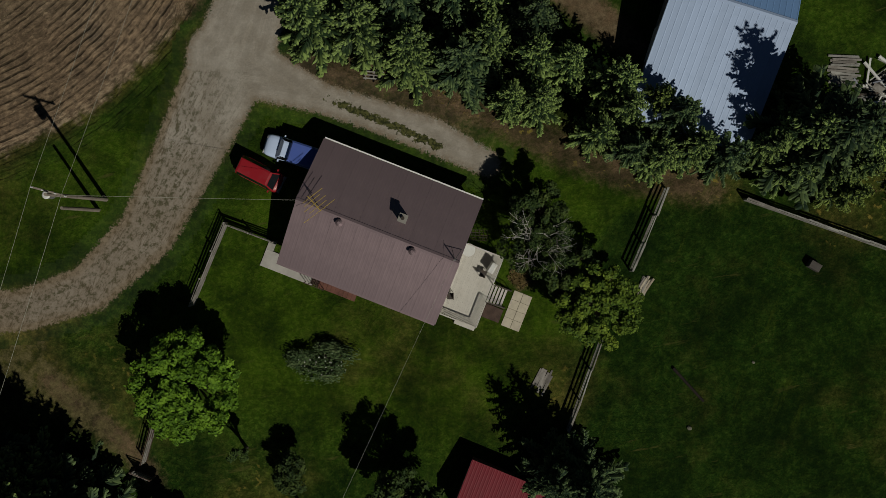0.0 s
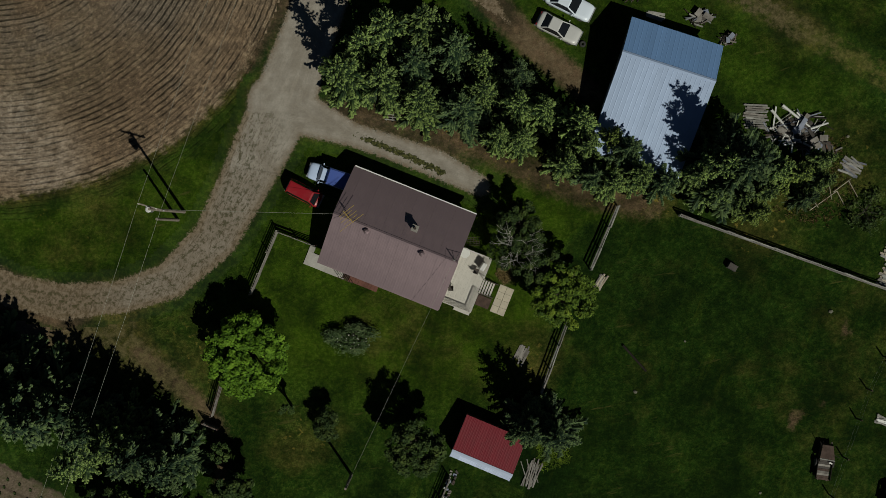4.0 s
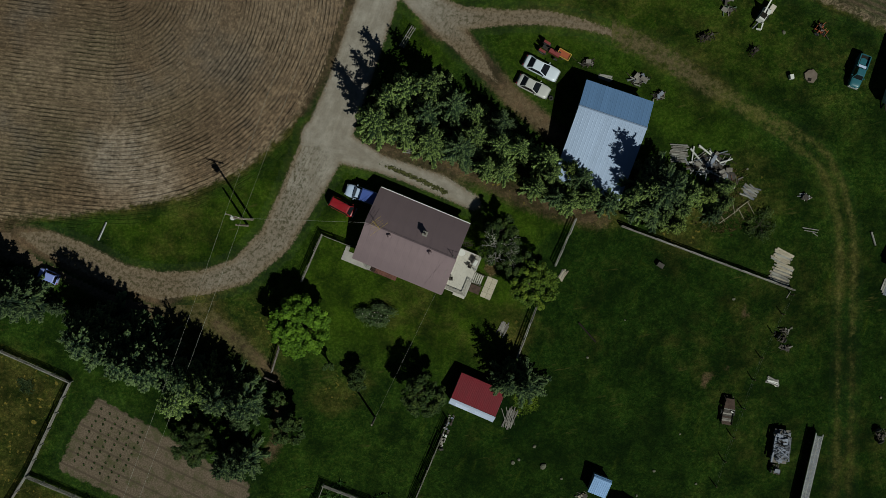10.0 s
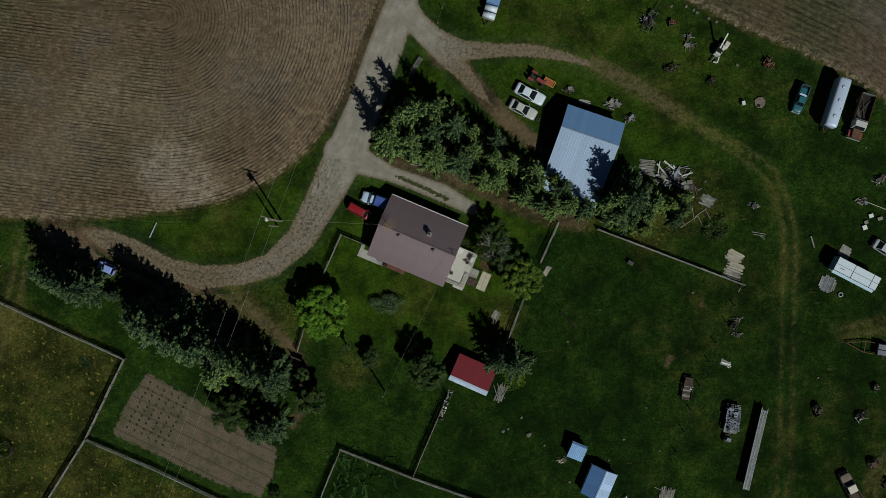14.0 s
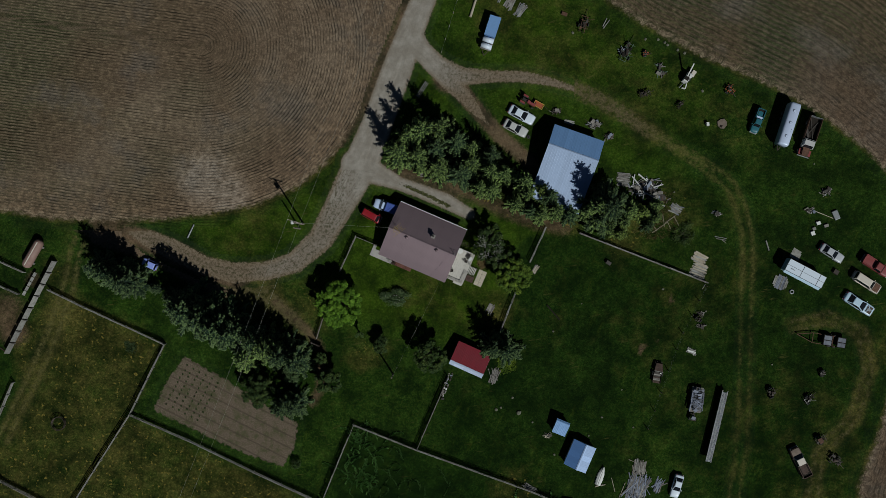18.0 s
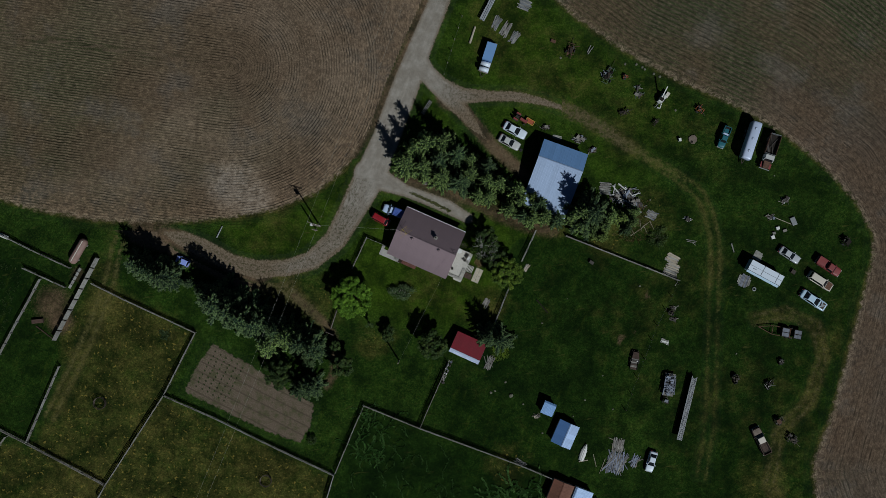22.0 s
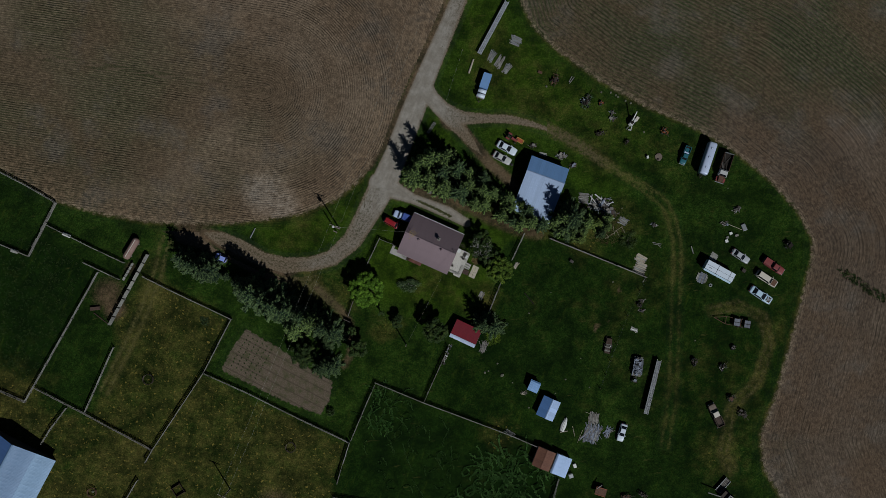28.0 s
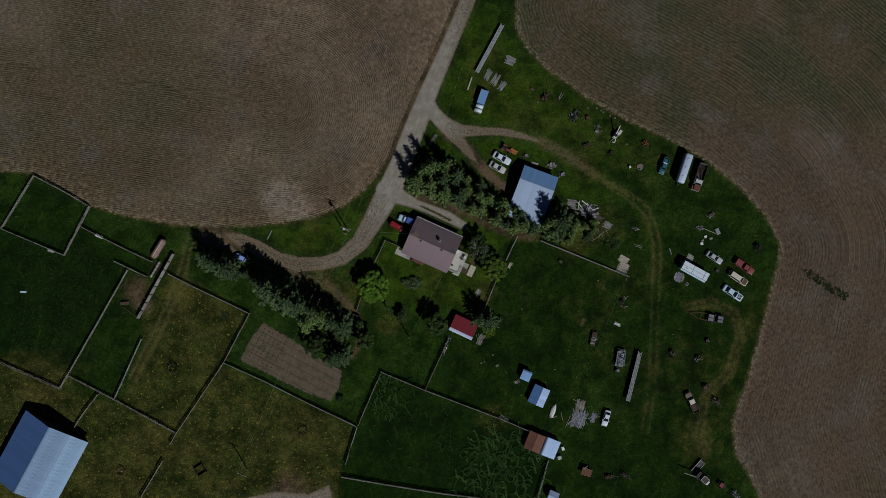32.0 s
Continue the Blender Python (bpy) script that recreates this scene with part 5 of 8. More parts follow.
def broadleaf_meshes(h, r, seed, mat, leaves, leaf=0.3, low=0.25, squash=0.8, trunk_r=0.16, lumps=26, fluff=1.0):
    """Trunk with limbs to each clump, and a crown of many small leaves set on uneven clumps."""
    rnd = random.Random(seed)
    t, c = M(), M()
    fork = h * low
    t.tube((0, 0, -0.1), (0, 0, fork), trunk_r, trunk_r * 0.75, 8)
    cz = (h + fork) / 2 + 0.1 * h
    centres = []
    for i in range(lumps):
        a, b = rnd.uniform(0, 6.2832), rnd.uniform(-0.6, 1.0)
        q = r * (0.92 * math.sqrt(rnd.random()) if b > 0.2 else rnd.uniform(0.5, 0.92)) * math.sqrt(max(0.05, 1 - (b * 0.8) ** 2))
        p = Vector((q * math.cos(a), q * math.sin(a), cz + b * (h - cz) * squash))
        centres.append((p, r * rnd.uniform(0.20, 0.36) * fluff))
        m = Vector((p.x * 0.35, p.y * 0.35, fork + (p.z - fork) * 0.5))
        t.tube((0, 0, fork - 0.1), m, trunk_r * 0.42, trunk_r * 0.25, 5, False).tube(m, p, trunk_r * 0.25, 0.015, 5, False)
    for i in range(leaves):
        p, q = centres[rnd.randrange(lumps)]
        d = Vector((rnd.gauss(0, 1), rnd.gauss(0, 1), rnd.gauss(0.25, 0.9))).normalized()
        o = p + Vector((d.x, d.y, d.z * 0.75)) * q * rnd.uniform(0.55, 1.12)
        nrm = (d + Vector((rnd.gauss(0, 0.5), rnd.gauss(0, 0.5), rnd.gauss(0.5, 0.4)))).normalized()
        s = nrm.orthogonal().normalized()
        s.rotate(Matrix.Rotation(rnd.uniform(0, 6.28), 3, nrm))
        u = nrm.cross(s)
        w = leaf * rnd.uniform(0.6, 1.2)
        c.add([o - s * w * 0.6, o + u * w * 0.35 - s * 0.1 * w, o + s * w * 0.6 - nrm * w * 0.15, o - u * w * 0.35 - s * 0.1 * w], [(0, 1, 2), (0, 2, 3)])
    return t.mesh("trunk", BARK), c.mesh("crown", mat)


def broadleaf(name, label, x, y, h, r, seed, mat, leaves, **kw):
    t = thing(name, label, "tree" if "tree" in name else "shrub", x, y, seed * 37 % 360)
    a, b = broadleaf_meshes(h, r, seed, mat, leaves, **kw)
    part("trunk", a, None, t)
    part("crown", b, None, t)
    return t


broadleaf("maple_tree", "bright green young maple on the lawn", -19.5, -11.2, 5.3, 4.1, 11, MAPLE, 26000, leaf=0.27, lumps=170, fluff=0.42)
broadleaf("ash_tree", "fresh green broadleaf tree by the garden fence", 10.3, -5.5, 5.4, 3.2, 12, ASHLEAF, 13000, leaf=0.23, lumps=110, fluff=0.46)
broadleaf("apple_tree", "dark-leaved apple tree beside the fence", 8.4, -3.0, 4.4, 2.3, 13, DARKLEAF, 7000, leaf=0.22, lumps=56, fluff=0.55)
broadleaf("apple_tree", "dark-leaved apple tree at the end of the drive", 6.3, 1.0, 4.8, 2.5, 14, DARKLEAF, 6500, leaf=0.22, lumps=50, fluff=0.55)
broadleaf("apple_tree", "rounded apple tree on the lawn", -3.4, -19.6, 6.3, 3.0, 16, DARKLEAF, 11000, leaf=0.24, lumps=90, fluff=0.5)
broadleaf("apple_tree", "small dark fruit tree on the lawn", -12.2, -18.1, 2.8, 1.5, 17, DARKLEAF, 3200, leaf=0.22)
broadleaf("apple_tree", "narrow dark young tree on the lawn", -15.9, -16.6, 3.6, 0.7, 18, DARKLEAF, 2000, leaf=0.2, lumps=14)
broadleaf("birch_tree", "broad dark green tree at the garden edge", -33.0, -26.6, 5.0, 3.0, 24, DARKLEAF, 9000, leaf=0.24, lumps=80, fluff=0.5)
broadleaf("lilac_bush", "round grey-green bush beneath the spruces", -27.6, -23.6, 2.6, 1.6, 25, PALELEAF, 3000, leaf=0.2, low=0.1, trunk_r=0.06, lumps=40)
broadleaf("birch_tree", "leafy green tree beside the spruce row", -20.8, -24.6, 5.2, 2.4, 19, DARKLEAF, 5000, leaf=0.32, lumps=50, fluff=0.6)
broadleaf("birch_tree", "small leafy tree beside the garden path", -22.4, -20.9, 3.4, 1.0, 20, DARKLEAF, 2400, leaf=0.22)
_bush = broadleaf("lilac_bush", "round flowering bush with pale blossom on the lawn", -10.0, -9.9, 1.5, 2.1, 21, PALELEAF, 3000, leaf=0.2, low=0.1, trunk_r=0.06, lumps=40)
_bush.rotation_euler, _bush.scale = (0, 0, 0), (1.25, 0.74, 0.7)
broadleaf("lilac_bush", "low leafy bush in rough yard grass", 39.8, 2.8, 0.6, 2.2, 22, DARKLEAF, 900, leaf=0.24, low=0.1, trunk_r=0.06)
broadleaf("lilac_bush", "small dark bush by the garden fence", -26.4, -39.5, 1.2, 1.0, 23, DARKLEAF, 700, leaf=0.2, low=0.1, trunk_r=0.05)


def bare_tree():
    rnd = random.Random(31)
    t = thing("dead_tree", "old tree with pale dead branches above dark leaves", "tree", 5.9, -1.1)
    t.scale = (1.15, 1.15, 1.75)
    tr = M().tube((0, 0, -0.1), (0, 0, 1.6), 0.16, 0.12)
    part("trunk", tr, DEADWOOD, t)

    def grow(br, p, d, ln, rad, depth):
        q = p + d * ln
        br.tube(p, q, rad, rad * 0.65, 5, False)
        if depth:
            for _ in range(3):
                e = (d + Vector((rnd.gauss(0, 0.55), rnd.gauss(0, 0.55), rnd.gauss(0.1, 0.4)))).normalized()
                grow(br, p.lerp(q, rnd.uniform(0.6, 1.0)), e, ln * rnd.uniform(0.6, 0.85), rad * 0.55, depth - 1)

    for i in range(7):
        a = i * 0.9 + rnd.uniform(-0.2, 0.2)
        br = M()
        grow(br, Vector((0, 0, 1.5)), Vector((math.cos(a), math.sin(a), 0.9)).normalized(), 1.2, 0.048, 3)
        part("branch", br, DEADWOOD, t)
    _, leaves = broadleaf_meshes(2.5, 2.5, 33, DARKLEAF, 3600, leaf=0.18, lumps=44, fluff=0.5)
    part("crown", leaves, None, t, "dark sparse leaves")


bare_tree()


# ---- fences ----
def fence(pts, label, mat=None, h=1.3, rails=5, gap=2.4, cap=0.16, group="farm fences", skip=(), wire=False):
    """Posts with rails nailed between them and a flat top board."""
    mat = mat or FENCEWOOD
    cap *= 0.6
    x0, y0 = pts[0]
    t = thing("fence", label, "fence", x0, y0, group=group)
    rnd = random.Random(int(abs(x0) * 10 + abs(y0)))
    post = M().tube((0, 0, -0.1), (0, 0, h + 0.08), 0.075, 0.065, 7).mesh("post", mat)
    spots = []
    for (ax, ay), (bx, by) in zip(pts, pts[1:]):
        d = math.hypot(bx - ax, by - ay)
        n = max(1, round(d / gap))
        for i in range(n + (1 if (bx, by) == pts[-1] else 0)):
            spots.append((ax + (bx - ax) * i / n - x0, ay + (by - ay) * i / n - y0))
    for i, (x, y) in enumerate(spots):
        part("post", post, None, t, at=pose(x, y, 0, rnd.uniform(-2.5, 2.5), rnd.uniform(-2.5, 2.5), rnd.uniform(0, 360)))
    for i, (a, b) in enumerate(zip(spots, spots[1:])):
        if i in skip:
            continue
        d = Vector((b[0] - a[0], b[1] - a[1]))
        s = Vector((d.y, -d.x)).normalized() * 0.09
        for k in range(rails):
            z = h * (k + 0.7) / rails + rnd.uniform(-0.05, 0.05)
            if wire:
                part("wire", M().tube((a[0], a[1], z), (b[0], b[1], z), 0.004, n=4), STEEL, t)
                continue
            part("rail", M().beam((a[0] + s.x, a[1] + s.y, z), (b[0] + s.x, b[1] + s.y, z + rnd.uniform(-0.06, 0.06)), 0.04, 0.14), rnd.choice((mat, WOOD_GREY)), t)
        if cap and rnd.random() < 0.86:
            c = s.normalized() * rnd.uniform(-0.04, 0.04)
            part("cap_board", M().beam((a[0] + c.x, a[1] + c.y, h + 0.10), (b[0] - c.x, b[1] - c.y, h + 0.10 + rnd.uniform(-0.03, 0.03)), cap * rnd.uniform(0.5, 1.25), 0.035), rnd.choice((mat, mat, WOOD_GREY)), t)
    return t


W = "weathered grey post-and-rail farm fence"
fence([(-105.2, 12.1), (-112.3, -1.4), (-101.6, -5.3), (-96.6, -7.2), (-91.1, 5.2), (-97.6, 8.6), (-105.2, 12.1)], "grey rail fence round a small overgrown paddock", cap=0.16)
fence([(-92.6, 0.0), (-82.8, -4.4), (-74.9, -7.7)], W, cap=0.12)
fence([(-80.6, -10.1), (-88, -25.2), (-95.5, -40.2)], "pale board fence along a grass paddock", cap=0.22)
fence([(-95.5, -40.2), (-110.9, -34.3)], "dark rail fence beside the barnyard", WOOD_GREY, cap=0.1)
fence([(-84.0, -8.1), (-75.8, -11.5)], W, cap=0.2)
fence([(-76.2, -27.0), (-81.9, -42.0)], "pale board fence along the corral lane", cap=0.24)
fence([(-93.4, -36.9), (-81.9, -42.2), (-66.5, -49.6)], "dark pole fence between pastures", WOOD_GREY, cap=0.12)
fence([(-70.5, -10.6), (-64.0, -13.5), (-49.9, -19.4), (-55.6, -31.9), (-66.5, -50.3), (-67.6, -52.5)], "grey rail fence round the hay pasture", cap=0.15)
fence([(-55.6, -31.9), (-45.2, -36.0), (-33.7, -41.1), (-21.8, -46.1)], "grey rail fence below the vegetable garden", cap=0.12)
fence([(-21.8, -46.1), (-24.2, -55.4)], "wide pale board fence end", cap=0.34)
fence([(-21.6, -45.7), (-16.6, -32.3), (-5.5, -36.3), (14.3, -42.7), (21.0, -45.2)], "grey rail fence below the yard", cap=0.14)
fence([(-5.5, -36.3), (-0.4, -23.5)], "dark rail fence beside the red shed", WOOD_GREY, cap=0.12)
fence([(-25.0, -58.6), (-13.0, -60.1), (-0.3, -61.5), (11.0, -62.4)], "grey rail fence at the foot of the paddock", cap=0.2)
fence([(-86.1, -41.2), (-89.5, -46.2), (-91.2, -49.4)], "crooked pole fence by the barn", cap=0.16)
fence([(-69.2, -56.7), (-74.2, -66.2)], "board fence in the lower pasture", cap=0.2)
fence([(21.7, 2.3), (44.2, -5.6)], "low pale board fence across the yard grass", cap=0.24, h=0.9)
fence([(15.8, 3.1), (13.2, -3.1)], "pale garden fence with wire panels", cap=0.2, h=1.1, rails=3)
fence([(11.0, -8.2), (8.5, -15.1)], "pale garden fence with wire panels", cap=0.2, h=1.1, rails=3)
fence([(-19.9, -5.7), (-17.3, 0.5), (-13.5, -0.9)], "dark-shaded garden fence beside the house", WOOD_GREY, cap=0.07)
fence([(-23.6, -17.6), (-22.6, -14.0)], "short dark rail fence under the maple", WOOD_DARK, cap=0.1)
fence([(-24.4, -18.2), (-22.9, -18.8)], "short dark gate by the garden path", WOOD_DARK, cap=0.1)
fence([(44.0, -6.2), (41.7, -11.3), (40.2, -14.5), (39.2, -17.4), (36.7, -24.9), (34.6, -31.3)], "sparse old wire fence posts", WOOD_DARK, cap=0, rails=2, h=1.25, gap=3.2, wire=True)
fence([(26.1, -52.4), (23.7, -61.9)], W, cap=0.14)
fence([(-0.3, 44.5), (-3.4, 33.0)], "old wire fence beside the road", WOOD_GREY, cap=0, rails=2, h=1.0, gap=2.6, wire=True)


def chute():
    t = thing("cattle_chute", "pale plank cattle chute with leaning board panels", "cattle chute", -69.4, -5.6)
    a, b = Vector((0, 0)), Vector((-7.9, -16.6))
    d = (b - a).normalized()
    s = Vector((d.y, -d.x))
    n = 8
    for i in range(n):
        p, q = a + (b - a) * (i + 0.04) / n, a + (b - a) * (i + 0.94) / n
        pan = M()
        for k in range(5):
            z0, z1, o0, o1 = 0.2 + 0.27 * k, 0.43 + 0.27 * k, 0.075 * k, 0.075 * k + 0.07
            pan.add([(*(p + s * o0), z0), (*(q + s * o0), z0), (*(q + s * o1), z1), (*(p + s * o1), z1), (*(p + s * (o0 + 0.03)), z0), (*(q + s * (o0 + 0.03)), z0), (*(q + s * (o1 + 0.03)), z1), (*(p + s * (o1 + 0.03)), z1)],
                    [(0, 1, 2, 3), (7, 6, 5, 4), (3, 2, 6, 7), (0, 4, 5, 1), (0, 3, 7, 4), (1, 5, 6, 2)])
        part("panel", pan, FENCEWOOD, t)
        part("post", M().box(p.x - 0.06, p.x + 0.06, p.y - 0.06, p.y + 0.06, 0, 1.6), WOOD_GREY, t)
    for i in range(5):
        p, q = Vector((-3.4, -2.1)), Vector((-5.5, -6.2))
        f = i / 5
        part("cross_board", M().beam((*(p + (q - p) * f), 0.9), (*(p + (q - p) * (f + 0.17)), 0.9), 0.5, 0.05), FENCEWOOD, t)


chute()


# ---- poles and wires ----
def utility_pole(x, y, h, label, arm=True, can=True, turn=20):
    t = thing("utility_pole", label, "utility pole", x, y, turn)
    part("pole", M().tube((0, 0, -0.2), (0, 0, h), 0.16, 0.11, 10), POLEWOOD, t)
    if arm:
        a = part("crossarm", M().box(-1.25, 1.25, 0.12, 0.24, h - 0.55, h - 0.42), POLEWOOD, t)
        for q in (-1.15, -0.4, 0.45, 1.15):
            part("insulator", M().tube((q, 0.18, h - 0.42), (q, 0.18, h - 0.24), 0.06, 0.04, 8), PLASTIC_W, a)
        part("brace", M().beam((-0.7, 0.18, h - 0.55), (0, 0.12, h - 1.2), 0.04, 0.03), STEEL, a)
        part("brace", M().beam((0.7, 0.18, h - 0.55), (0, 0.12, h - 1.2), 0.04, 0.03), STEEL, a)
    if can:
        c = part("transformer", M().tube((-0.42, -0.1, h - 2.0), (-0.42, -0.1, h - 1.1), 0.26, 0.26, 14), STEEL, t, "grey transformer can")
        part("lid", M().tube((-0.42, -0.1, h - 1.1), (-0.42, -0.1, h - 1.02), 0.29, 0.2, 14), PLASTIC_W, c)
    return t


utility_pole(-26.5, 2.3, 10.3, "tall grey wooden power pole with crossarm and transformer", turn=-15)
utility_pole(-27.1, 1.5, 6.5, "short dark wooden stub pole beside the power pole", False, False)
utility_pole(-10.0, -23.4, 5.0, "short leaning wooden service pole on the lawn", False, False)
utility_pole(-48.4, -57.9, 8.0, "grey wooden power pole in the lower pasture", True, False, -20)


def wire(a, b, sag, label, r=0.011):
    a, b = Vector(a), Vector(b)
    t = thing("power_wire", label, "wire", a.x, a.y, z=a.z)
    n = 16
    pts = [(b - a) * (i / n) - Vector((0, 0, sag * 4 * (i / n) * (1 - i / n))) for i in range(n + 1)]
    d = (b - a).normalized()
    side = d.cross(Vector((0, 0, 1))).normalized()
    up = side.cross(d)
    m = M().loft([[p + side * r * math.cos(k * 1.2566) + up * r * math.sin(k * 1.2566) for k in range(5)] for p in pts])
    part("strand", m, CABLE, t)


wire((-27.6, 2.8, 10.0), (-49.5, -57.5, 7.7), 1.4, "slack power wire between two poles")
wire((-25.6, 2.2, 10.0), (-47.9, -58.0, 7.7), 1.5, "slack power wire between two poles")
wire((-27.6, 2.8, 10.0), (-13, 48, 10.0), 1.2, "power wire over the ploughed field")
wire((-25.6, 2.2, 10.0), (-10, 48, 10.0), 1.2, "power wire over the ploughed field")
wire((-26.4, 2.3, 9.0), (-11.2, 2.1, 4.6), 0.5, "twisted service cable from pole to house", 0.010)
wire((0.0, -1.9, 5.5), (-10.0, -23.4, 4.9), 0.6, "service cable from house to lawn pole", 0.009)


# ---- vehicles ----
def tyre_mesh(r, w):
    m = M()
    n = 16
    prof = [(r * 0.6, -w / 2), (r * 0.93, -w / 2), (r, -w / 4), (r, w / 4), (r * 0.93, w / 2), (r * 0.6, w / 2)]
    m.loft([[(q * math.cos(2 * math.pi * i / n), y, q * math.sin(2 * math.pi * i / n)) for q, y in prof] for i in range(n)] + [[(q, y, 0) for q, y in prof]])
    return m.mesh("tyre", RUBBER)


def rim_mesh(r, w):
    return M().tube((0, -w * 0.4, 0), (0, w * 0.4, 0), r * 0.6, r * 0.6, 14).mesh("rim", STEEL)


WHEELS = {}


def wheel(t, x, y, r=0.33, w=0.21):
    if (r, w) not in WHEELS:
        WHEELS[(r, w)] = (tyre_mesh(r, w), rim_mesh(r, w))
    o = part("wheel", M().tube((0, -w * 0.45, 0), (0, w * 0.45, 0), 0.06, n=8), IRON, t, at=pose(x, y, r))
    part("tyre", WHEELS[(r, w)][0], None, o)
    part("rim", WHEELS[(r, w)][1], None, o)


def vehicle(name, label, x, y, rz, L, Wd, paint, kind="sedan", roof=None, hood=None, bed_mat=None, category="car"):
    t = thing(name, label, category, x, y, rz)
    h, w = L / 2, Wd / 2
    shape = {"sedan": (0.11, 0.27, 0.50, 0.71, 0.92, 0.88, 1.42), "wagon": (0.03, 0.08, 0.60, 0.74, 0.98, 0.95, 1.62), "van": (0.02, 0.06, 0.78, 0.92, 0.98, 0.90, 1.68), "pickup": (0.42, 0.46, 0.66, 0.76, 1.02, 1.0, 1.72), "hatch": (0.03, 0.12, 0.58, 0.76, 0.92, 0.9, 1.45)}[kind]
    c0, r0, r1, c1, zb, zh, zr = shape
    X = lambda f: -h + f * L
    rings = []
    for f, k, zt in ((0.0, 0.70, zb - 0.26), (0.008, 0.80, zb - 0.14), (0.025, 0.90, zb - 0.05), (0.06, 0.97, zb), (0.14, 1.0, zb + 0.02), (c0 + 0.04, 1.0, zb + 0.02), (c1, 1.0, zb), (0.86, 0.985, zh + 0.01), (0.93, 0.95, zh - 0.03), (0.97, 0.88, zh - 0.09), (0.99, 0.79, zh - 0.17), (1.0, 0.68, zh - 0.28)):
        q = w * k
        half = [(q * 0.94, 0.26), (q * 0.995, 0.42), (q, 0.60), (q * 0.975, zt - 0.16), (q * 0.93, zt - 0.07), (q * 0.84, zt - 0.015), (q * 0.55, zt + 0.012), (q * 0.2, zt + 0.02)]
        rings.append([(X(f), -y, z) for y, z in half] + [(X(f), y, z) for y, z in half[::-1]])
    body = part("body", M().loft(rings), paint, t, smooth=True)
    if hood:
        part("hood", M().loft([[(X(f), -w * k, z), (X(f), w * k, z), (X(f), w * k, z - 0.03), (X(f), -w * k, z - 0.03)] for f, k, z in ((c1 + 0.01, 0.83, zb + 0.05), (0.9, 0.80, zh + 0.045), (0.96, 0.74, zh - 0.02))]), hood, t)
    base = [(X(c0), -w * 0.93), (X(c1), -w * 0.93), (X(c1), w * 0.93), (X(c0), w * 0.93)]
    top = [(X(r0), -w * 0.68), (X(r1), -w * 0.68), (X(r1), w * 0.68), (X(r0), w * 0.68)]
    part("cabin", M().loft([[(*p, zb - 0.03) for p in base], [(*p, zr - 0.05) for p in top]]), roof or paint, t)
    low, high = [Vector((*p, zb)) for p in base], [Vector((*p, zr - 0.05)) for p in top]
    for nm, i, j in (("side_window", 0, 1), ("windscreen", 1, 2), ("side_window", 2, 3), ("rear_window", 3, 0)):
        mid = (low[i] + low[j] + high[i] + high[j]) / 4
        out = (low[j] - low[i]).cross(high[i] - low[i]).normalized() * 0.012
        quad = [mid + (q - mid) * (0.90 if "side" in nm else 0.86) for q in (low[i], low[j], high[j], high[i])]
        part(nm, M().loft([[q - out * 0.5 for q in quad], [q + out for q in quad]]), GLASS, t)
    rp = M().loft([[(p[0] - (0.04 if i in (0, 3) else -0.04), p[1] * 1.03, zr - 0.05) for i, p in enumerate(top)], [(*p, zr) for p in top], [(p[0] * 0.9 + 0.1 * (X(r0) + X(r1)) / 2, p[1] * 0.8, zr + 0.03) for p in top]])
    part("roof", rp, roof or paint, t)
    if kind == "pickup":
        b = part("cargo_bed", M().box(X(0.02), X(c0 - 0.02), -w * 0.78, w * 0.78, zb + 0.01, zb + 0.03), bed_mat or NEAR_BLACK, t, "dark open cargo bed")
        for s in (-1, 1):
            part("bed_side", M().box(X(0.01), X(c0 - 0.01), s * w * 0.87 - 0.06, s * w * 0.87 + 0.06, zb + 0.0, zb + 0.30), paint, t)
        part("tailgate", M().box(X(0.0), X(0.02), -w * 0.8, w * 0.8, zb - 0.1, zb + 0.30), paint, t)
    for fx in (0.17, 0.82):
        for s in (-1, 1):
            wheel(t, X(fx), s * (w - 0.10))
    for f, z in ((-0.005, 0.45), (1.005, 0.45)):
        part("bumper", M().box(X(f) - 0.08, X(f) + 0.08, -w * 0.86, w * 0.86, z - 0.1, z + 0.08), STEEL, t)
    for s in (-1, 1):
        part("headlight", M().box(X(0.985) - 0.03, X(0.985) + 0.06, s * w * 0.62 - 0.13, s * w * 0.62 + 0.13, 0.56, zh - 0.2), LAMPGLASS, t)
        part("tail_light", M().box(X(0.0) - 0.03, X(0.0) + 0.05, s * w * 0.68 - 0.1, s * w * 0.68 + 0.1, 0.6, 0.78), TAILRED, t)
        part("mirror", M().box(X(c1) - 0.35, X(c1) - 0.25, s * (w + 0.08) - 0.08, s * (w + 0.08) + 0.08, zb + 0.0, zb + 0.14), paint, t)
    return t


_truck = vehicle("pickup_truck", "white pickup with a blue canopy beside the house", -12.15, 5.8, 162, 4.3, 1.72, CAR_COLDWHITE, "pickup", category="pickup truck")
_cap = part("canopy", M().loft([[(-2.1, -0.80, 1.02), (0.02, -0.80, 1.02), (0.02, 0.80, 1.02), (-2.1, 0.80, 1.02)], [(-2.1, -0.78, 2.1), (0.02, -0.78, 2.1), (0.02, 0.78, 2.1), (-2.1, 0.78, 2.1)], [(-2.0, -0.66, 2.2), (-0.08, -0.66, 2.2), (-0.08, 0.66, 2.2), (-2.0, 0.66, 2.2)]]), CAR_BLUE, _truck, "tall blue box canopy")
part("canopy_window", M().box(-1.6, -0.5, 0.795, 0.815, 1.35, 1.8), GLASS, _cap)
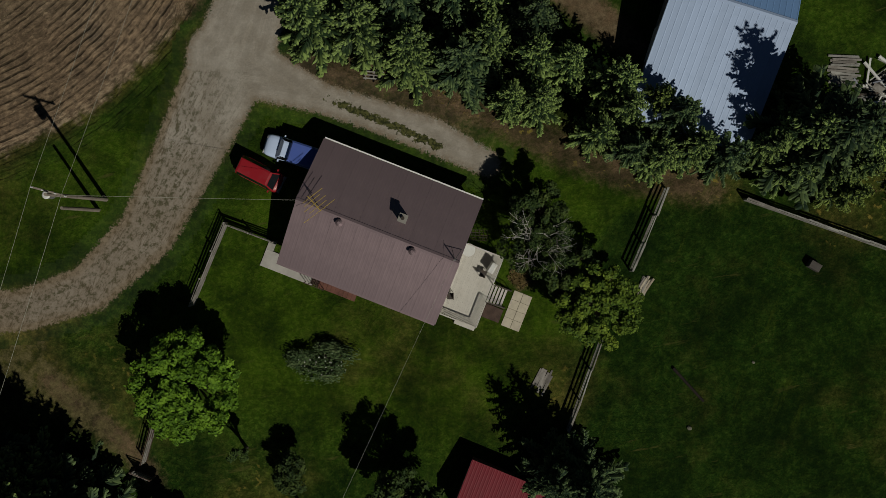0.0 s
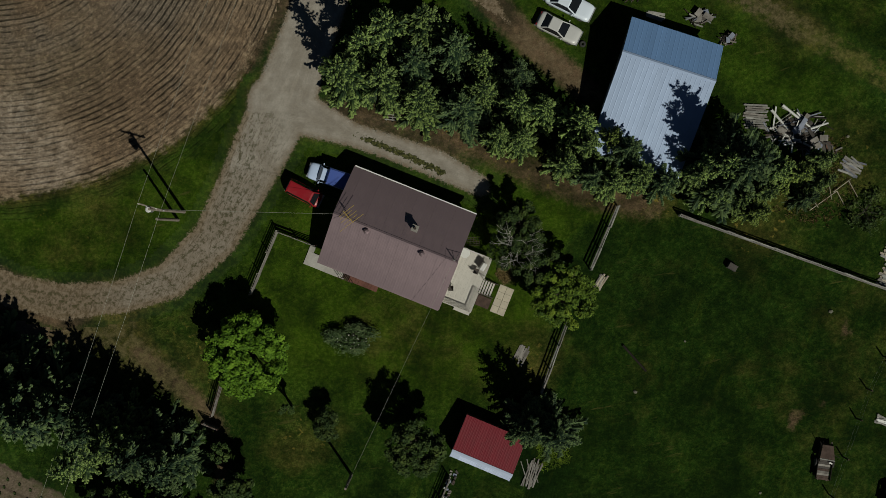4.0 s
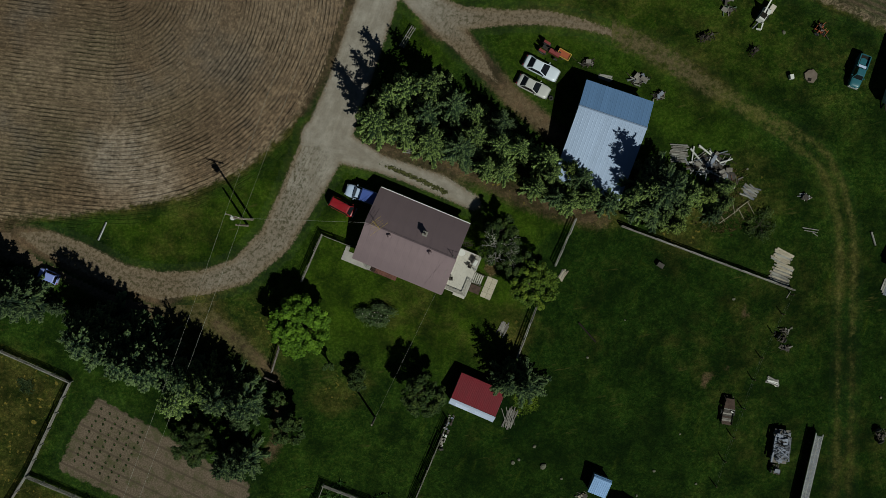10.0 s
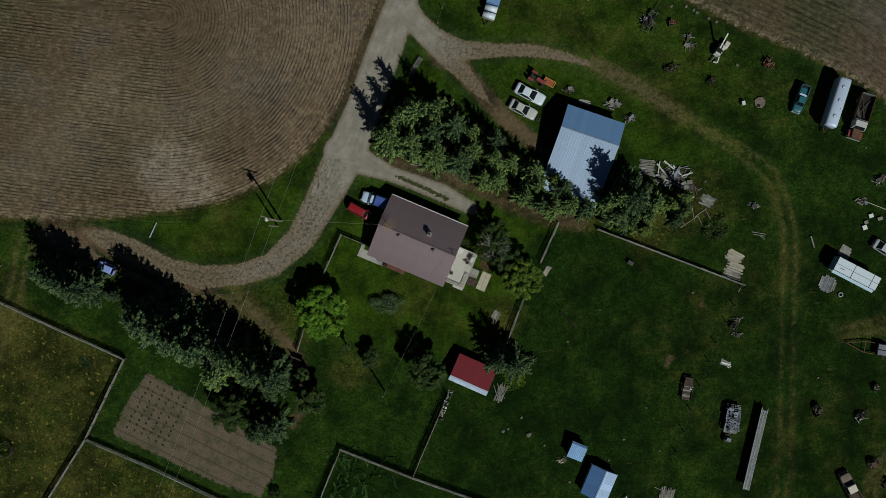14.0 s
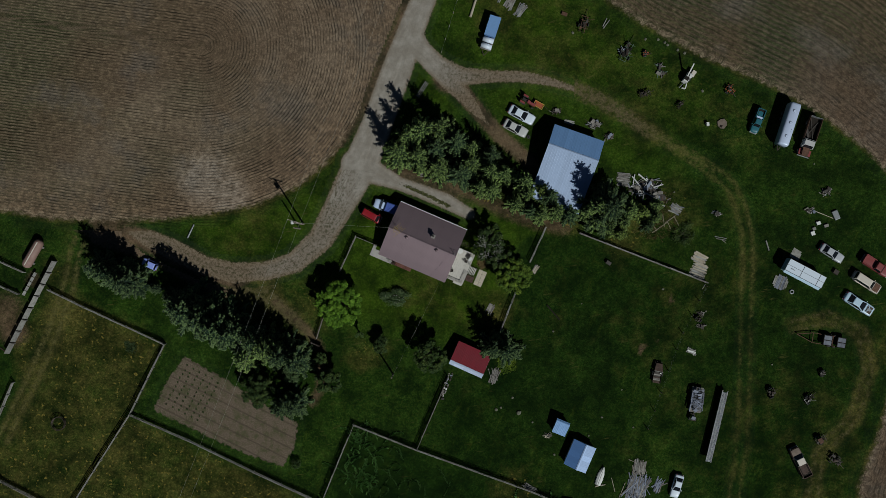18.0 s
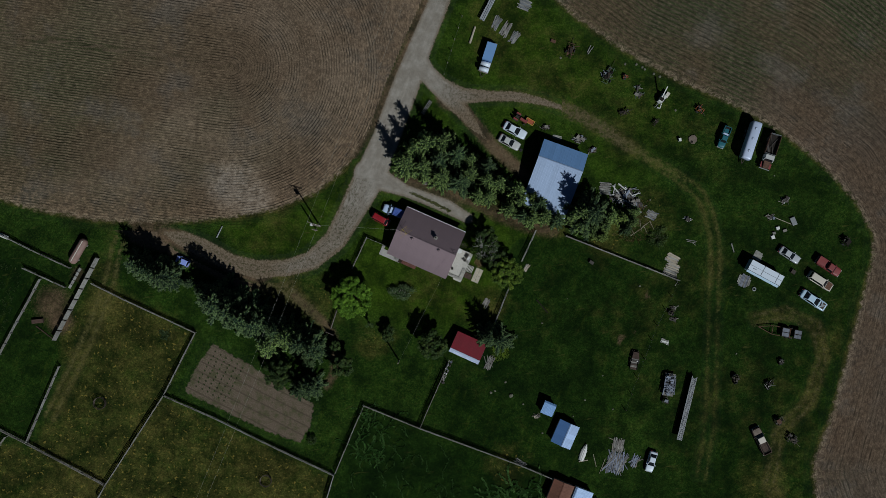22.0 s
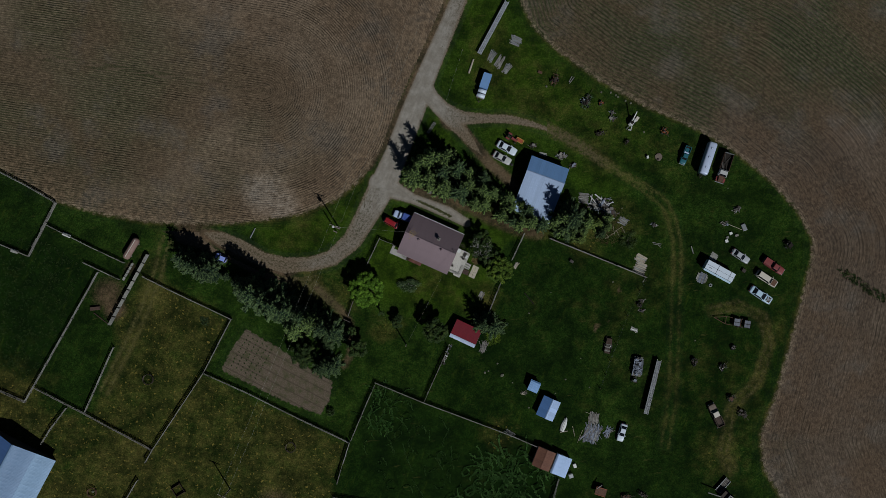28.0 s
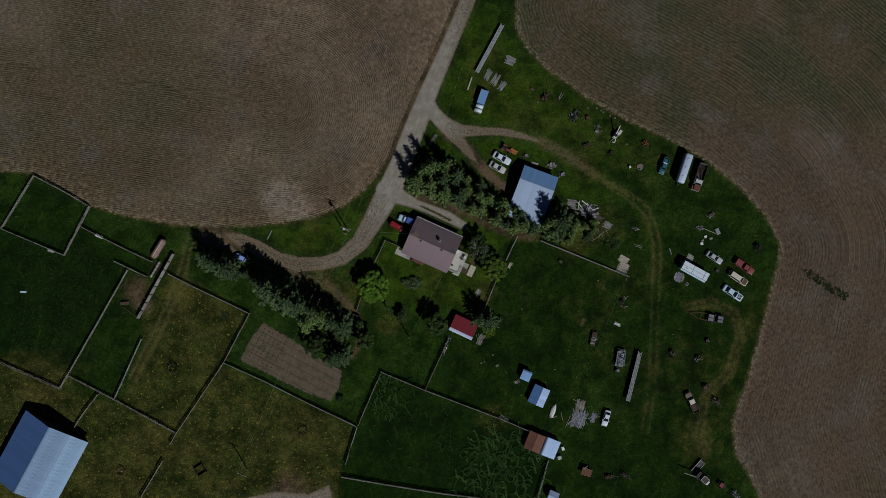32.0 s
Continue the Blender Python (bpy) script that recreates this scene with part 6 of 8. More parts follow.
vehicle("car", "small glossy red van parked beside the house", -14.64, 4.17, -27, 3.5, 1.58, CAR_RED, "van")
vehicle("car", "long white sedan parked by the garage", 10.9, 22.55, -26, 4.75, 1.85, CAR_WHITE, "sedan")
vehicle("car", "silver-grey sedan parked by the garage", 9.9, 20.2, -26, 4.35, 1.75, CAR_GREY, "sedan")
_truck = vehicle("pickup_truck", "old teal pickup standing in yard grass", 51.85, 22.75, -109, 4.3, 1.5, CAR_TEAL, "pickup", category="pickup truck")
part("toolbox", M().box(-0.72, -0.42, -0.52, 0.5, 1.06, 1.32), CAR_COLDWHITE, _truck, "white toolbox behind the cab")
vehicle("car", "pale scrap sedan with dark windows", 65.5, 0.25, -31, 4.4, 1.65, CAR_SILVER, "sedan")
vehicle("pickup_truck", "faded maroon pickup with rusty hood", 73.2, -1.7, -31, 5.1, 1.8, CAR_MAROON, "pickup", bed_mat=CAR_MAROON, category="pickup truck")
vehicle("car", "cream-roofed wagon with faded red hood", 71.7, -4.6, -31, 5.2, 1.8, CAR_CREAM, "wagon", hood=RUST)
_car = vehicle("car", "long pale blue scrap sedan with its bonnet off", 70.5, -8.4, -31, 5.5, 1.9, CAR_PALEBLUE, "sedan")
_bay = part("engine_bay", M().box(1.35, 2.45, -0.62, 0.62, 0.86, 0.93), IRON, _car, "open dark engine bay")
part("engine", M().box(1.55, 2.2, -0.2, 0.22, 0.93, 1.05).tube((1.7, 0.0, 1.05), (1.7, 0.0, 1.12), 0.2, n=12), STEEL, _bay)
part("brace", M().beam((1.4, -0.6, 0.97), (2.4, 0.3, 0.97), 0.10, 0.05).beam((1.5, 0.6, 0.97), (2.0, 0.1, 0.97), 0.12, 0.05), CAR_PALEBLUE, _bay)
vehicle("pickup_truck", "two-tone cream and dark red pickup", 61.25, -36.23, 118, 5.5, 1.9, WOOD_DARK, "pickup", roof=CAR_CREAM, hood=MUDSTONE, category="pickup truck")
vehicle("car", "small white sedan alone in the grass", 40.0, -41.1, -104, 4.0, 1.6, CAR_WHITE, "sedan")
vehicle("car", "blue car parked in the spruce shade", -53.0, -5.6, 158, 2.7, 1.5, CAR_BRIGHTENED, "hatch")


def tank_trailer():
    t = thing("tank_trailer", "long rounded white tank trailer with roof hatches", "trailer", 56.7, 22.1, 74)
    rings = []
    for f, k in ((0, 0.86), (0.015, 0.95), (0.05, 1.0), (0.95, 1.0), (0.985, 0.95), (1.0, 0.86)):
        w, zt, x = 0.98 * k, 1.95 + 1.08 * k, -3.75 + 7.5 * f
        rings.append([(x, -w, 0.9), (x, -w, zt - 0.45), (x, -w * 0.88, zt - 0.12), (x, -w * 0.6, zt), (x, w * 0.6, zt), (x, w * 0.88, zt - 0.12), (x, w, zt - 0.45), (x, w, 0.9)])
    part("tank", M().loft(rings), COLD_WHITE, t, smooth=True)
    for x in (-2.2, 0.2, 2.3):
        hch = part("hatch", M().tube((x, 0, 3.0), (x, 0, 3.14), 0.24, 0.25, 12), STEEL, t)
        part("hatch_lid", M().tube((x, 0, 3.14), (x, 0, 3.17), 0.22, 0.18, 12), COLD_WHITE, hch)
    part("ladder", M().beam((-1.3, -1.25, 1.2), (-1.3, -0.5, 3.1), 0.06).beam((-0.9, -1.25, 1.2), (-0.9, -0.5, 3.1), 0.06).beam((-1.3, -0.9, 2.2), (-0.9, -0.9, 2.2), 0.05), IRON, t)
    part("chassis", M().box(-3.4, 3.4, -0.5, 0.5, 0.62, 0.86), IRON, t)
    part("drawbar", M().beam((-3.4, -0.4, 0.7), (-4.6, 0, 0.7), 0.12).beam((-3.4, 0.4, 0.7), (-4.6, 0, 0.7), 0.12), IRON, t)
    for x in (0.9, 1.9):
        for y in (-1.05, 1.05):
            wheel(t, x, y, 0.42, 0.26)


tank_trailer()


def dump_truck():
    t = thing("dump_truck", "rusty old dump truck with grey box and faded red hood", "truck", 60.8, 20.2, -106)
    part("chassis", M().box(-3.4, 3.3, -0.45, 0.45, 0.6, 0.85), IRON, t)
    b = part("box_floor", M().box(-3.5, 0.6, -1.1, 1.1, 1.0, 1.1), NEAR_BLACK, t)
    part("load", M().beam((-3.2, -0.8, 1.2), (0.2, 0.5, 1.3), 0.1, 0.06).beam((-3.0, 0.7, 1.2), (-0.6, -0.4, 1.35), 0.12, 0.06).beam((-1.2, -0.9, 1.2), (0.3, -0.2, 1.3), 0.4, 0.04), WALL_DARK, t, "loose dark boards")
    for y in (-1.1, 1.04):
        part("box_side", M().box(-3.5, 0.6, y, y + 0.06, 1.1, 1.85), RUST, t)
    for x in (-3.5, 0.54):
        part("box_end", M().box(x, x + 0.06, -1.04, 1.04, 1.1, 1.95), STEEL, t)
    cab = part("cab", M().loft([[(0.75, -1.0, 0.9), (2.0, -1.0, 0.9), (2.0, 1.0, 0.9), (0.75, 1.0, 0.9)], [(0.75, -1.0, 1.6), (2.0, -1.0, 1.6), (2.0, 1.0, 1.6), (0.75, 1.0, 1.6)], [(0.82, -0.85, 2.3), (1.65, -0.85, 2.3), (1.65, 0.85, 2.3), (0.82, 0.85, 2.3)]]), CAR_GREY, t)
    part("windscreen", M().loft([[(2.01, -0.85, 1.62), (2.01, 0.85, 1.62), (1.70, 0.75, 2.24), (1.70, -0.75, 2.24)], [(2.03, -0.85, 1.62), (2.03, 0.85, 1.62), (1.72, 0.75, 2.24), (1.72, -0.75, 2.24)]]), GLASS, cab)
    part("hood", M().loft([[(2.02, -0.72, 0.95), (2.02, 0.72, 0.95), (2.02, 0.66, 1.62), (2.02, -0.66, 1.62)], [(3.4, -0.6, 0.9), (3.4, 0.6, 0.9), (3.4, 0.52, 1.5), (3.4, -0.52, 1.5)]]), RUST, t)
    for y in (-0.85, 0.85):
        part("fender", M().box(2.3, 3.3, y - 0.2, y + 0.2, 0.95, 1.15), CAR_MAROON, t)
    part("bumper", M().box(3.42, 3.55, -1.05, 1.05, 0.6, 0.85), STEEL, t)
    for x in (-2.4, 2.7):
        for y in (-0.92, 0.92):
            wheel(t, x, y, 0.48, 0.28)


dump_truck()


def bus_camper():
    t = thing("camper_bus", "white-roofed camper with dark roof seams and pale blue side", "camper", 60.4, -3.4, -26)
    part("body", M().loft([[(-3.5, -1.1, 0.5), (3.5, -1.1, 0.5), (3.5, 1.1, 0.5), (-3.5, 1.1, 0.5)], [(-3.5, -1.1, 2.4), (3.5, -1.1, 2.4), (3.5, 1.1, 2.4), (-3.5, 1.1, 2.4)]]), CAR_PALEBLUE, t)
    part("roof_seams", M().box(-3.5, 3.5, -1.1, 1.1, 2.404, 2.5), IRON, t)
    for x0, x1 in ((-3.46, -0.75), (-0.65, 2.35), (2.45, 3.46)):
        for y in (-0.53, 0.53):
            part("roof_panel", M().box(x0, x1, y - 0.5, y + 0.5, 2.5, 2.56), CAR_WHITE, t)
    part("awning", M().loft([[(-3.4, -1.1, 2.3), (3.4, -1.1, 2.3), (3.4, -1.5, 2.0), (-3.4, -1.5, 2.0)], [(-3.4, -1.1, 2.33), (3.4, -1.1, 2.33), (3.4, -1.5, 2.03), (-3.4, -1.5, 2.03)]]), CAR_PALEBLUE, t)
    part("roof_vent", M().box(-2.6, -1.9, -0.5, -0.4, 2.56, 2.66), STEEL, t)
    for x in (-2.4, -1.0, 0.4, 1.8):
        w = part("window", M().box(x - 0.55, x + 0.55, 1.10, 1.13, 1.35, 2.0), STEEL, t)
        part("pane", M().box(x - 0.48, x + 0.48, 1.13, 1.145, 1.42, 1.93), GLASS, w)
    for x in (-2.3, 2.2):
        for y in (-0.95, 0.95):
            wheel(t, x, y, 0.42, 0.25)


bus_camper()


def tank_wagon():
    t = thing("farm_trailer", "trailer with blue-grey box and two white drums", "trailer", 5.1, 36.7, 74)
    part("deck", M().box(-3.2, 3.0, -0.95, 0.95, 0.6, 0.72), WOOD_GREY, t)
    part("box", M().box(-0.9, 2.6, -0.98, 0.98, 0.73, 1.9), BLUE_SHADE_METAL, t, "blue-grey covered box")
    for x in (-1.55, -2.65):
        m = M().tube((x, -0.95, 1.2), (x, 0.95, 1.2), 0.46, 0.46, 18)
        part("drum", m, CAR_WHITE, t, "white cylindrical drum", True)
    part("drawbar", M().beam((-3.2, -0.6, 0.6), (-4.2, 0, 0.55), 0.1).beam((-3.2, 0.6, 0.6), (-4.2, 0, 0.55), 0.1), IRON, t)
    for y in (-0.9, 0.9):
        for x in (-0.2, 0.9):
            wheel(t, x, y, 0.36, 0.2)


tank_wagon()


def chassis_trailer():
    t = thing("boat_trailer", "bare A-frame trailer carrying two pale boxes", "trailer", 65.3, -14.9, -8)
    for y in (-0.85, 0.85):
        part("side_beam", M().beam((-2.6, y, 0.55), (2.9, y, 0.55), 0.1), RUST, t)
        part("hitch_arm", M().beam((-2.6, y, 0.55), (-5.4, 0.15, 0.5), 0.1), RUST, t)
    for x in (-2.6, -0.9, 0.9, 2.8):
        part("cross_beam", M().beam((x, -0.85, 0.55), (x, 0.85, 0.55), 0.1), RUST, t)
    for x0, x1 in ((-0.9, 0.6), (1.5, 3.0)):
        box = part("box", M().box(x0, x1, -0.9, 0.9, 0.62, 1.1), NEAR_BLACK, t, "dark-framed box with pale lids")
        for y in (-0.45, 0.42):
            part("lid", M().box(x0 + 0.1, x1 - 0.1, y - 0.36, y + 0.36, 1.1, 1.14), GREYBOARD, box)
    for x in (0.3, 1.2):
        for y in (-1.0, 1.0):
            wheel(t, x, y, 0.34, 0.2)


chassis_trailer()


def boat():
    t = thing("rowing_boat", "small white overturned boat beside a shed", "boat", 26.8, -39.9, 72)
    rings = []
    for f, k in ((0, 0.80), (0.3, 1.0), (0.6, 0.92), (0.85, 0.5), (1.0, 0.04)):
        w = 0.62 * k
        rings.append([(-1.7 + 3.4 * f, -w, 0.0), (-1.7 + 3.4 * f, -w * 0.9, 0.28), (-1.7 + 3.4 * f, -w * 0.35, 0.48), (-1.7 + 3.4 * f, w * 0.35, 0.48), (-1.7 + 3.4 * f, w * 0.9, 0.28), (-1.7 + 3.4 * f, w, 0.0)])
    part("hull", M().loft(rings), PLASTIC_W, t, smooth=False)
    part("keel", M().beam((-1.7, 0, 0.5), (1.4, 0, 0.46), 0.05), WOOD_GREY, t)


boat()


def old_tank():
    t = thing("fuel_tank", "rust-brown cylindrical tank lying by the paddock", "tank", -73.3, -4.4, 62)
    rings = []
    for f, k in ((0, 0.35), (0.03, 0.75), (0.1, 1.0), (0.9, 1.0), (0.97, 0.75), (1.0, 0.35)):
        rings.append([(-2.7 + 5.4 * f, 0.85 * k * math.cos(2 * math.pi * i / 16), 1.05 + 0.85 * k * math.sin(2 * math.pi * i / 16)) for i in range(16)])
    part("shell", M().loft(rings), TANK_PINK, t, smooth=True)
    for x in (-1.6, 1.6):
        part("saddle", M().box(x - 0.15, x + 0.15, -0.8, 0.8, 0, 0.45), WOOD_GREY, t)
    part("seam", M().box(-2.3, 2.3, -0.08, 0.08, 1.88, 1.92), CAR_CREAM, t)


old_tank()


# ---- timber, scrap and machinery ----
def board_pile(label, x, y, rz, boards, length, span, width=0.16, mess=6.0, layers=2, mats=(), name="board_pile", group="", jut=0.25, base=0.0):
    """Boards side by side in rough layers, each turned and slid a little."""
    t = thing(name, label, "board pile", x, y, rz, group=group)
    rnd = random.Random(int(abs(x) * 7 + abs(y) * 13))
    mats = mats or (WOOD_GREY,)
    for i in range(boards):
        k = i % layers
        n = max(1, boards // layers)
        q = -span / 2 + span * ((i // layers) + 0.5) / n
        ln = length * rnd.uniform(0.75, 1.05)
        m = pose(rnd.uniform(-jut, jut), q, base + 0.04 + 0.065 * k + rnd.uniform(0, 0.02), 0, rnd.uniform(-1.2, 1.2), rnd.gauss(0, mess * 1.5))
        part("board", M().box(-ln / 2, ln / 2, -width / 2 * rnd.uniform(0.6, 1.2), width / 2, -0.02, 0.025, m), rnd.choice(mats), t)
    return t


def heap(label, x, y, r, n, length, mats, name="scrap_heap", sheets=3, z=0.5, category="scrap heap"):
    """A loose heap: sticks and sheets thrown across one another."""
    t = thing(name, label, category, x, y)
    rnd = random.Random(int(abs(x) * 11 + abs(y) * 5))
    for i in range(int(n * 1.1)):
        a, q = rnd.uniform(0, 6.28), r * 0.9 * math.sqrt(rnd.random())
        p = Vector((q * math.cos(a) * 1.25, q * math.sin(a) * 0.7, 0.06 + rnd.uniform(0, z) * (1 - q / r * 0.7)))
        b = rnd.choice((-0.45, -0.45, 1.1, 0.2)) + rnd.gauss(0, 0.7)
        d = Vector((math.cos(b), math.sin(b), rnd.uniform(-0.12, 0.12))) * length * rnd.uniform(0.22, 0.55)
        e0, e1 = p - d, p + d
        e0.z, e1.z = max(e0.z, 0.05), max(e1.z, 0.05)
        part("stick", M().beam(e0, e1, rnd.uniform(0.05, 0.15), 0.05), rnd.choice(mats + (WOOD_GREY, IRON)), t)
    for i in range(sheets):
        a, q = rnd.uniform(0, 6.28), r * 0.7 * rnd.random()
        w, l = rnd.uniform(0.3, 0.6), rnd.uniform(0.5, 1.0) * (1 + 0.25 * (r > 1.5))
        part("sheet", M().box(-l / 2, l / 2, -w / 2, w / 2, 0, 0.03, pose(q * math.cos(a) * 1.2, q * math.sin(a) * 0.7, 0.3 + rnd.uniform(0, z * 0.6), rnd.uniform(-10, 10), rnd.uniform(-10, 10), rnd.uniform(0, 360))), rnd.choice((WALL_DARK, CANVAS, WOOD_GREY)), t)
    # a low core that the heap lies on
    part("debris", M().loft([[(r * k * math.cos(i * 0.785) * 1.1, r * k * math.sin(i * 0.785) * 0.6, zz) for i in range(8)] for k, zz in ((0.75, 0.0), (0.5, z * 0.4), (0.15, z * 0.6))]), WALL_DARK, t)
    return t


def implement(label, x, y, rz, L, Wd, mat, wheels=2, tines=6, name="farm_implement", z=0.55, wr=0.35, extra=None):
    """An old farm implement: uneven frame, single tongue, bars with tines, odd struts and plates, wheels."""
    t = thing(name, label, "farm machinery", x, y, rz)
    rnd = random.Random(int(abs(x) * 3 + abs(y) * 19))
    for s in (-1, 1):
        part("frame_beam", M().beam((-L / 2 * rnd.uniform(0.8, 1.1), s * Wd * 0.3, z), (L / 2 * rnd.uniform(0.7, 1.1), s * Wd * rnd.uniform(0.2, 0.36), z + rnd.uniform(-0.1, 0.15)), 0.075, 0.08), mat, t)
    part("tongue", M().beam((L * 0.2, 0, z), (L * 0.5 + 0.5 * L, rnd.uniform(-0.2, 0.2), 0.2), 0.06, 0.07), IRON, t)
    bars = 3 + tines // 5
    for i in range(bars):
        q = -L / 2 + L * i / (bars - 1) * 0.95 + rnd.uniform(-0.08, 0.08)
        w0, w1 = Wd * rnd.uniform(0.35, 0.62), Wd * rnd.uniform(0.35, 0.62)
        b = part("cross_bar", M().beam((q, -w0, z + 0.05), (q + rnd.uniform(-0.12, 0.12), w1, z + 0.05), 0.075, 0.08), rnd.choice((mat, mat, NEAR_BLACK)), t)
        k = max(2, tines // bars)
        for j in range(k):
            v = -w0 + (w0 + w1) * (j + 0.5) / k
            part("tine", M().beam((q, v, z), (q - 0.16, v, z * 0.4), 0.045, 0.045).beam((q - 0.16, v, z * 0.4), (q + 0.05, v, 0.0), 0.045, 0.045), IRON, b)
    for i in range(4):
        a = rnd.uniform(0, 6.28)
        p = Vector((rnd.uniform(-L, L) * 0.3, rnd.uniform(-Wd, Wd) * 0.3, z + 0.1))
        part("strut", M().beam(p, p + Vector((math.cos(a), math.sin(a), rnd.uniform(0.2, 0.7))) * rnd.uniform(0.3, 0.5) * L, 0.055), rnd.choice((mat, IRON, NEAR_BLACK)), t)
    for i in range(5):
        l, w = rnd.uniform(0.16, 0.36) * L, rnd.uniform(0.14, 0.34) * Wd
        part("plate", M().box(-l / 2, l / 2, -w / 2, w / 2, 0, 0.04, pose(rnd.uniform(-0.42, 0.38) * L, rnd.uniform(-0.32, 0.32) * Wd, z + 0.06 + 0.05 * i, rnd.uniform(-16, 16), rnd.uniform(-16, 16), rnd.uniform(-35, 35))), rnd.choice((mat, NEAR_BLACK, WALL_DARK)), t)
    part("gearbox", M().tube((-L * 0.15, -Wd * 0.12, z + 0.2), (L * 0.12, Wd * 0.1, z + 0.22), 0.2 * min(L, Wd), 0.17 * min(L, Wd), 9), IRON, t)
    for k in range(wheels):
        wheel(t, L * rnd.uniform(-0.4, 0.1), (Wd / 2 + 0.1) * (-1 if k % 2 else 1), wr, 0.16)
    if extra:
        part("hopper", M().loft([[(-L * 0.25, -Wd * 0.2, z + 0.05), (L * 0.2, -Wd * 0.2, z + 0.05), (L * 0.2, Wd * 0.2, z + 0.05), (-L * 0.25, Wd * 0.2, z + 0.05)], [(-L * 0.35, -Wd * 0.4, z + 0.5), (L * 0.1, -Wd * 0.4, z + 0.6), (L * 0.1, Wd * 0.3, z + 0.6), (-L * 0.35, Wd * 0.4, z + 0.5)]]), extra, t)
    return t


def tyre_thing(label, x, y, r=0.35, mat=None):
    t = thing("tyre", label, "tyre", x, y)
    part("tread", M().ring((0, 0, 0.12), r - 0.11, 0.12, n=18), mat or RUBBER, t, smooth=True)


def block(label, x, y, rz, a, b, h, mat, name="block", cat="block"):
    m = M()
    m.loft([[(-a / 2, -b / 2, 0), (a / 2, -b / 2, 0), (a / 2, b / 2, 0), (-a / 2, b / 2, 0)], [(-a / 2, -b / 2, h * 0.9), (a / 2, -b / 2, h * 0.9), (a / 2, b / 2, h * 0.9), (-a / 2, b / 2, h * 0.9)],
            [(-a * 0.46, -b * 0.46, h), (a * 0.46, -b * 0.46, h), (a * 0.46, b * 0.46, h), (-a * 0.46, b * 0.46, h)]])
    ob = new(name, m.mesh(name, mat))
    ob.matrix_basis = pose(x, y, 0, 0, 0, rz)
    return tagged(ob, label, cat)


def rock(x, y, r, label="pale grey field stone in the grass"):
    rnd = random.Random(int(abs(x) * 31 + abs(y) * 17))
    r *= 0.6
    m = M()
    rings = []
    for k, z in ((0.75, 0.0), (1.0, 0.2), (0.9, 0.5), (0.45, 0.72)):
        rings.append([(r * k * math.cos(i * 0.785) * rnd.uniform(0.8, 1.2), r * k * math.sin(i * 0.785) * rnd.uniform(0.6, 1.1), r * z) for i in range(8)])
    m.loft(rings)
    ob = new("stone", m.mesh("stone", ROCK))
    ob.matrix_basis = pose(x, y, 0, 0, 0, rnd.uniform(0, 360))
    tagged(ob, label, "stone", "stones in the yard")


def rotten_platform():
    """Short boards nailed to bearers, with broken ends that leave a rough octagon."""
    t = thing("platform", "rotting octagonal grey board platform beside the camper", "platform", 57.0, -5.1, -20)
    rnd = random.Random(8)
    for y in (-0.7, 0.7):
        part("bearer", M().box(-1.1, 1.1, y - 0.06, y + 0.06, 0, 0.1), NEAR_BLACK, t)
    for i in range(10):
        x = -1.12 + 0.25 * i
        a = 0.62 + 0.62 * min(1.0, (1.22 - abs(x)) / 0.62)
        part("board", M().box(x - 0.11, x + 0.11, -a + rnd.uniform(-0.12, 0.15), a + rnd.uniform(-0.2, 0.12), 0.102, 0.13 + rnd.uniform(0, 0.03)), rnd.choice((GREYBOARD, GREYBOARD, FENCEWOOD)), t)


rotten_platform()


def log_thing(label, x, y, rz, L, r, mat):
    t = thing("log", label, "log", x, y, rz)
    part("trunk", M().tube((-L / 2, 0, r), (L / 2, 0, r), r, r * 0.85, 10), mat, t)


# timber round the yard
board_pile("stack of pale and grey sawn boards at the fence end", 42.8, -1.4, -25, 16, 2.4, 1.7, 0.24, 2, 2, (WOOD_PALE, WOOD_PALE, FENCEWOOD))
board_pile("stack of weathered grey boards at the fence end", 42.7, -3.6, -20, 28, 2.7, 2.7, 0.22, 2, 2, (FENCEWOOD, WOOD_PALE, WOOD_GREY), jut=0.2)
board_pile("wide spread of broken grey boards in the yard", 33.2, -41.6, 76, 84, 3.7, 3.2, 0.16, 12, 3, (WOOD_GREY, GREYBOARD, FENCEWOOD, GREYBOARD, CANVAS), jut=0.9)
board_pile("stack of grey boards beside the board heap", 33.5, -38.3, 78, 28, 2.3, 2.1, 0.15, 9, 2, (FENCEWOOD, WOOD_GREY, WOOD_GREY), jut=0.4)
board_pile("small heap of grey boards", 36.9, -41.2, 60, 18, 2.2, 1.3, 0.13, 12, 2, (GREYBOARD, CANVAS, WOOD_GREY), jut=0.5)
board_pile("pile of weathered grey boards by the road", 6.5, 43.6, 60, 14, 2.6, 1.3, 0.16, 5, 2, (FENCEWOOD, STEEL), group="board piles by the road")
board_pile("pile of weathered grey boards by the road", 8.4, 42.4, 62, 16, 3.0, 1.5, 0.16, 6, 2, (FENCEWOOD, WOOD_GREY), group="board piles by the road")
board_pile("pile of pale grey boards by the road", 10.1, 40.8, 58, 14, 2.6, 1.3, 0.16, 5, 2, (FENCEWOOD, STEEL), group="board piles by the road")
board_pile("stack of pale pallets in roadside grass", 11.9, 47.4, -25, 20, 2.4, 2.1, 0.2, 3, 2, (FENCEWOOD, STEEL), name="pallet_stack", jut=0.3)
board_pile("two sheets of pale board in the grass", 59.5, -0.2, -26, 4, 1.9, 1.5, 0.7, 2, 1, (FENCEWOOD,), jut=0.1)
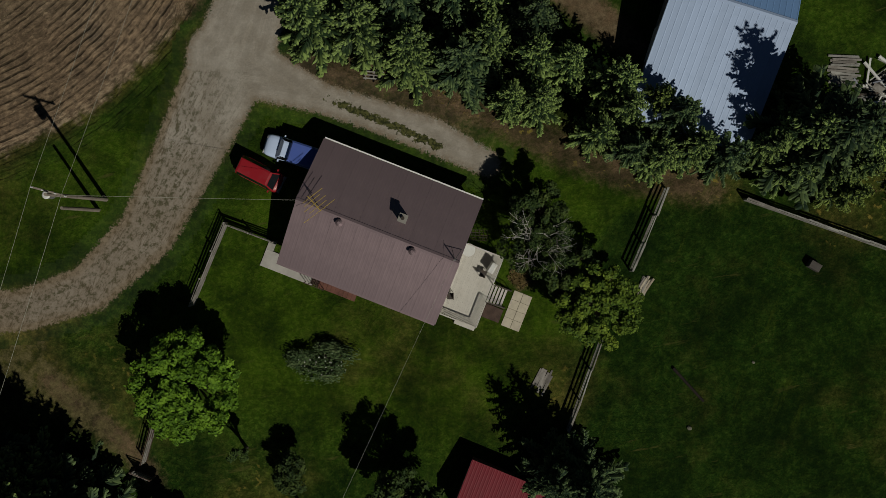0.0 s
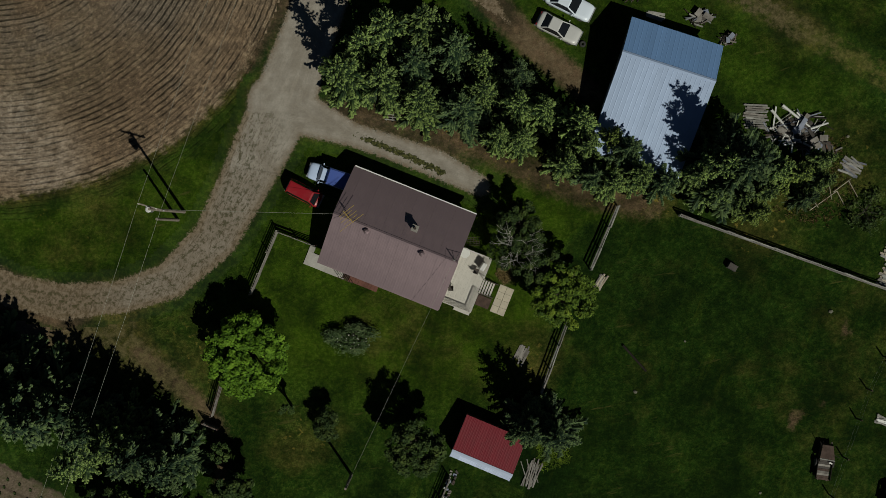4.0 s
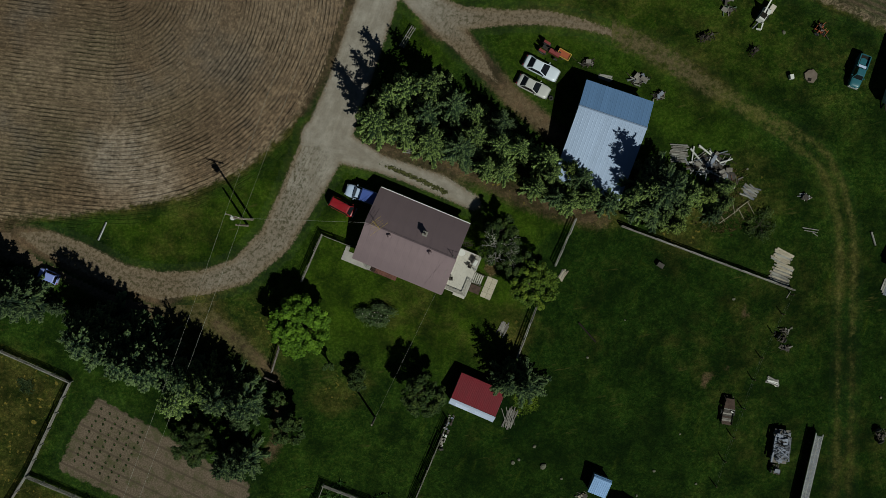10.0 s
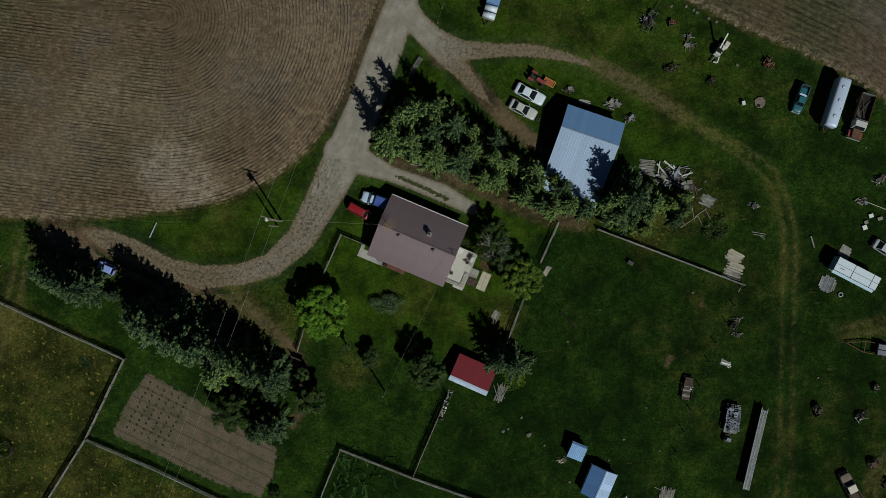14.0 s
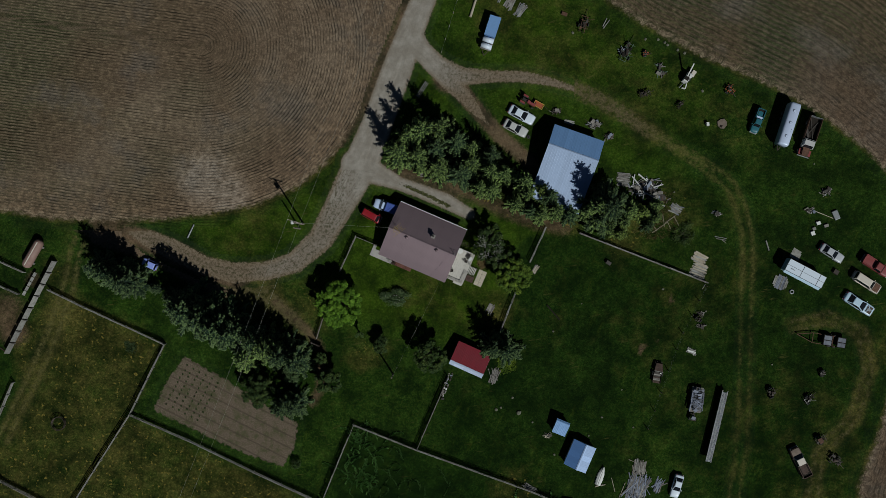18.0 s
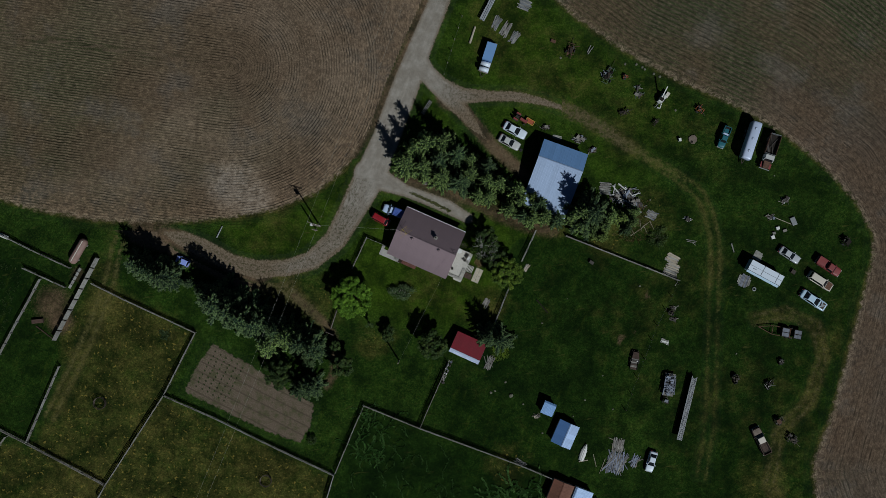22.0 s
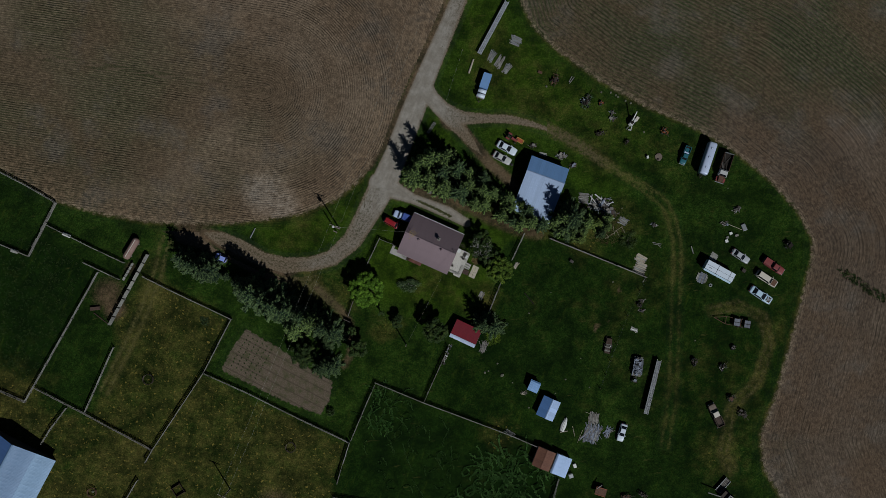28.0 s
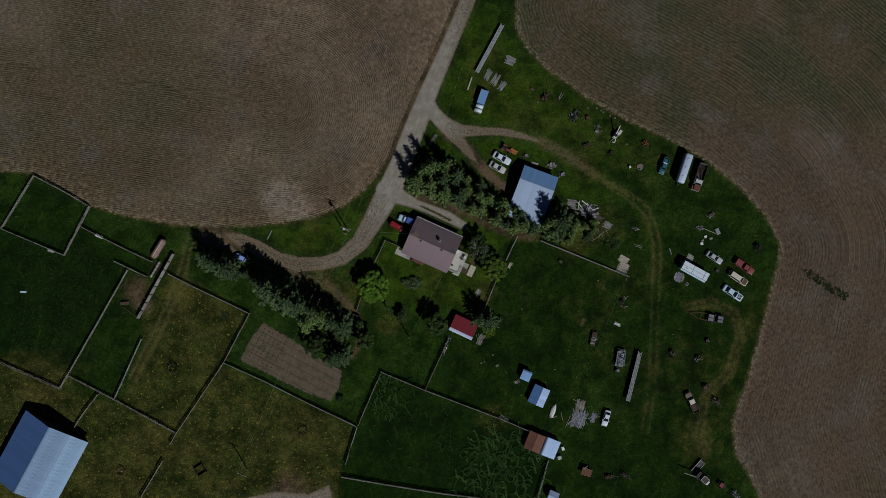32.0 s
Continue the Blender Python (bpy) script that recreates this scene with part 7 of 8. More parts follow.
board_pile("small pile of pale boards in the yard", 42.0, -17.7, -22, 10, 1.7, 0.8, 0.14, 9, 2, (FENCEWOOD, PLASTIC_W))
board_pile("grey wooden pallet leaning in lawn grass", 6.6, -11.4, 62, 9, 1.7, 1.1, 0.15, 2, 1, (WOOD_GREY,), name="pallet")
board_pile("short stack of brown boards by the fence", 14.2, -4.3, 62, 10, 1.7, 0.75, 0.14, 4, 2, (WOOD_PALE, WOOD_GREY))
board_pile("bundle of grey poles leaning by the red shed", 7.7, -23.2, 72, 12, 3.0, 1.3, 0.11, 5, 2, (FENCEWOOD, WOOD_GREY), name="pole_bundle")
board_pile("pale boards behind the fence", 14.4, -42.4, -35, 10, 2.3, 1.0, 0.13, 9, 2, (FENCEWOOD, WOOD_GREY))
board_pile("weathered boards beside the junk heap", 38.4, 7.0, -28, 16, 1.9, 1.6, 0.18, 6, 2, (GREYBOARD, WOOD_GREY, FENCEWOOD))
board_pile("pale sheet leaning by the garage wall", 19.25, 21.55, -20, 3, 1.9, 0.75, 0.3, 3, 1, (FENCEWOOD,), jut=0.05)
board_pile("neat grey stack of short sawn boards", 29.08, 11.87, -4, 22, 2.3, 2.4, 0.16, 2.5, 2, (FENCEWOOD, WOOD_GREY, FENCEWOOD), jut=0.2)
heap("tangled heap of pale scrap beams and sheet metal", 32.99, 10.67, 2.6, 40, 2.2, (FENCEWOOD, WALL_WHITE, WOOD_GREY, NEAR_BLACK, GREYBOARD), sheets=8)
heap("heap of brown scrap and boards at the spruce ends", 35.3, 9.0, 1.7, 24, 1.1, (WOOD_GREY, RUST, MUDSTONE, GREYBOARD, NEAR_BLACK), sheets=4)
def loose_poles(label, lines, r, mat):
    """Thin poles dropped across one another on the ground."""
    (x0, y0), _ = lines[0]
    t = thing("pole_heap", label, "pole heap", x0, y0)
    for k, ((ax, ay), (bx, by)) in enumerate(lines):
        part("pole", M().tube((ax - x0, ay - y0, r + 0.03 * k), (bx - x0, by - y0, r + 0.03 * k + 0.02), r, r * 0.7, 7), mat, t)


loose_poles("thin peeled poles dropped in dry grass", [((34.4, 2.8), (37.0, 4.7)), ((37.0, 4.7), (37.7, 3.4)), ((36.1, 5.9), (36.5, 3.9)), ((38.1, 5.7), (39.0, 4.1)), ((35.2, 3.1), (34.6, 3.9)), ((36.6, 4.6), (38.3, 5.9))], 0.045, WOOD_PALE)
loose_poles("long pale beams thrown over the scrap heap", [((30.40, 10.78), (34.58, 8.91)), ((31.63, 12.96), (34.27, 10.88)), ((30.53, 12.51), (32.13, 10.65)), ((33.91, 8.29), (36.34, 7.49)), ((34.28, 10.71), (35.98, 11.27))], 0.13, WALL_WHITE)
loose_poles("three pale planks lying side by side in grass", [((45.3, 2.5), (47.4, 2.2)), ((45.5, 2.15), (47.3, 1.9)), ((46.6, 1.9), (47.3, 1.4))], 0.07, FENCEWOOD)
loose_poles("pale poles strewn beside the board heap", [((28.7, -40.2), (29.4, -42.7)), ((31.1, -41.0), (30.0, -44.0)), ((31.6, -36.9), (32.6, -37.3)), ((32.3, -37.9), (32.5, -39.9))], 0.05, WOOD_PALE)
log_thing("short pale plank at the field edge", 24.9, 39.2, 65, 1.6, 0.09, FENCEWOOD)
loose_poles("grey fallen fence rails along the shed", [((6.6, -21.9), (7.4, -24.4)), ((7.2, -21.7), (7.7, -24.2)), ((7.7, -21.8), (8.3, -24.0))], 0.05, FENCEWOOD)
def scrap_row():
    """Small odd pieces set down along the foot of a fence."""
    t = thing("scrap_row", "row of small scrap pieces along the shed fence", "scrap", -0.8, -25.2, 70.5)
    rnd = random.Random(15)
    for i in range(30):
        q, a, b, h = rnd.uniform(-2.5, 2.5), rnd.uniform(0.12, 0.5), rnd.uniform(0.08, 0.3), rnd.uniform(0.08, 0.45)
        part("piece", M().box(-a / 2, a / 2, -b / 2, b / 2, 0, h, pose(q, rnd.uniform(-0.45, 0.2), 0, 0, 0, rnd.uniform(0, 180))), rnd.choice((PLASTIC_W, WALL_DARK, IRON, FENCEWOOD, CANVAS, WOOD_GREY)), t)


scrap_row()
heap("dark scrap heap in yard grass", 35.0, 30.6, 0.9, 12, 1.0, (IRON, GREENPAINT, STEEL), sheets=1)
heap("small dark junk heap near the cart", 16.9, 23.4, 0.8, 12, 0.9, (NEAR_BLACK, WOOD_GREY, IRON), sheets=1)
heap("small rusty junk heap by the garage corner", 26.3, 19.4, 0.95, 15, 1.0, (MUDSTONE, FENCEWOOD, NEAR_BLACK), sheets=2)
heap("grey scrap heap in the yard", 64.4, 11.0, 1.0, 14, 1.1, (STEEL, WOOD_GREY), sheets=2)
heap("round grey scrap heap in the yard", 61.7, 7.5, 0.9, 12, 0.9, (STEEL, WOOD_GREY, IRON), sheets=1)
heap("scattered grey stones and sticks by the small shed", 17.4, -33.2, 0.9, 12, 0.7, (WOOD_PALE, ROCK), sheets=0, z=0.2)
heap("small junk heap along the old fence", 43.4, -13.3, 0.6, 10, 0.9, (PLASTIC_W, IRON, WOOD_GREY), sheets=1)
heap("low junk heap in the yard grass", 45.5, 6.6, 0.6, 9, 0.8, (STEEL, WOOD_GREY), sheets=1)
heap("dark junk heap along the old fence", 43.2, -11.0, 0.6, 9, 0.9, (IRON, WOOD_GREY), sheets=0)
log_thing("pale peeled log by the road", 1.9, 41.0, 74, 3.4, 0.22, WOOD_PALE)
log_thing("short grey log near the camper", 54.5, 1.2, -72, 1.8, 0.14, FENCEWOOD)
log_thing("grey culvert pipe in the verge", -46.2, 0.4, 66, 2.6, 0.15, STEEL)
log_thing("pale log behind the small sheds", 26.8, -41.6, 12, 1.8, 0.1, WOOD_PALE)
log_thing("pale beam in the north yard", 25.2, 38.9, 55, 1.9, 0.1, FENCEWOOD)
log_thing("pale plank post near the fence end", 43.7, -6.3, 60, 1.0, 0.06, FENCEWOOD)
# no real log: a black pole drawn where a leaning post's shadow lies
log_thing("dark pole laid as a post's shadow in the paddock grass", 17.6, -11.7, -47.6, 3.4, 0.12, NEAR_BLACK)
log_thing("rusty bar across the yard junk", 64.2, 6.9, -20, 3.4, 0.06, WOOD_PALE)


def timber_rack(label, x, y, rz, L, wd):
    """A low rack of two rails on crossed feet."""
    t = thing("timber_rack", label, "timber rack", x, y, rz)
    for s in (-1, 0, 1):
        part("rail", M().beam((-L / 2, s * wd / 2, 0.55), (L / 2, s * wd / 2, 0.55 + 0.03 * s), 0.09, 0.07), FENCEWOOD if s else WOOD_GREY, t)
    for q in (-L * 0.42, 0, L * 0.42):
        part("cross_piece", M().beam((q, -wd / 2, 0.48), (q, wd / 2, 0.48), 0.08, 0.07), WOOD_GREY, t)
        for s in (-1, 1):
            part("leg", M().beam((q, s * wd / 2, 0), (q, s * wd / 2, 0.46), 0.08), WOOD_GREY, t)


timber_rack("low grey timber rack in grass beside the hedge", -6.54, 26.37, 59, 3.1, 0.55)
timber_rack("small dark timber rack at the foot of a spruce", -6.1, 11.55, -5, 1.5, 0.5)


def conveyor(label, x, y, rz, L, Wd, z, slats, mat):
    """A long elevator: a shallow trough under three rails with zigzag bracing, on legs."""
    t = thing("conveyor", label, "conveyor", x, y, rz)
    for s in (-1, 0, 1):
        e = L / 2 + (0.3 if s else -0.2)
        part("side_rail" if s else "middle_rail", M().beam((-L / 2, s * Wd / 2, z + 0.02), (e, s * Wd / 2, z + 0.02), 0.10, 0.14), mat, t)
    for i in range(slats):
        q, st = -L / 2 + L * i / slats, L / slats
        for k, (y0, y1) in enumerate(((-Wd / 2, 0.0), (0.0, Wd / 2))):
            a, b = (y0, y1) if i % 2 == k else (y1, y0)
            part("brace", M().beam((q, a, z + 0.06), (q + st, b, z + 0.06), 0.10, 0.04), mat, t)
    n = round(L / 1.5)
    for i in range(n):
        q = -L / 2 + L * i / n
        part("pan", M().box(q + 0.01, q + L / n - 0.01, -Wd / 2 + 0.06, Wd / 2 - 0.06, z - 0.12, z - 0.09), CANVAS, t)
    for i in range(5):
        q = -L / 2 + L * (i + 0.5) / 5
        for s in (-1, 1):
            part("leg", M().beam((q, s * Wd / 2, 0), (q, s * Wd / 2, z - 0.1), 0.09), IRON, t)
    part("side_plate", M().box(-L / 2, L / 2, -Wd / 2 - 0.08, -Wd / 2 - 0.055, z - 0.5, z), mat, t)


conveyor("long grey slatted conveyor standing in yard grass", 46.35, -30.5, 78.3, 12.4, 0.9, 1.3, 58, CONVEY)
conveyor("long pale lattice conveyor by the road", 6.5, 50.0, 64.5, 13.6, 0.85, 0.9, 62, PALESTEEL)


def board_wagon():
    t = thing("wagon", "flat wagon heaped with jumbled grey boards", "wagon", 42.9, -26.0, 83.7)
    rnd = random.Random(9)
    part("deck", M().box(-2.2, 2.2, -1.0, 1.0, 0.6, 0.7), WOOD_GREY, t)
    for i in range(26):
        ln = rnd.uniform(1.4, 3.4)
        part("board", M().box(-ln / 2, ln / 2, -0.09, 0.09, 0, 0.04, pose(rnd.uniform(-1, 1) * (2.25 - ln / 2), -0.95 + 0.38 * (i % 6) + rnd.uniform(-0.08, 0.08), 0.71 + 0.02 * i, 0, 0, rnd.gauss(0, 5))), rnd.choice((GREYBOARD, GREYBOARD, CANVAS)), t)
    for i in range(22):
        ln, a = rnd.uniform(0.8, 1.9), rnd.choice((90, 88, 52, -48, 66, -66)) + rnd.gauss(0, 8)
        part("board", M().box(-ln / 2, ln / 2, -0.06, 0.06, 0, 0.04, pose(rnd.uniform(-1.8, 1.8), rnd.uniform(-0.3, 0.3), 1.24 + 0.012 * i, 0, rnd.gauss(0, 3), a)), rnd.choice((GREYBOARD, GREYBOARD, CANVAS, NEAR_BLACK)), t)
    for i in range(5):
        l, w = rnd.uniform(0.5, 1.0), rnd.uniform(0.35, 0.6)
        part("sheet", M().box(-l / 2, l / 2, -w / 2, w / 2, 0, 0.03, pose(-1.7 + 0.8 * i, rnd.uniform(-0.6, 0.6), 1.24, rnd.uniform(-8, 8), rnd.uniform(-8, 8), rnd.uniform(0, 180))), CANVAS, t)
    for x in (-1.5, 1.5):
        for y in (-0.9, 0.9):
            wheel(t, x, y, 0.34, 0.2)


board_wagon()
implement("small dark engine block machine with pale top", 42.4, -29.0, 80, 1.2, 0.9, IRON, 2, 2, extra=GREYBOARD)


def spreader():
    """An old box machine: a dark hooded front and a worn slatted tray behind it."""
    t = thing("manure_spreader", "old brown box machine with a worn slatted tray", "farm machinery", 36.1, -21.3, 82)
    t.scale = (1, 0.94, 0.7)
    part("chassis", M().beam((-2.1, -0.45, 0.55), (1.7, -0.45, 0.55), 0.12).beam((-2.1, 0.45, 0.55), (1.7, 0.45, 0.55), 0.12), IRON, t)
    part("hood", M().loft([[(0.05, -0.85, 0.6), (1.5, -0.62, 0.6), (1.5, 0.72, 0.6), (0.05, 0.8, 0.6)], [(0.1, -0.8, 1.25), (1.4, -0.5, 1.1), (1.4, 0.6, 1.1), (0.1, 0.74, 1.25)]]), WOOD_DARK, t, "dark brown sheet hood")
    part("hood_edge", M().beam((0.0, -0.8, 1.27), (0.04, 0.74, 1.27), 0.1, 0.06), FENCEWOOD, t)
    rnd = random.Random(41)
    for i in range(9):
        x = -1.95 + 0.22 * i
        part("tray_slat", M().box(x - 0.1, x + 0.1, -0.72 + rnd.uniform(-0.06, 0.1), 0.68 + rnd.uniform(-0.15, 0.06), 0.62, 0.66 + rnd.uniform(0, 0.04)), rnd.choice((WOOD_GREY, WOOD_DARK, WALL_DARK)), t)
    for y in (-0.74, 0.74):
        part("tray_side", M().box(-2.0, -0.05, y - 0.03, y + 0.03, 0.6, 0.95), NEAR_BLACK, t)
        wheel(t, -0.4, y * 1.18, 0.42, 0.2)
    part("crank", M().beam((-0.35, -0.7, 0.9), (-0.25, -0.35, 1.0), 0.14, 0.06), PLASTIC_W, t)
    part("lever", M().beam((1.0, 0.5, 1.1), (1.75, 1.0, 1.3), 0.05).beam((0.6, -0.6, 1.1), (0.3, -1.4, 0.9), 0.05), NEAR_BLACK, t)


spreader()


def tractor(label, x, y, rz, mat):
    t = thing("tractor", label, "tractor", x, y, rz)
    part("hood", M().loft([[(0.1, -0.3, 0.7), (0.1, 0.3, 0.7), (0.1, 0.26, 1.25), (0.1, -0.26, 1.25)], [(1.6, -0.27, 0.7), (1.6, 0.27, 0.7), (1.6, 0.22, 1.15), (1.6, -0.22, 1.15)]]), mat, t)
    part("gearbox", M().box(-0.9, 0.1, -0.22, 0.22, 0.5, 0.9), IRON, t)
    s = part("seat", M().box(-0.85, -0.45, -0.22, 0.22, 1.05, 1.12), RUBBER, t)
    part("seat_back", M().box(-0.9, -0.85, -0.22, 0.22, 1.12, 1.4), RUBBER, s)
    for y in (-0.62, 0.62):
        part("fender", M().box(-1.1, -0.2, y - 0.16, y + 0.16, 1.22, 1.28), mat, t)
        wheel(t, -0.65, y, 0.6, 0.3)
        wheel(t, 1.3, y * 0.85, 0.32, 0.16)
    part("steering_wheel", M().ring((-0.1, 0, 1.4), 0.2, 0.02, n=12, k=5), IRON, t)
    part("exhaust", M().tube((0.9, 0.1, 1.1), (0.9, 0.1, 1.8), 0.04, n=7), IRON, t)


tractor("old faded red tractor beside the white sedan", 11.8, 24.9, -30, CAR_MAROON)


def orange_cart():
    t = thing("cart", "yellow-framed cart with an orange tray", "cart", 13.85, 24.35, -28)
    part("tray", M().box(-0.85, 0.75, -0.42, 0.42, 0.45, 0.52), ORANGE, t)
    for a in ((-0.95, 0.85, -0.5, -0.42), (-0.95, 0.85, 0.42, 0.5), (-0.95, -0.86, -0.42, 0.42), (0.76, 0.85, -0.42, 0.42)):
        part("frame_bar", M().box(a[0], a[1], a[2], a[3], 0.45, 0.68), YELLOW, t)
    part("handle", M().beam((0.85, 0.3, 0.5), (1.7, 0.1, 0.5), 0.05), IRON, t)
    for y in (-0.5, 0.5):
        wheel(t, 0, y, 0.24, 0.12)


orange_cart()
tyre_thing("worn tyre lying in front of the silver sedan", 12.25, 18.8, 0.32)
tyre_thing("pale worn tyre near the camper", 59.0, -6.7, 0.42, STEEL)
implement("dark old seed drill with reddish frame", 21.2, 38.6, 76, 2.8, 1.4, RUST, 2, 12)
implement("long dark machine with a faded green hood in the north yard", 28.8, 34.0, 66, 3.4, 1.5, GREENPAINT, 2, 14)
heap("dark scrap leaning on the long machine", 28.6, 34.2, 1.0, 14, 1.5, (NEAR_BLACK, STEEL, CANVAS), sheets=2)
heap("small dark junk heap near the white loader", 34.8, 31.9, 0.7, 10, 0.8, (IRON, GREENPAINT, STEEL), sheets=1)
implement("small rusty orange implement", 32.2, 33.9, 10, 1.0, 0.6, ORANGE, 2, 2)
implement("orange hay rake in yard grass", 47.0, 28.0, -40, 1.5, 1.2, ORANGE, 2, 6)
implement("dark harrow lying in grass", 32.2, 26.9, 20, 1.8, 1.2, IRON, 0, 10)
heap("heap of pale and grey junk behind the garage", 23.6, 21.4, 1.25, 20, 1.1, (GREYBOARD, FENCEWOOD, STEEL, NEAR_BLACK), sheets=4)
heap("small pale scrap heap in dry yard grass", 45.5, 6.4, 0.6, 10, 0.8, (FENCEWOOD, PLASTIC_W, NEAR_BLACK), sheets=1)
# frame and hopper blackened so the machine carries its own shadow shape
implement("cultivator coloured near black to stand in for its long shadow", 76.5, 3.3, 140, 1.6, 1.4, NEAR_BLACK, 2, 8, z=0.8, extra=NEAR_BLACK)
implement("small dark implement in the turning loop", 64.7, -20.7, 10, 0.9, 0.7, WOOD_GREY, 2, 4)
implement("dark two-wheeled implement in the yard", 56.0, -24.3, 30, 1.2, 1.3, IRON, 2, 4, wr=0.45)
implement("pale L-shaped implement in the yard", 62.5, -25.2, 40, 1.7, 1.0, FENCEWOOD, 2, 4)
implement("rusty machine with a reddish tray", 64.7, -32.2, 35, 1.6, 1.2, IRON, 2, 6, extra=RUST)
implement("dark spring harrow in the yard", 67.4, -35.7, -40, 2.2, 1.5, IRON, 2, 12)
implement("low rusty harrow near the south fence", 41.6, -55.6, 5, 2.2, 0.9, RUST, 0, 10)
implement("low dark harrow near the south fence", 45.4, -55.1, -30, 2.2, 1.0, IRON, 0, 10)
implement("dark machine frame by the old fence", 42.9, -11.9, 60, 1.0, 0.8, IRON, 2, 4)
implement("dark plough in the north yard", 38.4, 25.2, 45, 1.2, 0.8, IRON, 0, 6)


def crane():
    t = thing("loader", "white weathered loader with a raised jib", "farm machinery", 39.4, 29.8, 58)
    part("body", M().loft([[(-1.0, -0.5, 0.5), (1.0, -0.5, 0.5), (1.0, 0.5, 0.5), (-1.0, 0.5, 0.5)], [(-0.8, -0.4, 1.3), (0.9, -0.45, 1.2), (0.9, 0.45, 1.2), (-0.8, 0.4, 1.3)]]), PLASTIC_W, t)
    part("jib", M().beam((0.2, 0.2, 1.2), (1.9, 0.7, 3.4), 0.18, 0.2), PLASTIC_W, t)
    part("counterweight", M().box(0.6, 1.7, -0.75, -0.1, 0.7, 1.2), CAR_CREAM, t)
    part("drawbar", M().beam((-1.0, 0, 0.5), (-2.1, 0.2, 0.4), 0.12), STEEL, t)
    part("engine", M().box(-0.55, 0.1, -0.3, 0.42, 1.26, 1.42), NEAR_BLACK, t)
    part("cowl", M().loft([[(0.3, -0.6, 1.2), (1.0, -0.45, 1.2), (0.9, 0.1, 1.2), (0.2, 0.0, 1.2)], [(0.4, -0.5, 1.45), (0.8, -0.4, 1.4), (0.75, 0.0, 1.4), (0.35, -0.1, 1.45)]]), WALL_WHITE, t)
    part("bucket_arm", M().beam((-0.9, -0.45, 0.9), (-1.7, -0.75, 0.6), 0.14).beam((-1.7, -0.75, 0.6), (-1.9, -0.2, 0.5), 0.2), PLASTIC_W, t)
    part("hose", M().tube((-0.2, -0.4, 1.4), (0.9, 0.5, 1.35), 0.05, n=7), NEAR_BLACK, t)
    for y in (-0.55, 0.55):
        wheel(t, 0.1, y, 0.38, 0.2)


crane()


def combine():
    t = thing("combine_harvester", "old dark combine with pale slatted header and white tank rim", "farm machinery", 64.4, -54.6, -40)
    part("body", M().loft([[(-1.5, -0.8, 0.7), (1.7, -0.8, 0.7), (1.7, 0.8, 0.7), (-1.5, 0.8, 0.7)], [(-1.5, -0.8, 1.9), (1.5, -0.8, 2.2), (1.5, 0.8, 2.2), (-1.5, 0.8, 1.9)]]), IRON, t)
    tank = part("grain_tank", M().box(-0.2, 1.3, -0.7, 0.7, 2.21, 2.5), WALL_DARK, t)
    for a in ((-0.28, -0.2, -0.78, 0.78), (1.3, 1.38, -0.78, 0.78), (-0.2, 1.3, -0.78, -0.7), (-0.2, 1.3, 0.7, 0.78)):
        part("tank_rim", M().box(*a, 2.3, 2.62), WALL_WHITE, tank)
    # the header stands across the front
    head = part("header_pan", M().box(-2.9, -1.6, -0.6, 3.2, 0.35, 0.45), WALL_DARK, t, "dark header platform")
    for k in range(9):
        part("slat", M().box(-2.8, -1.7, -0.5 + 0.42 * k, -0.40 + 0.42 * k, 0.45, 0.52), WOOD_GREY, head)
    for x in (-2.95, -1.62):
        part("header_side", M().box(x, x + 0.1, -0.6, 3.2, 0.45, 0.7), STEEL, head)
    part("auger_tube", M().tube((-1.4, -0.9, 1.9), (-4.3, -2.2, 2.2), 0.13, n=9), FENCEWOOD, t)
    part("cab_step", M().box(1.75, 2.3, -0.6, 0.5, 0.7, 1.2), WALL_WHITE, t)
    for y in (-0.95, 0.95):
        wheel(t, -0.9, y, 0.7, 0.35)
        wheel(t, 1.5, y, 0.4, 0.2)


combine()
implement("reddish baler behind the combine", 69.7, -56.5, -35, 2.0, 1.3, RUST, 2, 4, extra=CAR_MAROON)
implement("grey machine at the field edge", 73.2, -58.7, -35, 2.4, 1.0, STEEL, 2, 6)


def red_wagon():
    t = thing("farm_wagon", "orange-red hopper wagon in the south yard", "wagon", 35.6, -54.6, -15)
    part("tub", M().loft([[(-0.9, -0.5, 0.6), (0.9, -0.5, 0.6), (0.9, 0.5, 0.6), (-0.9, 0.5, 0.6)], [(-1.25, -0.85, 1.3), (1.25, -0.85, 1.3), (1.25, 0.85, 1.3), (-1.25, 0.85, 1.3)]]), RUST, t)
    part("rim", M().beam((-1.25, 0.85, 1.33), (1.25, 0.85, 1.33), 0.1).beam((-1.25, -0.85, 1.33), (1.25, -0.85, 1.33), 0.1), ORANGE, t)
    part("spout", M().beam((-1.0, 0.5, 1.3), (-0.3, 1.6, 1.7), 0.14), STEEL, t)
    for x in (-0.6, 0.6):
        for y in (-0.75, 0.75):
            wheel(t, x, y, 0.32, 0.18)


red_wagon()
for x, y, a, b, h, c in ((63.2, 5.4, 0.7, 0.6, 0.35, PLASTIC_W), (62.5, 4.4, 0.6, 0.5, 0.3, FENCEWOOD), (64.6, 5.0, 0.8, 0.5, 0.3, WOOD_GREY), (62.3, 3.6, 0.7, 0.7, 0.35, PLASTIC_W)):
    block("pale concrete block in yard grass", x, y, 20, a, b, h, c)
block("grey metal plate box near the scrap", 66.2, 6.9, -65, 1.6, 1.0, 0.35, STEEL, "metal_box", "box")
block("black plastic crate between scrap cars", 66.5, -3.0, -30, 0.9, 0.8, 0.5, IRON, "crate", "crate")
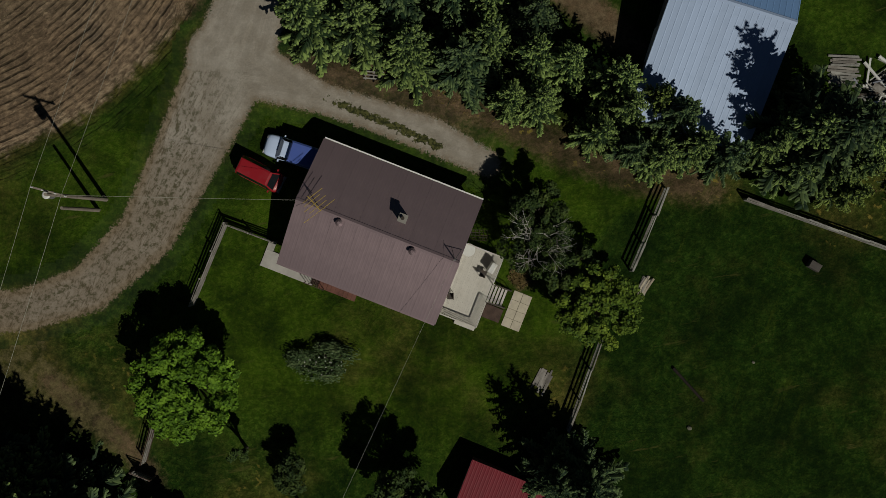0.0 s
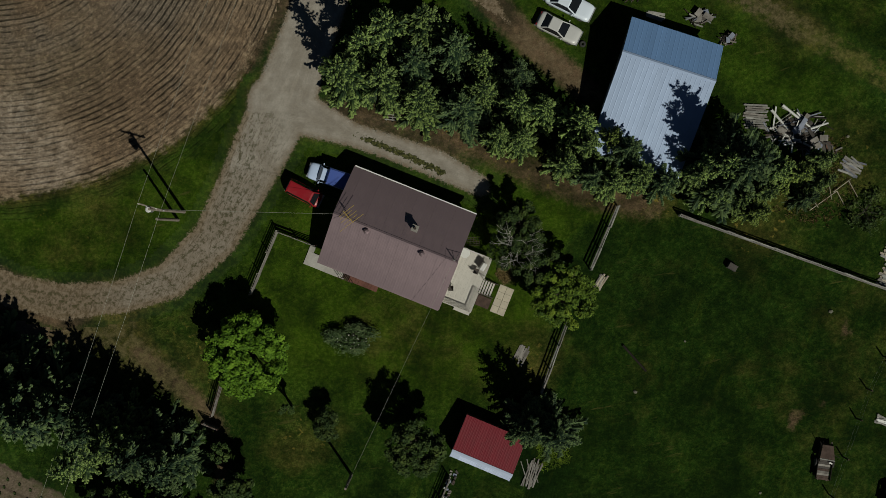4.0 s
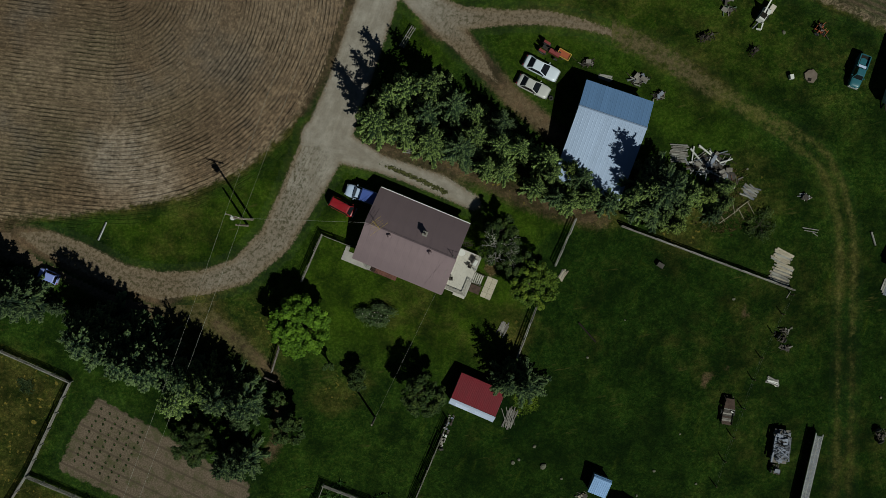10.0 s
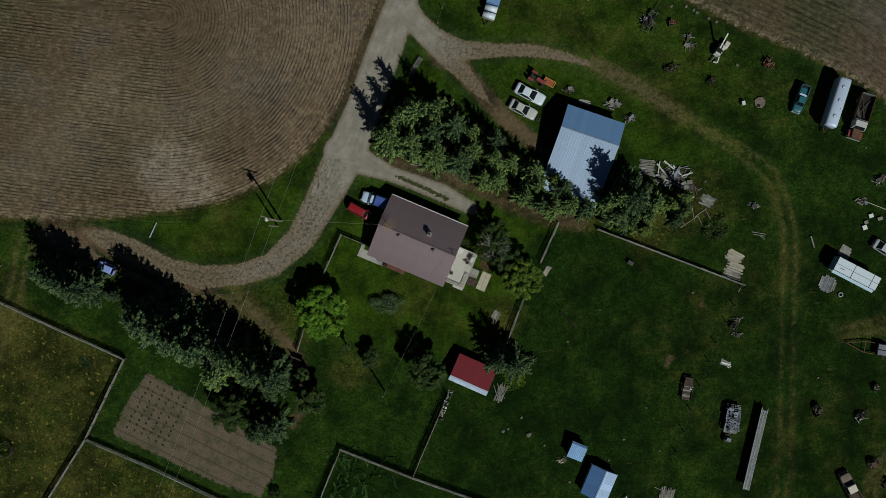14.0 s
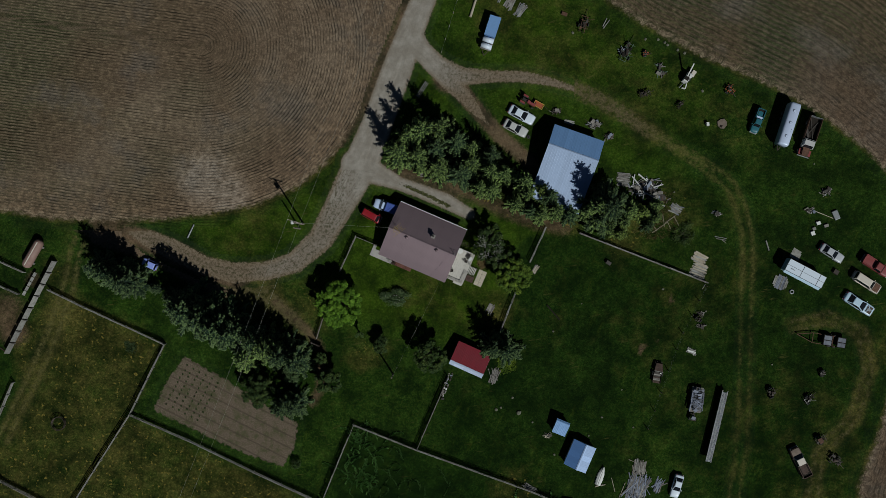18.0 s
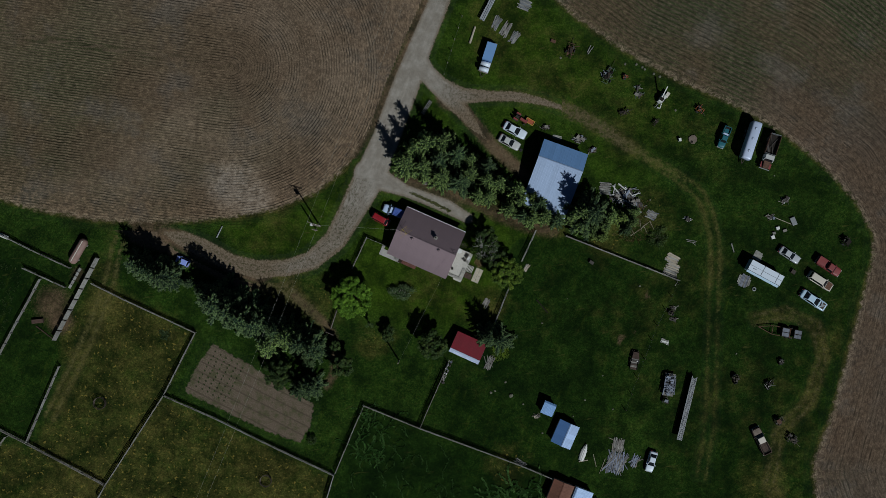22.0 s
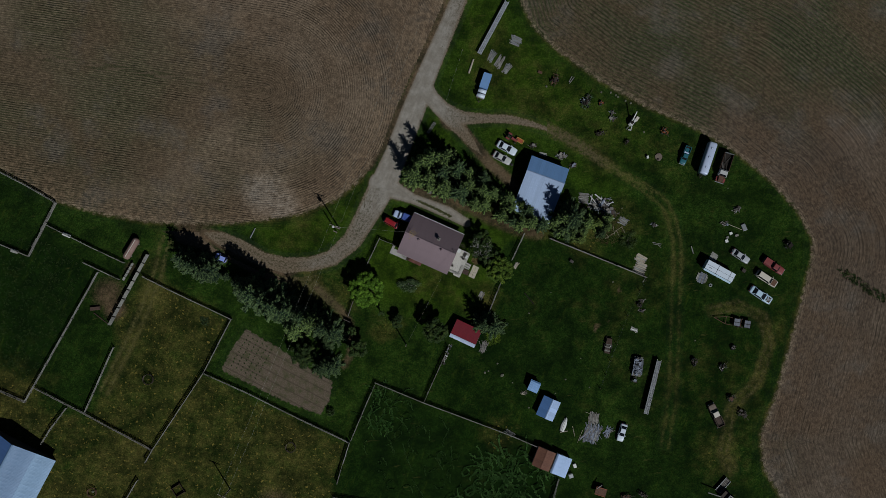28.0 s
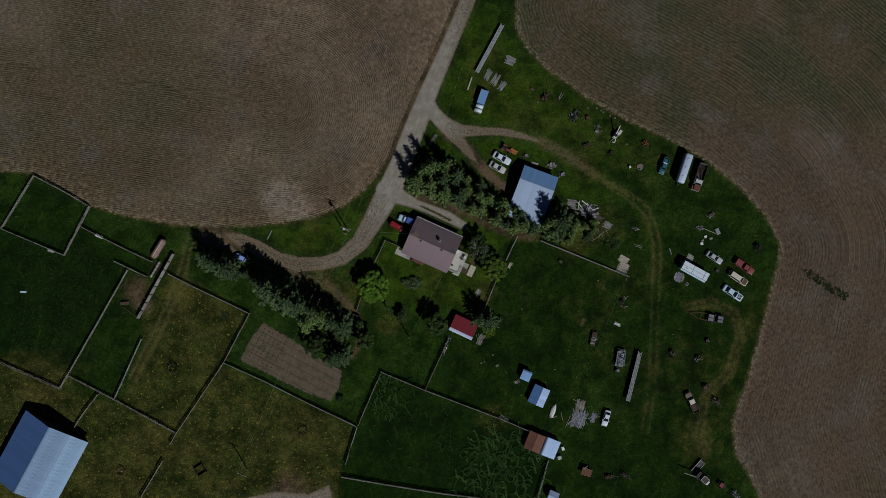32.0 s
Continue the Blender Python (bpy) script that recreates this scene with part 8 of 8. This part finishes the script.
block("small white drum in the north yard", 43.3, 22.0, 10, 0.5, 0.6, 0.7, PLASTIC_W, "drum", "drum")


def octagon(name, label, cat, x, y, rz, r, h, mat):
    rnd = random.Random(int(abs(x) * 3 + abs(y)))
    q = [(math.cos(0.7854 * i) * rnd.uniform(0.9, 1.08), math.sin(0.7854 * i) * rnd.uniform(0.9, 1.08)) for i in range(8)]
    t = thing(name, label, cat, x, y, rz)
    part("slab", M().loft([[(r * a, r * b, 0) for a, b in q], [(r * a, r * b, h * 0.8) for a, b in q], [(r * 0.95 * a, r * 0.95 * b, h) for a, b in q]]), mat, t)
    return t


_slab = octagon("stone_slab", "octagonal brown stone slab with a burnt notch in yard grass", "slab", 45.9, 22.2, 22, 0.92, 0.22, MUDSTONE)
part("notch", M().box(-0.35, 0.1, -0.72, -0.32, 0.222, 0.27, pose(0, 0, 0, 0, 0, -30)), NEAR_BLACK, _slab)


block("small orange crate in the north yard", 17.8, 40.4, -20, 1.0, 0.55, 0.4, RUST, "crate", "crate")
block("wooden stump block in the pasture", 26.9, -2.7, 60, 0.6, 0.9, 0.6, WALL_DARK, "stump", "stump")
block("small blue and white salt trough", -106.2, -16.8, 0, 1.4, 0.4, 0.4, CAR_PALEBLUE, "trough", "trough")
block("white bath trough in the paddock", -88.4, -2.0, -20, 1.9, 0.7, 0.45, PLASTIC_W, "trough", "trough")
block("broken grey panel on the paddock fence", -100.0, -6.2, -15, 1.6, 0.8, 0.5, FENCEWOOD, "panel", "panel")
block("dark brown feed bunk in the corral", -81.0, -18.4, 8, 2.2, 0.8, 0.6, WOOD_DARK, "feed_bunk", "feed bunk")
block("white box at the brown shed corner", 29.6, -49.2, 20, 0.7, 0.9, 0.6, PLASTIC_W, "box", "box")
block("grey bin beside the white-roofed shed", 28.8, -51.5, 20, 1.0, 0.9, 0.8, STEEL, "bin", "bin")
log_thing("dark plank across the corral", -79.6, -20.6, -35, 4.2, 0.12, WOOD_DARK)
for x, y, r in ((17.7, -15.0, 0.35), (14.6, -31.0, 0.3), (11.0, -26.8, 0.4), (8.2, -29.0, 0.5), (9.0, -28.6, 0.35), (12.2, -29.4, 0.7), (32.2, -31.3, 0.3), (24.5, -33.0, 0.3), (18.6, -36.5, 0.35), (30.0, -24.8, 0.25), (22.5, -10.0, 0.22), (26.7, -29.7, 0.35),
                (44.2, -10.6, 0.3), (56.0, -19.5, 0.3), (36.6, -7.0, 0.35), (62.2, 15.7, 0.25), (38.0, 10.0, 0.3)):
    rock(x, y, r)


def feeder(label, x, y, r, mat, square=False):
    t = thing("cattle_feeder", label, "cattle feeder", x, y, 35)
    if square:
        for i in range(4):
            part("side", M().box(-r, r, r - 0.08, r, 0.0, 0.7, pose(0, 0, 0, 0, 0, 90 * i)), mat, t)
            part("corner_post", M().box(r - 0.06, r + 0.12, r - 0.06, r + 0.12, 0, 1.0, pose(0, 0, 0, 0, 0, 90 * i)), mat, t)
    else:
        for z in (0.25, 0.6, 0.95):
            part("hoop", M().ring((0, 0, z), r, 0.05, n=20, k=5), mat, t)
        for i in range(8):
            a = i * 0.785
            part("upright", M().tube((r * math.cos(a), r * math.sin(a), 0), (r * math.cos(a), r * math.sin(a), 0.95), 0.03, n=6), mat, t)


feeder("round dark steel hay feeder in the pasture", -68.1, -33.9, 1.15, IRON)
feeder("round dark steel hay feeder in the pasture", -35.1, -47.8, 1.1, IRON)
feeder("round rusty water ring in the barnyard", -79.4, -59.9, 1.0, RUST)
feeder("square dark timber feeder in the pasture", -60.0, -58.6, 1.1, WOOD_DARK, True)
for x, y in ((32.1, 36.5), (34.3, 36.5), (35.5, 36.0), (36.0, 35.6), (37.8, 34.8), (39.0, 34.3), (42.3, 27.8), (19.4, 37.2)):
    rock(x, y, 0.45, "small pale stone at the field edge")
rock(-79.3, -59.8, 0.6, "pale salt stone inside the water ring")


# ---- on the deck ----
def deck_things():
    x, y = to_house(6.55, 1.1)
    t = thing("round_table", "white round plastic table on the deck", "table", x, y, 0, 0.85)
    part("top", M().tube((0, 0, 0.68), (0, 0, 0.72), 0.5, 0.5, 20), PLASTIC_W, t)
    for a in (0.8, 2.4, 3.9, 5.5):
        part("leg", M().tube((0.3 * math.cos(a), 0.3 * math.sin(a), 0), (0.32 * math.cos(a), 0.32 * math.sin(a), 0.68), 0.025), PLASTIC_W, t)
    x, y = to_house(8.65, 0.5)
    t = thing("barbecue", "dark barbecue with pale cover on the deck", "barbecue", x, y, HOUSE_TURN + 80, 0.85)
    part("cart", M().box(-0.35, 0.35, -0.25, 0.25, 0.1, 0.75), IRON, t)
    part("lid", M().loft([[(-0.4, -0.28, 0.75), (0.4, -0.28, 0.75), (0.4, 0.28, 0.75), (-0.4, 0.28, 0.75)], [(-0.38, -0.15, 1.0), (0.38, -0.15, 1.0), (0.38, 0.15, 1.0), (-0.38, 0.15, 1.0)]]), PLASTIC_W, t)
    for sx in (-0.3, 0.3):
        for sy in (-0.2, 0.2):
            part("leg", M().box(sx - 0.02, sx + 0.02, sy - 0.02, sy + 0.02, 0, 0.1), IRON, t)
    for u, v, r in ((8.2, -0.15, 70), (6.55, -2.6, 180)):
        x, y = to_house(u, v)
        t = thing("garden_chair", "dark metal garden chair on the deck", "chair", x, y, r, 0.85)
        part("seat", M().box(-0.24, 0.24, -0.24, 0.24, 0.42, 0.46), IRON, t)
        part("backrest", M().box(-0.26, -0.22, -0.24, 0.24, 0.46, 0.9), IRON, t)
        for sx in (-0.22, 0.22):
            for sy in (-0.22, 0.22):
                part("leg", M().box(sx - 0.015, sx + 0.015, sy - 0.015, sy + 0.015, 0, 0.42), IRON, t)


deck_things()


def trellis():
    x, y = to_house(6.9, 2.4)
    t = thing("trellis", "dark lattice trellis beside the house corner", "trellis", x, y, HOUSE_TURN + 20)
    for i in range(5):
        part("upright", M().beam((-0.6 + 0.3 * i, -0.4, 0), (-0.6 + 0.3 * i, 0.4, 1.6), 0.04), IRON, t)
        part("cross_bar", M().beam((-0.6, -0.38 + 0.19 * i, 0.1 + 0.36 * i), (0.6, -0.38 + 0.19 * i, 0.1 + 0.36 * i), 0.04), IRON, t)


trellis()


# ---- low plants ----
def blades(name, label, outline, count, h, w, mat, seed, category="weeds"):
    """Tall weeds over an outline: bent blades in clumps."""
    rnd = random.Random(seed)
    xs, ys = [p[0] for p in outline], [p[1] for p in outline]
    P = np.array([(rnd.uniform(min(xs), max(xs)), rnd.uniform(min(ys), max(ys))) for _ in range(count)])
    ok = inside(P[:, 0], P[:, 1], outline)
    m = M()
    for (x, y), k in zip(P, ok):
        if not k:
            continue
        for _ in range(6):
            a, l = rnd.uniform(0, 6.28), h * rnd.uniform(0.5, 1.1)
            d, s = Vector((math.cos(a), math.sin(a), 0)), Vector((-math.sin(a), math.cos(a), 0)) * w * rnd.uniform(0.5, 1.1)
            o = Vector((x, y, 0)) + d * rnd.uniform(0, 0.12)
            mid, tip = o + d * l * 0.5 + Vector((0, 0, l * 0.42)), o + d * l * 1.0 + Vector((0, 0, l * 0.40))
            m.add([o, mid - s, tip, mid + s], [(0, 1, 2), (0, 2, 3)])
    ob = new(name, m.mesh(name, mat))
    return tagged(ob, label, category, kind="stuff")


def drifts(label, outline, strips, h, w, mat, seed):
    """Rank weeds in curving drifts: bent blades crowded along short wandering lines."""
    rnd = random.Random(seed)
    xs, ys = [p[0] for p in outline], [p[1] for p in outline]
    m = M()
    for _ in range(strips):
        x, y, a = rnd.uniform(min(xs), max(xs)), rnd.uniform(min(ys), max(ys)), rnd.uniform(0.6, 2.6)
        bend = rnd.gauss(0, 0.12)
        if not inside(np.array([x]), np.array([y]), outline)[0]:
            continue
        for k in range(rnd.randint(12, 34)):
            x, y, a = x + 0.16 * math.cos(a), y + 0.16 * math.sin(a), a + bend + rnd.gauss(0, 0.12)
            for _ in range(3):
                b, l = a + rnd.gauss(0, 0.35), h * rnd.uniform(0.4, 1.1)
                d, s = Vector((math.cos(b), math.sin(b), 0)), Vector((-math.sin(b), math.cos(b), 0)) * w * rnd.uniform(0.5, 1.2)
                o = Vector((x + rnd.gauss(0, 0.06), y + rnd.gauss(0, 0.06), 0))
                mid, tip = o + d * l * 0.5 + Vector((0, 0, l * 0.5)), o + d * l + Vector((0, 0, l * 0.45))
                m.add([o, mid - s, tip, mid + s], [(0, 1, 2), (0, 2, 3)])
    return tagged(new("weeds", m.mesh("weeds", mat)), label, "weeds", kind="stuff")


drifts("tall green nettles and weeds in the paddock", SCRUB, 190, 0.6, 0.09, WEED, 1)
drifts("rank weeds in the paddock corner", [(-16.3, -34), (-10, -36), (-12, -46), (-19, -43)], 50, 0.5, 0.05, WEED, 3)
blades("weeds", "rank weeds in the north-west paddock", [(-108, -4), (-95, -3), (-84, -8), (-88, -22), (-95, -36), (-108, -30)], 1500, 0.3, 0.05, DARKLEAF, 5)
drifts("thin weeds along the lower paddock", [(-22, -56), (-16, -35), (4, -42), (4, -60)], 60, 0.4, 0.04, WEED, 8)
blades("weeds", "fresh green nettles round the shed spruce", [(8, -18.5), (11, -18.5), (11.5, -22), (8.5, -23)], 420, 0.22, 0.04, ASHLEAF, 2)
blades("weeds", "strip of green weeds in the tilled field", [(87.5, -2.0), (89.5, -1.5), (100.5, -7.6), (99, -9.2)], 520, 0.5, 0.08, DARKLEAF, 4)
blades("dry_grass", "dry straw grass round the scrap heap", [(31, 2.5), (36, 1.2), (39, 3.5), (38, 10), (35, 10), (31, 4)], 420, 0.3, 0.03, DRYGRASS, 6, "grass")
blades("weeds", "pale weed clump in the hay pasture", [(-57.2, -19.4), (-55.2, -19.2), (-54.9, -21.2), (-56.6, -21.0)], 70, 0.4, 0.06, PALELEAF, 12)
blades("flowers", "white and yellow flowers along the deck bed", [(4.0, -3.2), (5.4, -3.0), (5.2, -4.6), (4.4, -4.3)], 60, 0.35, 0.05, DRYGRASS, 7, "flowers")


def blossom():
    rnd = random.Random(77)
    m = M()
    for _ in range(56):
        a, q = rnd.uniform(0, 6.28), 2.1 * math.sqrt(rnd.random())
        o = Vector((-10.0 + q * math.cos(a), -9.9 + 0.62 * q * math.sin(a), 1.05 - 0.12 * q * q + rnd.uniform(-0.1, 0.12)))
        m.tube(o, o + Vector((0, 0, 0.1)), 0.06, 0.02, 5)
    tagged(new("blossom", m.mesh("blossom", BLOSSOM)), "small white blossom heads on the lawn bush", "blossom", kind="stuff")


blossom()


def seedlings():
    m = M()
    rnd = random.Random(3)
    for _ in range(14):
        a = rnd.uniform(0, 6.28)
        d, s = Vector((math.cos(a), math.sin(a), 0)), Vector((-math.sin(a), math.cos(a), 0)) * 0.07
        l = rnd.uniform(0.10, 0.19)
        m.add([Vector((0, 0, 0.01)), d * l * 0.6 - s + Vector((0, 0, l * 0.8)), d * l + Vector((0, 0, l * 0.6)), d * l * 0.6 + s + Vector((0, 0, l * 0.8))], [(0, 1, 2), (0, 2, 3)])
    me = m.mesh("seedling", DARKLEAF)
    a, b = Vector((-49.9, -30.0)), Vector((-46.2, -22.6))
    d = (b - a).normalized()
    s = Vector((d.y, -d.x))
    for i in range(6):
        for j in range(10):
            p = a + d * (0.3 + 0.84 * j) + s * (0.3 + 1.25 * i) + Vector((rnd.gauss(0, 0.06), rnd.gauss(0, 0.06)))
            if inside(np.array([p.x]), np.array([p.y]), GARDEN_PLOT)[0]:
                ob = new("seedling", me)
                ob.matrix_basis = pose(p.x, p.y, 0.012, 0, 0, rnd.uniform(0, 360))
                ob.scale = (1.0, 1.0, 1.0)
                tagged(ob, "dark green potato plant in a tilled row", "plant", "rows of garden plants")


seedlings()
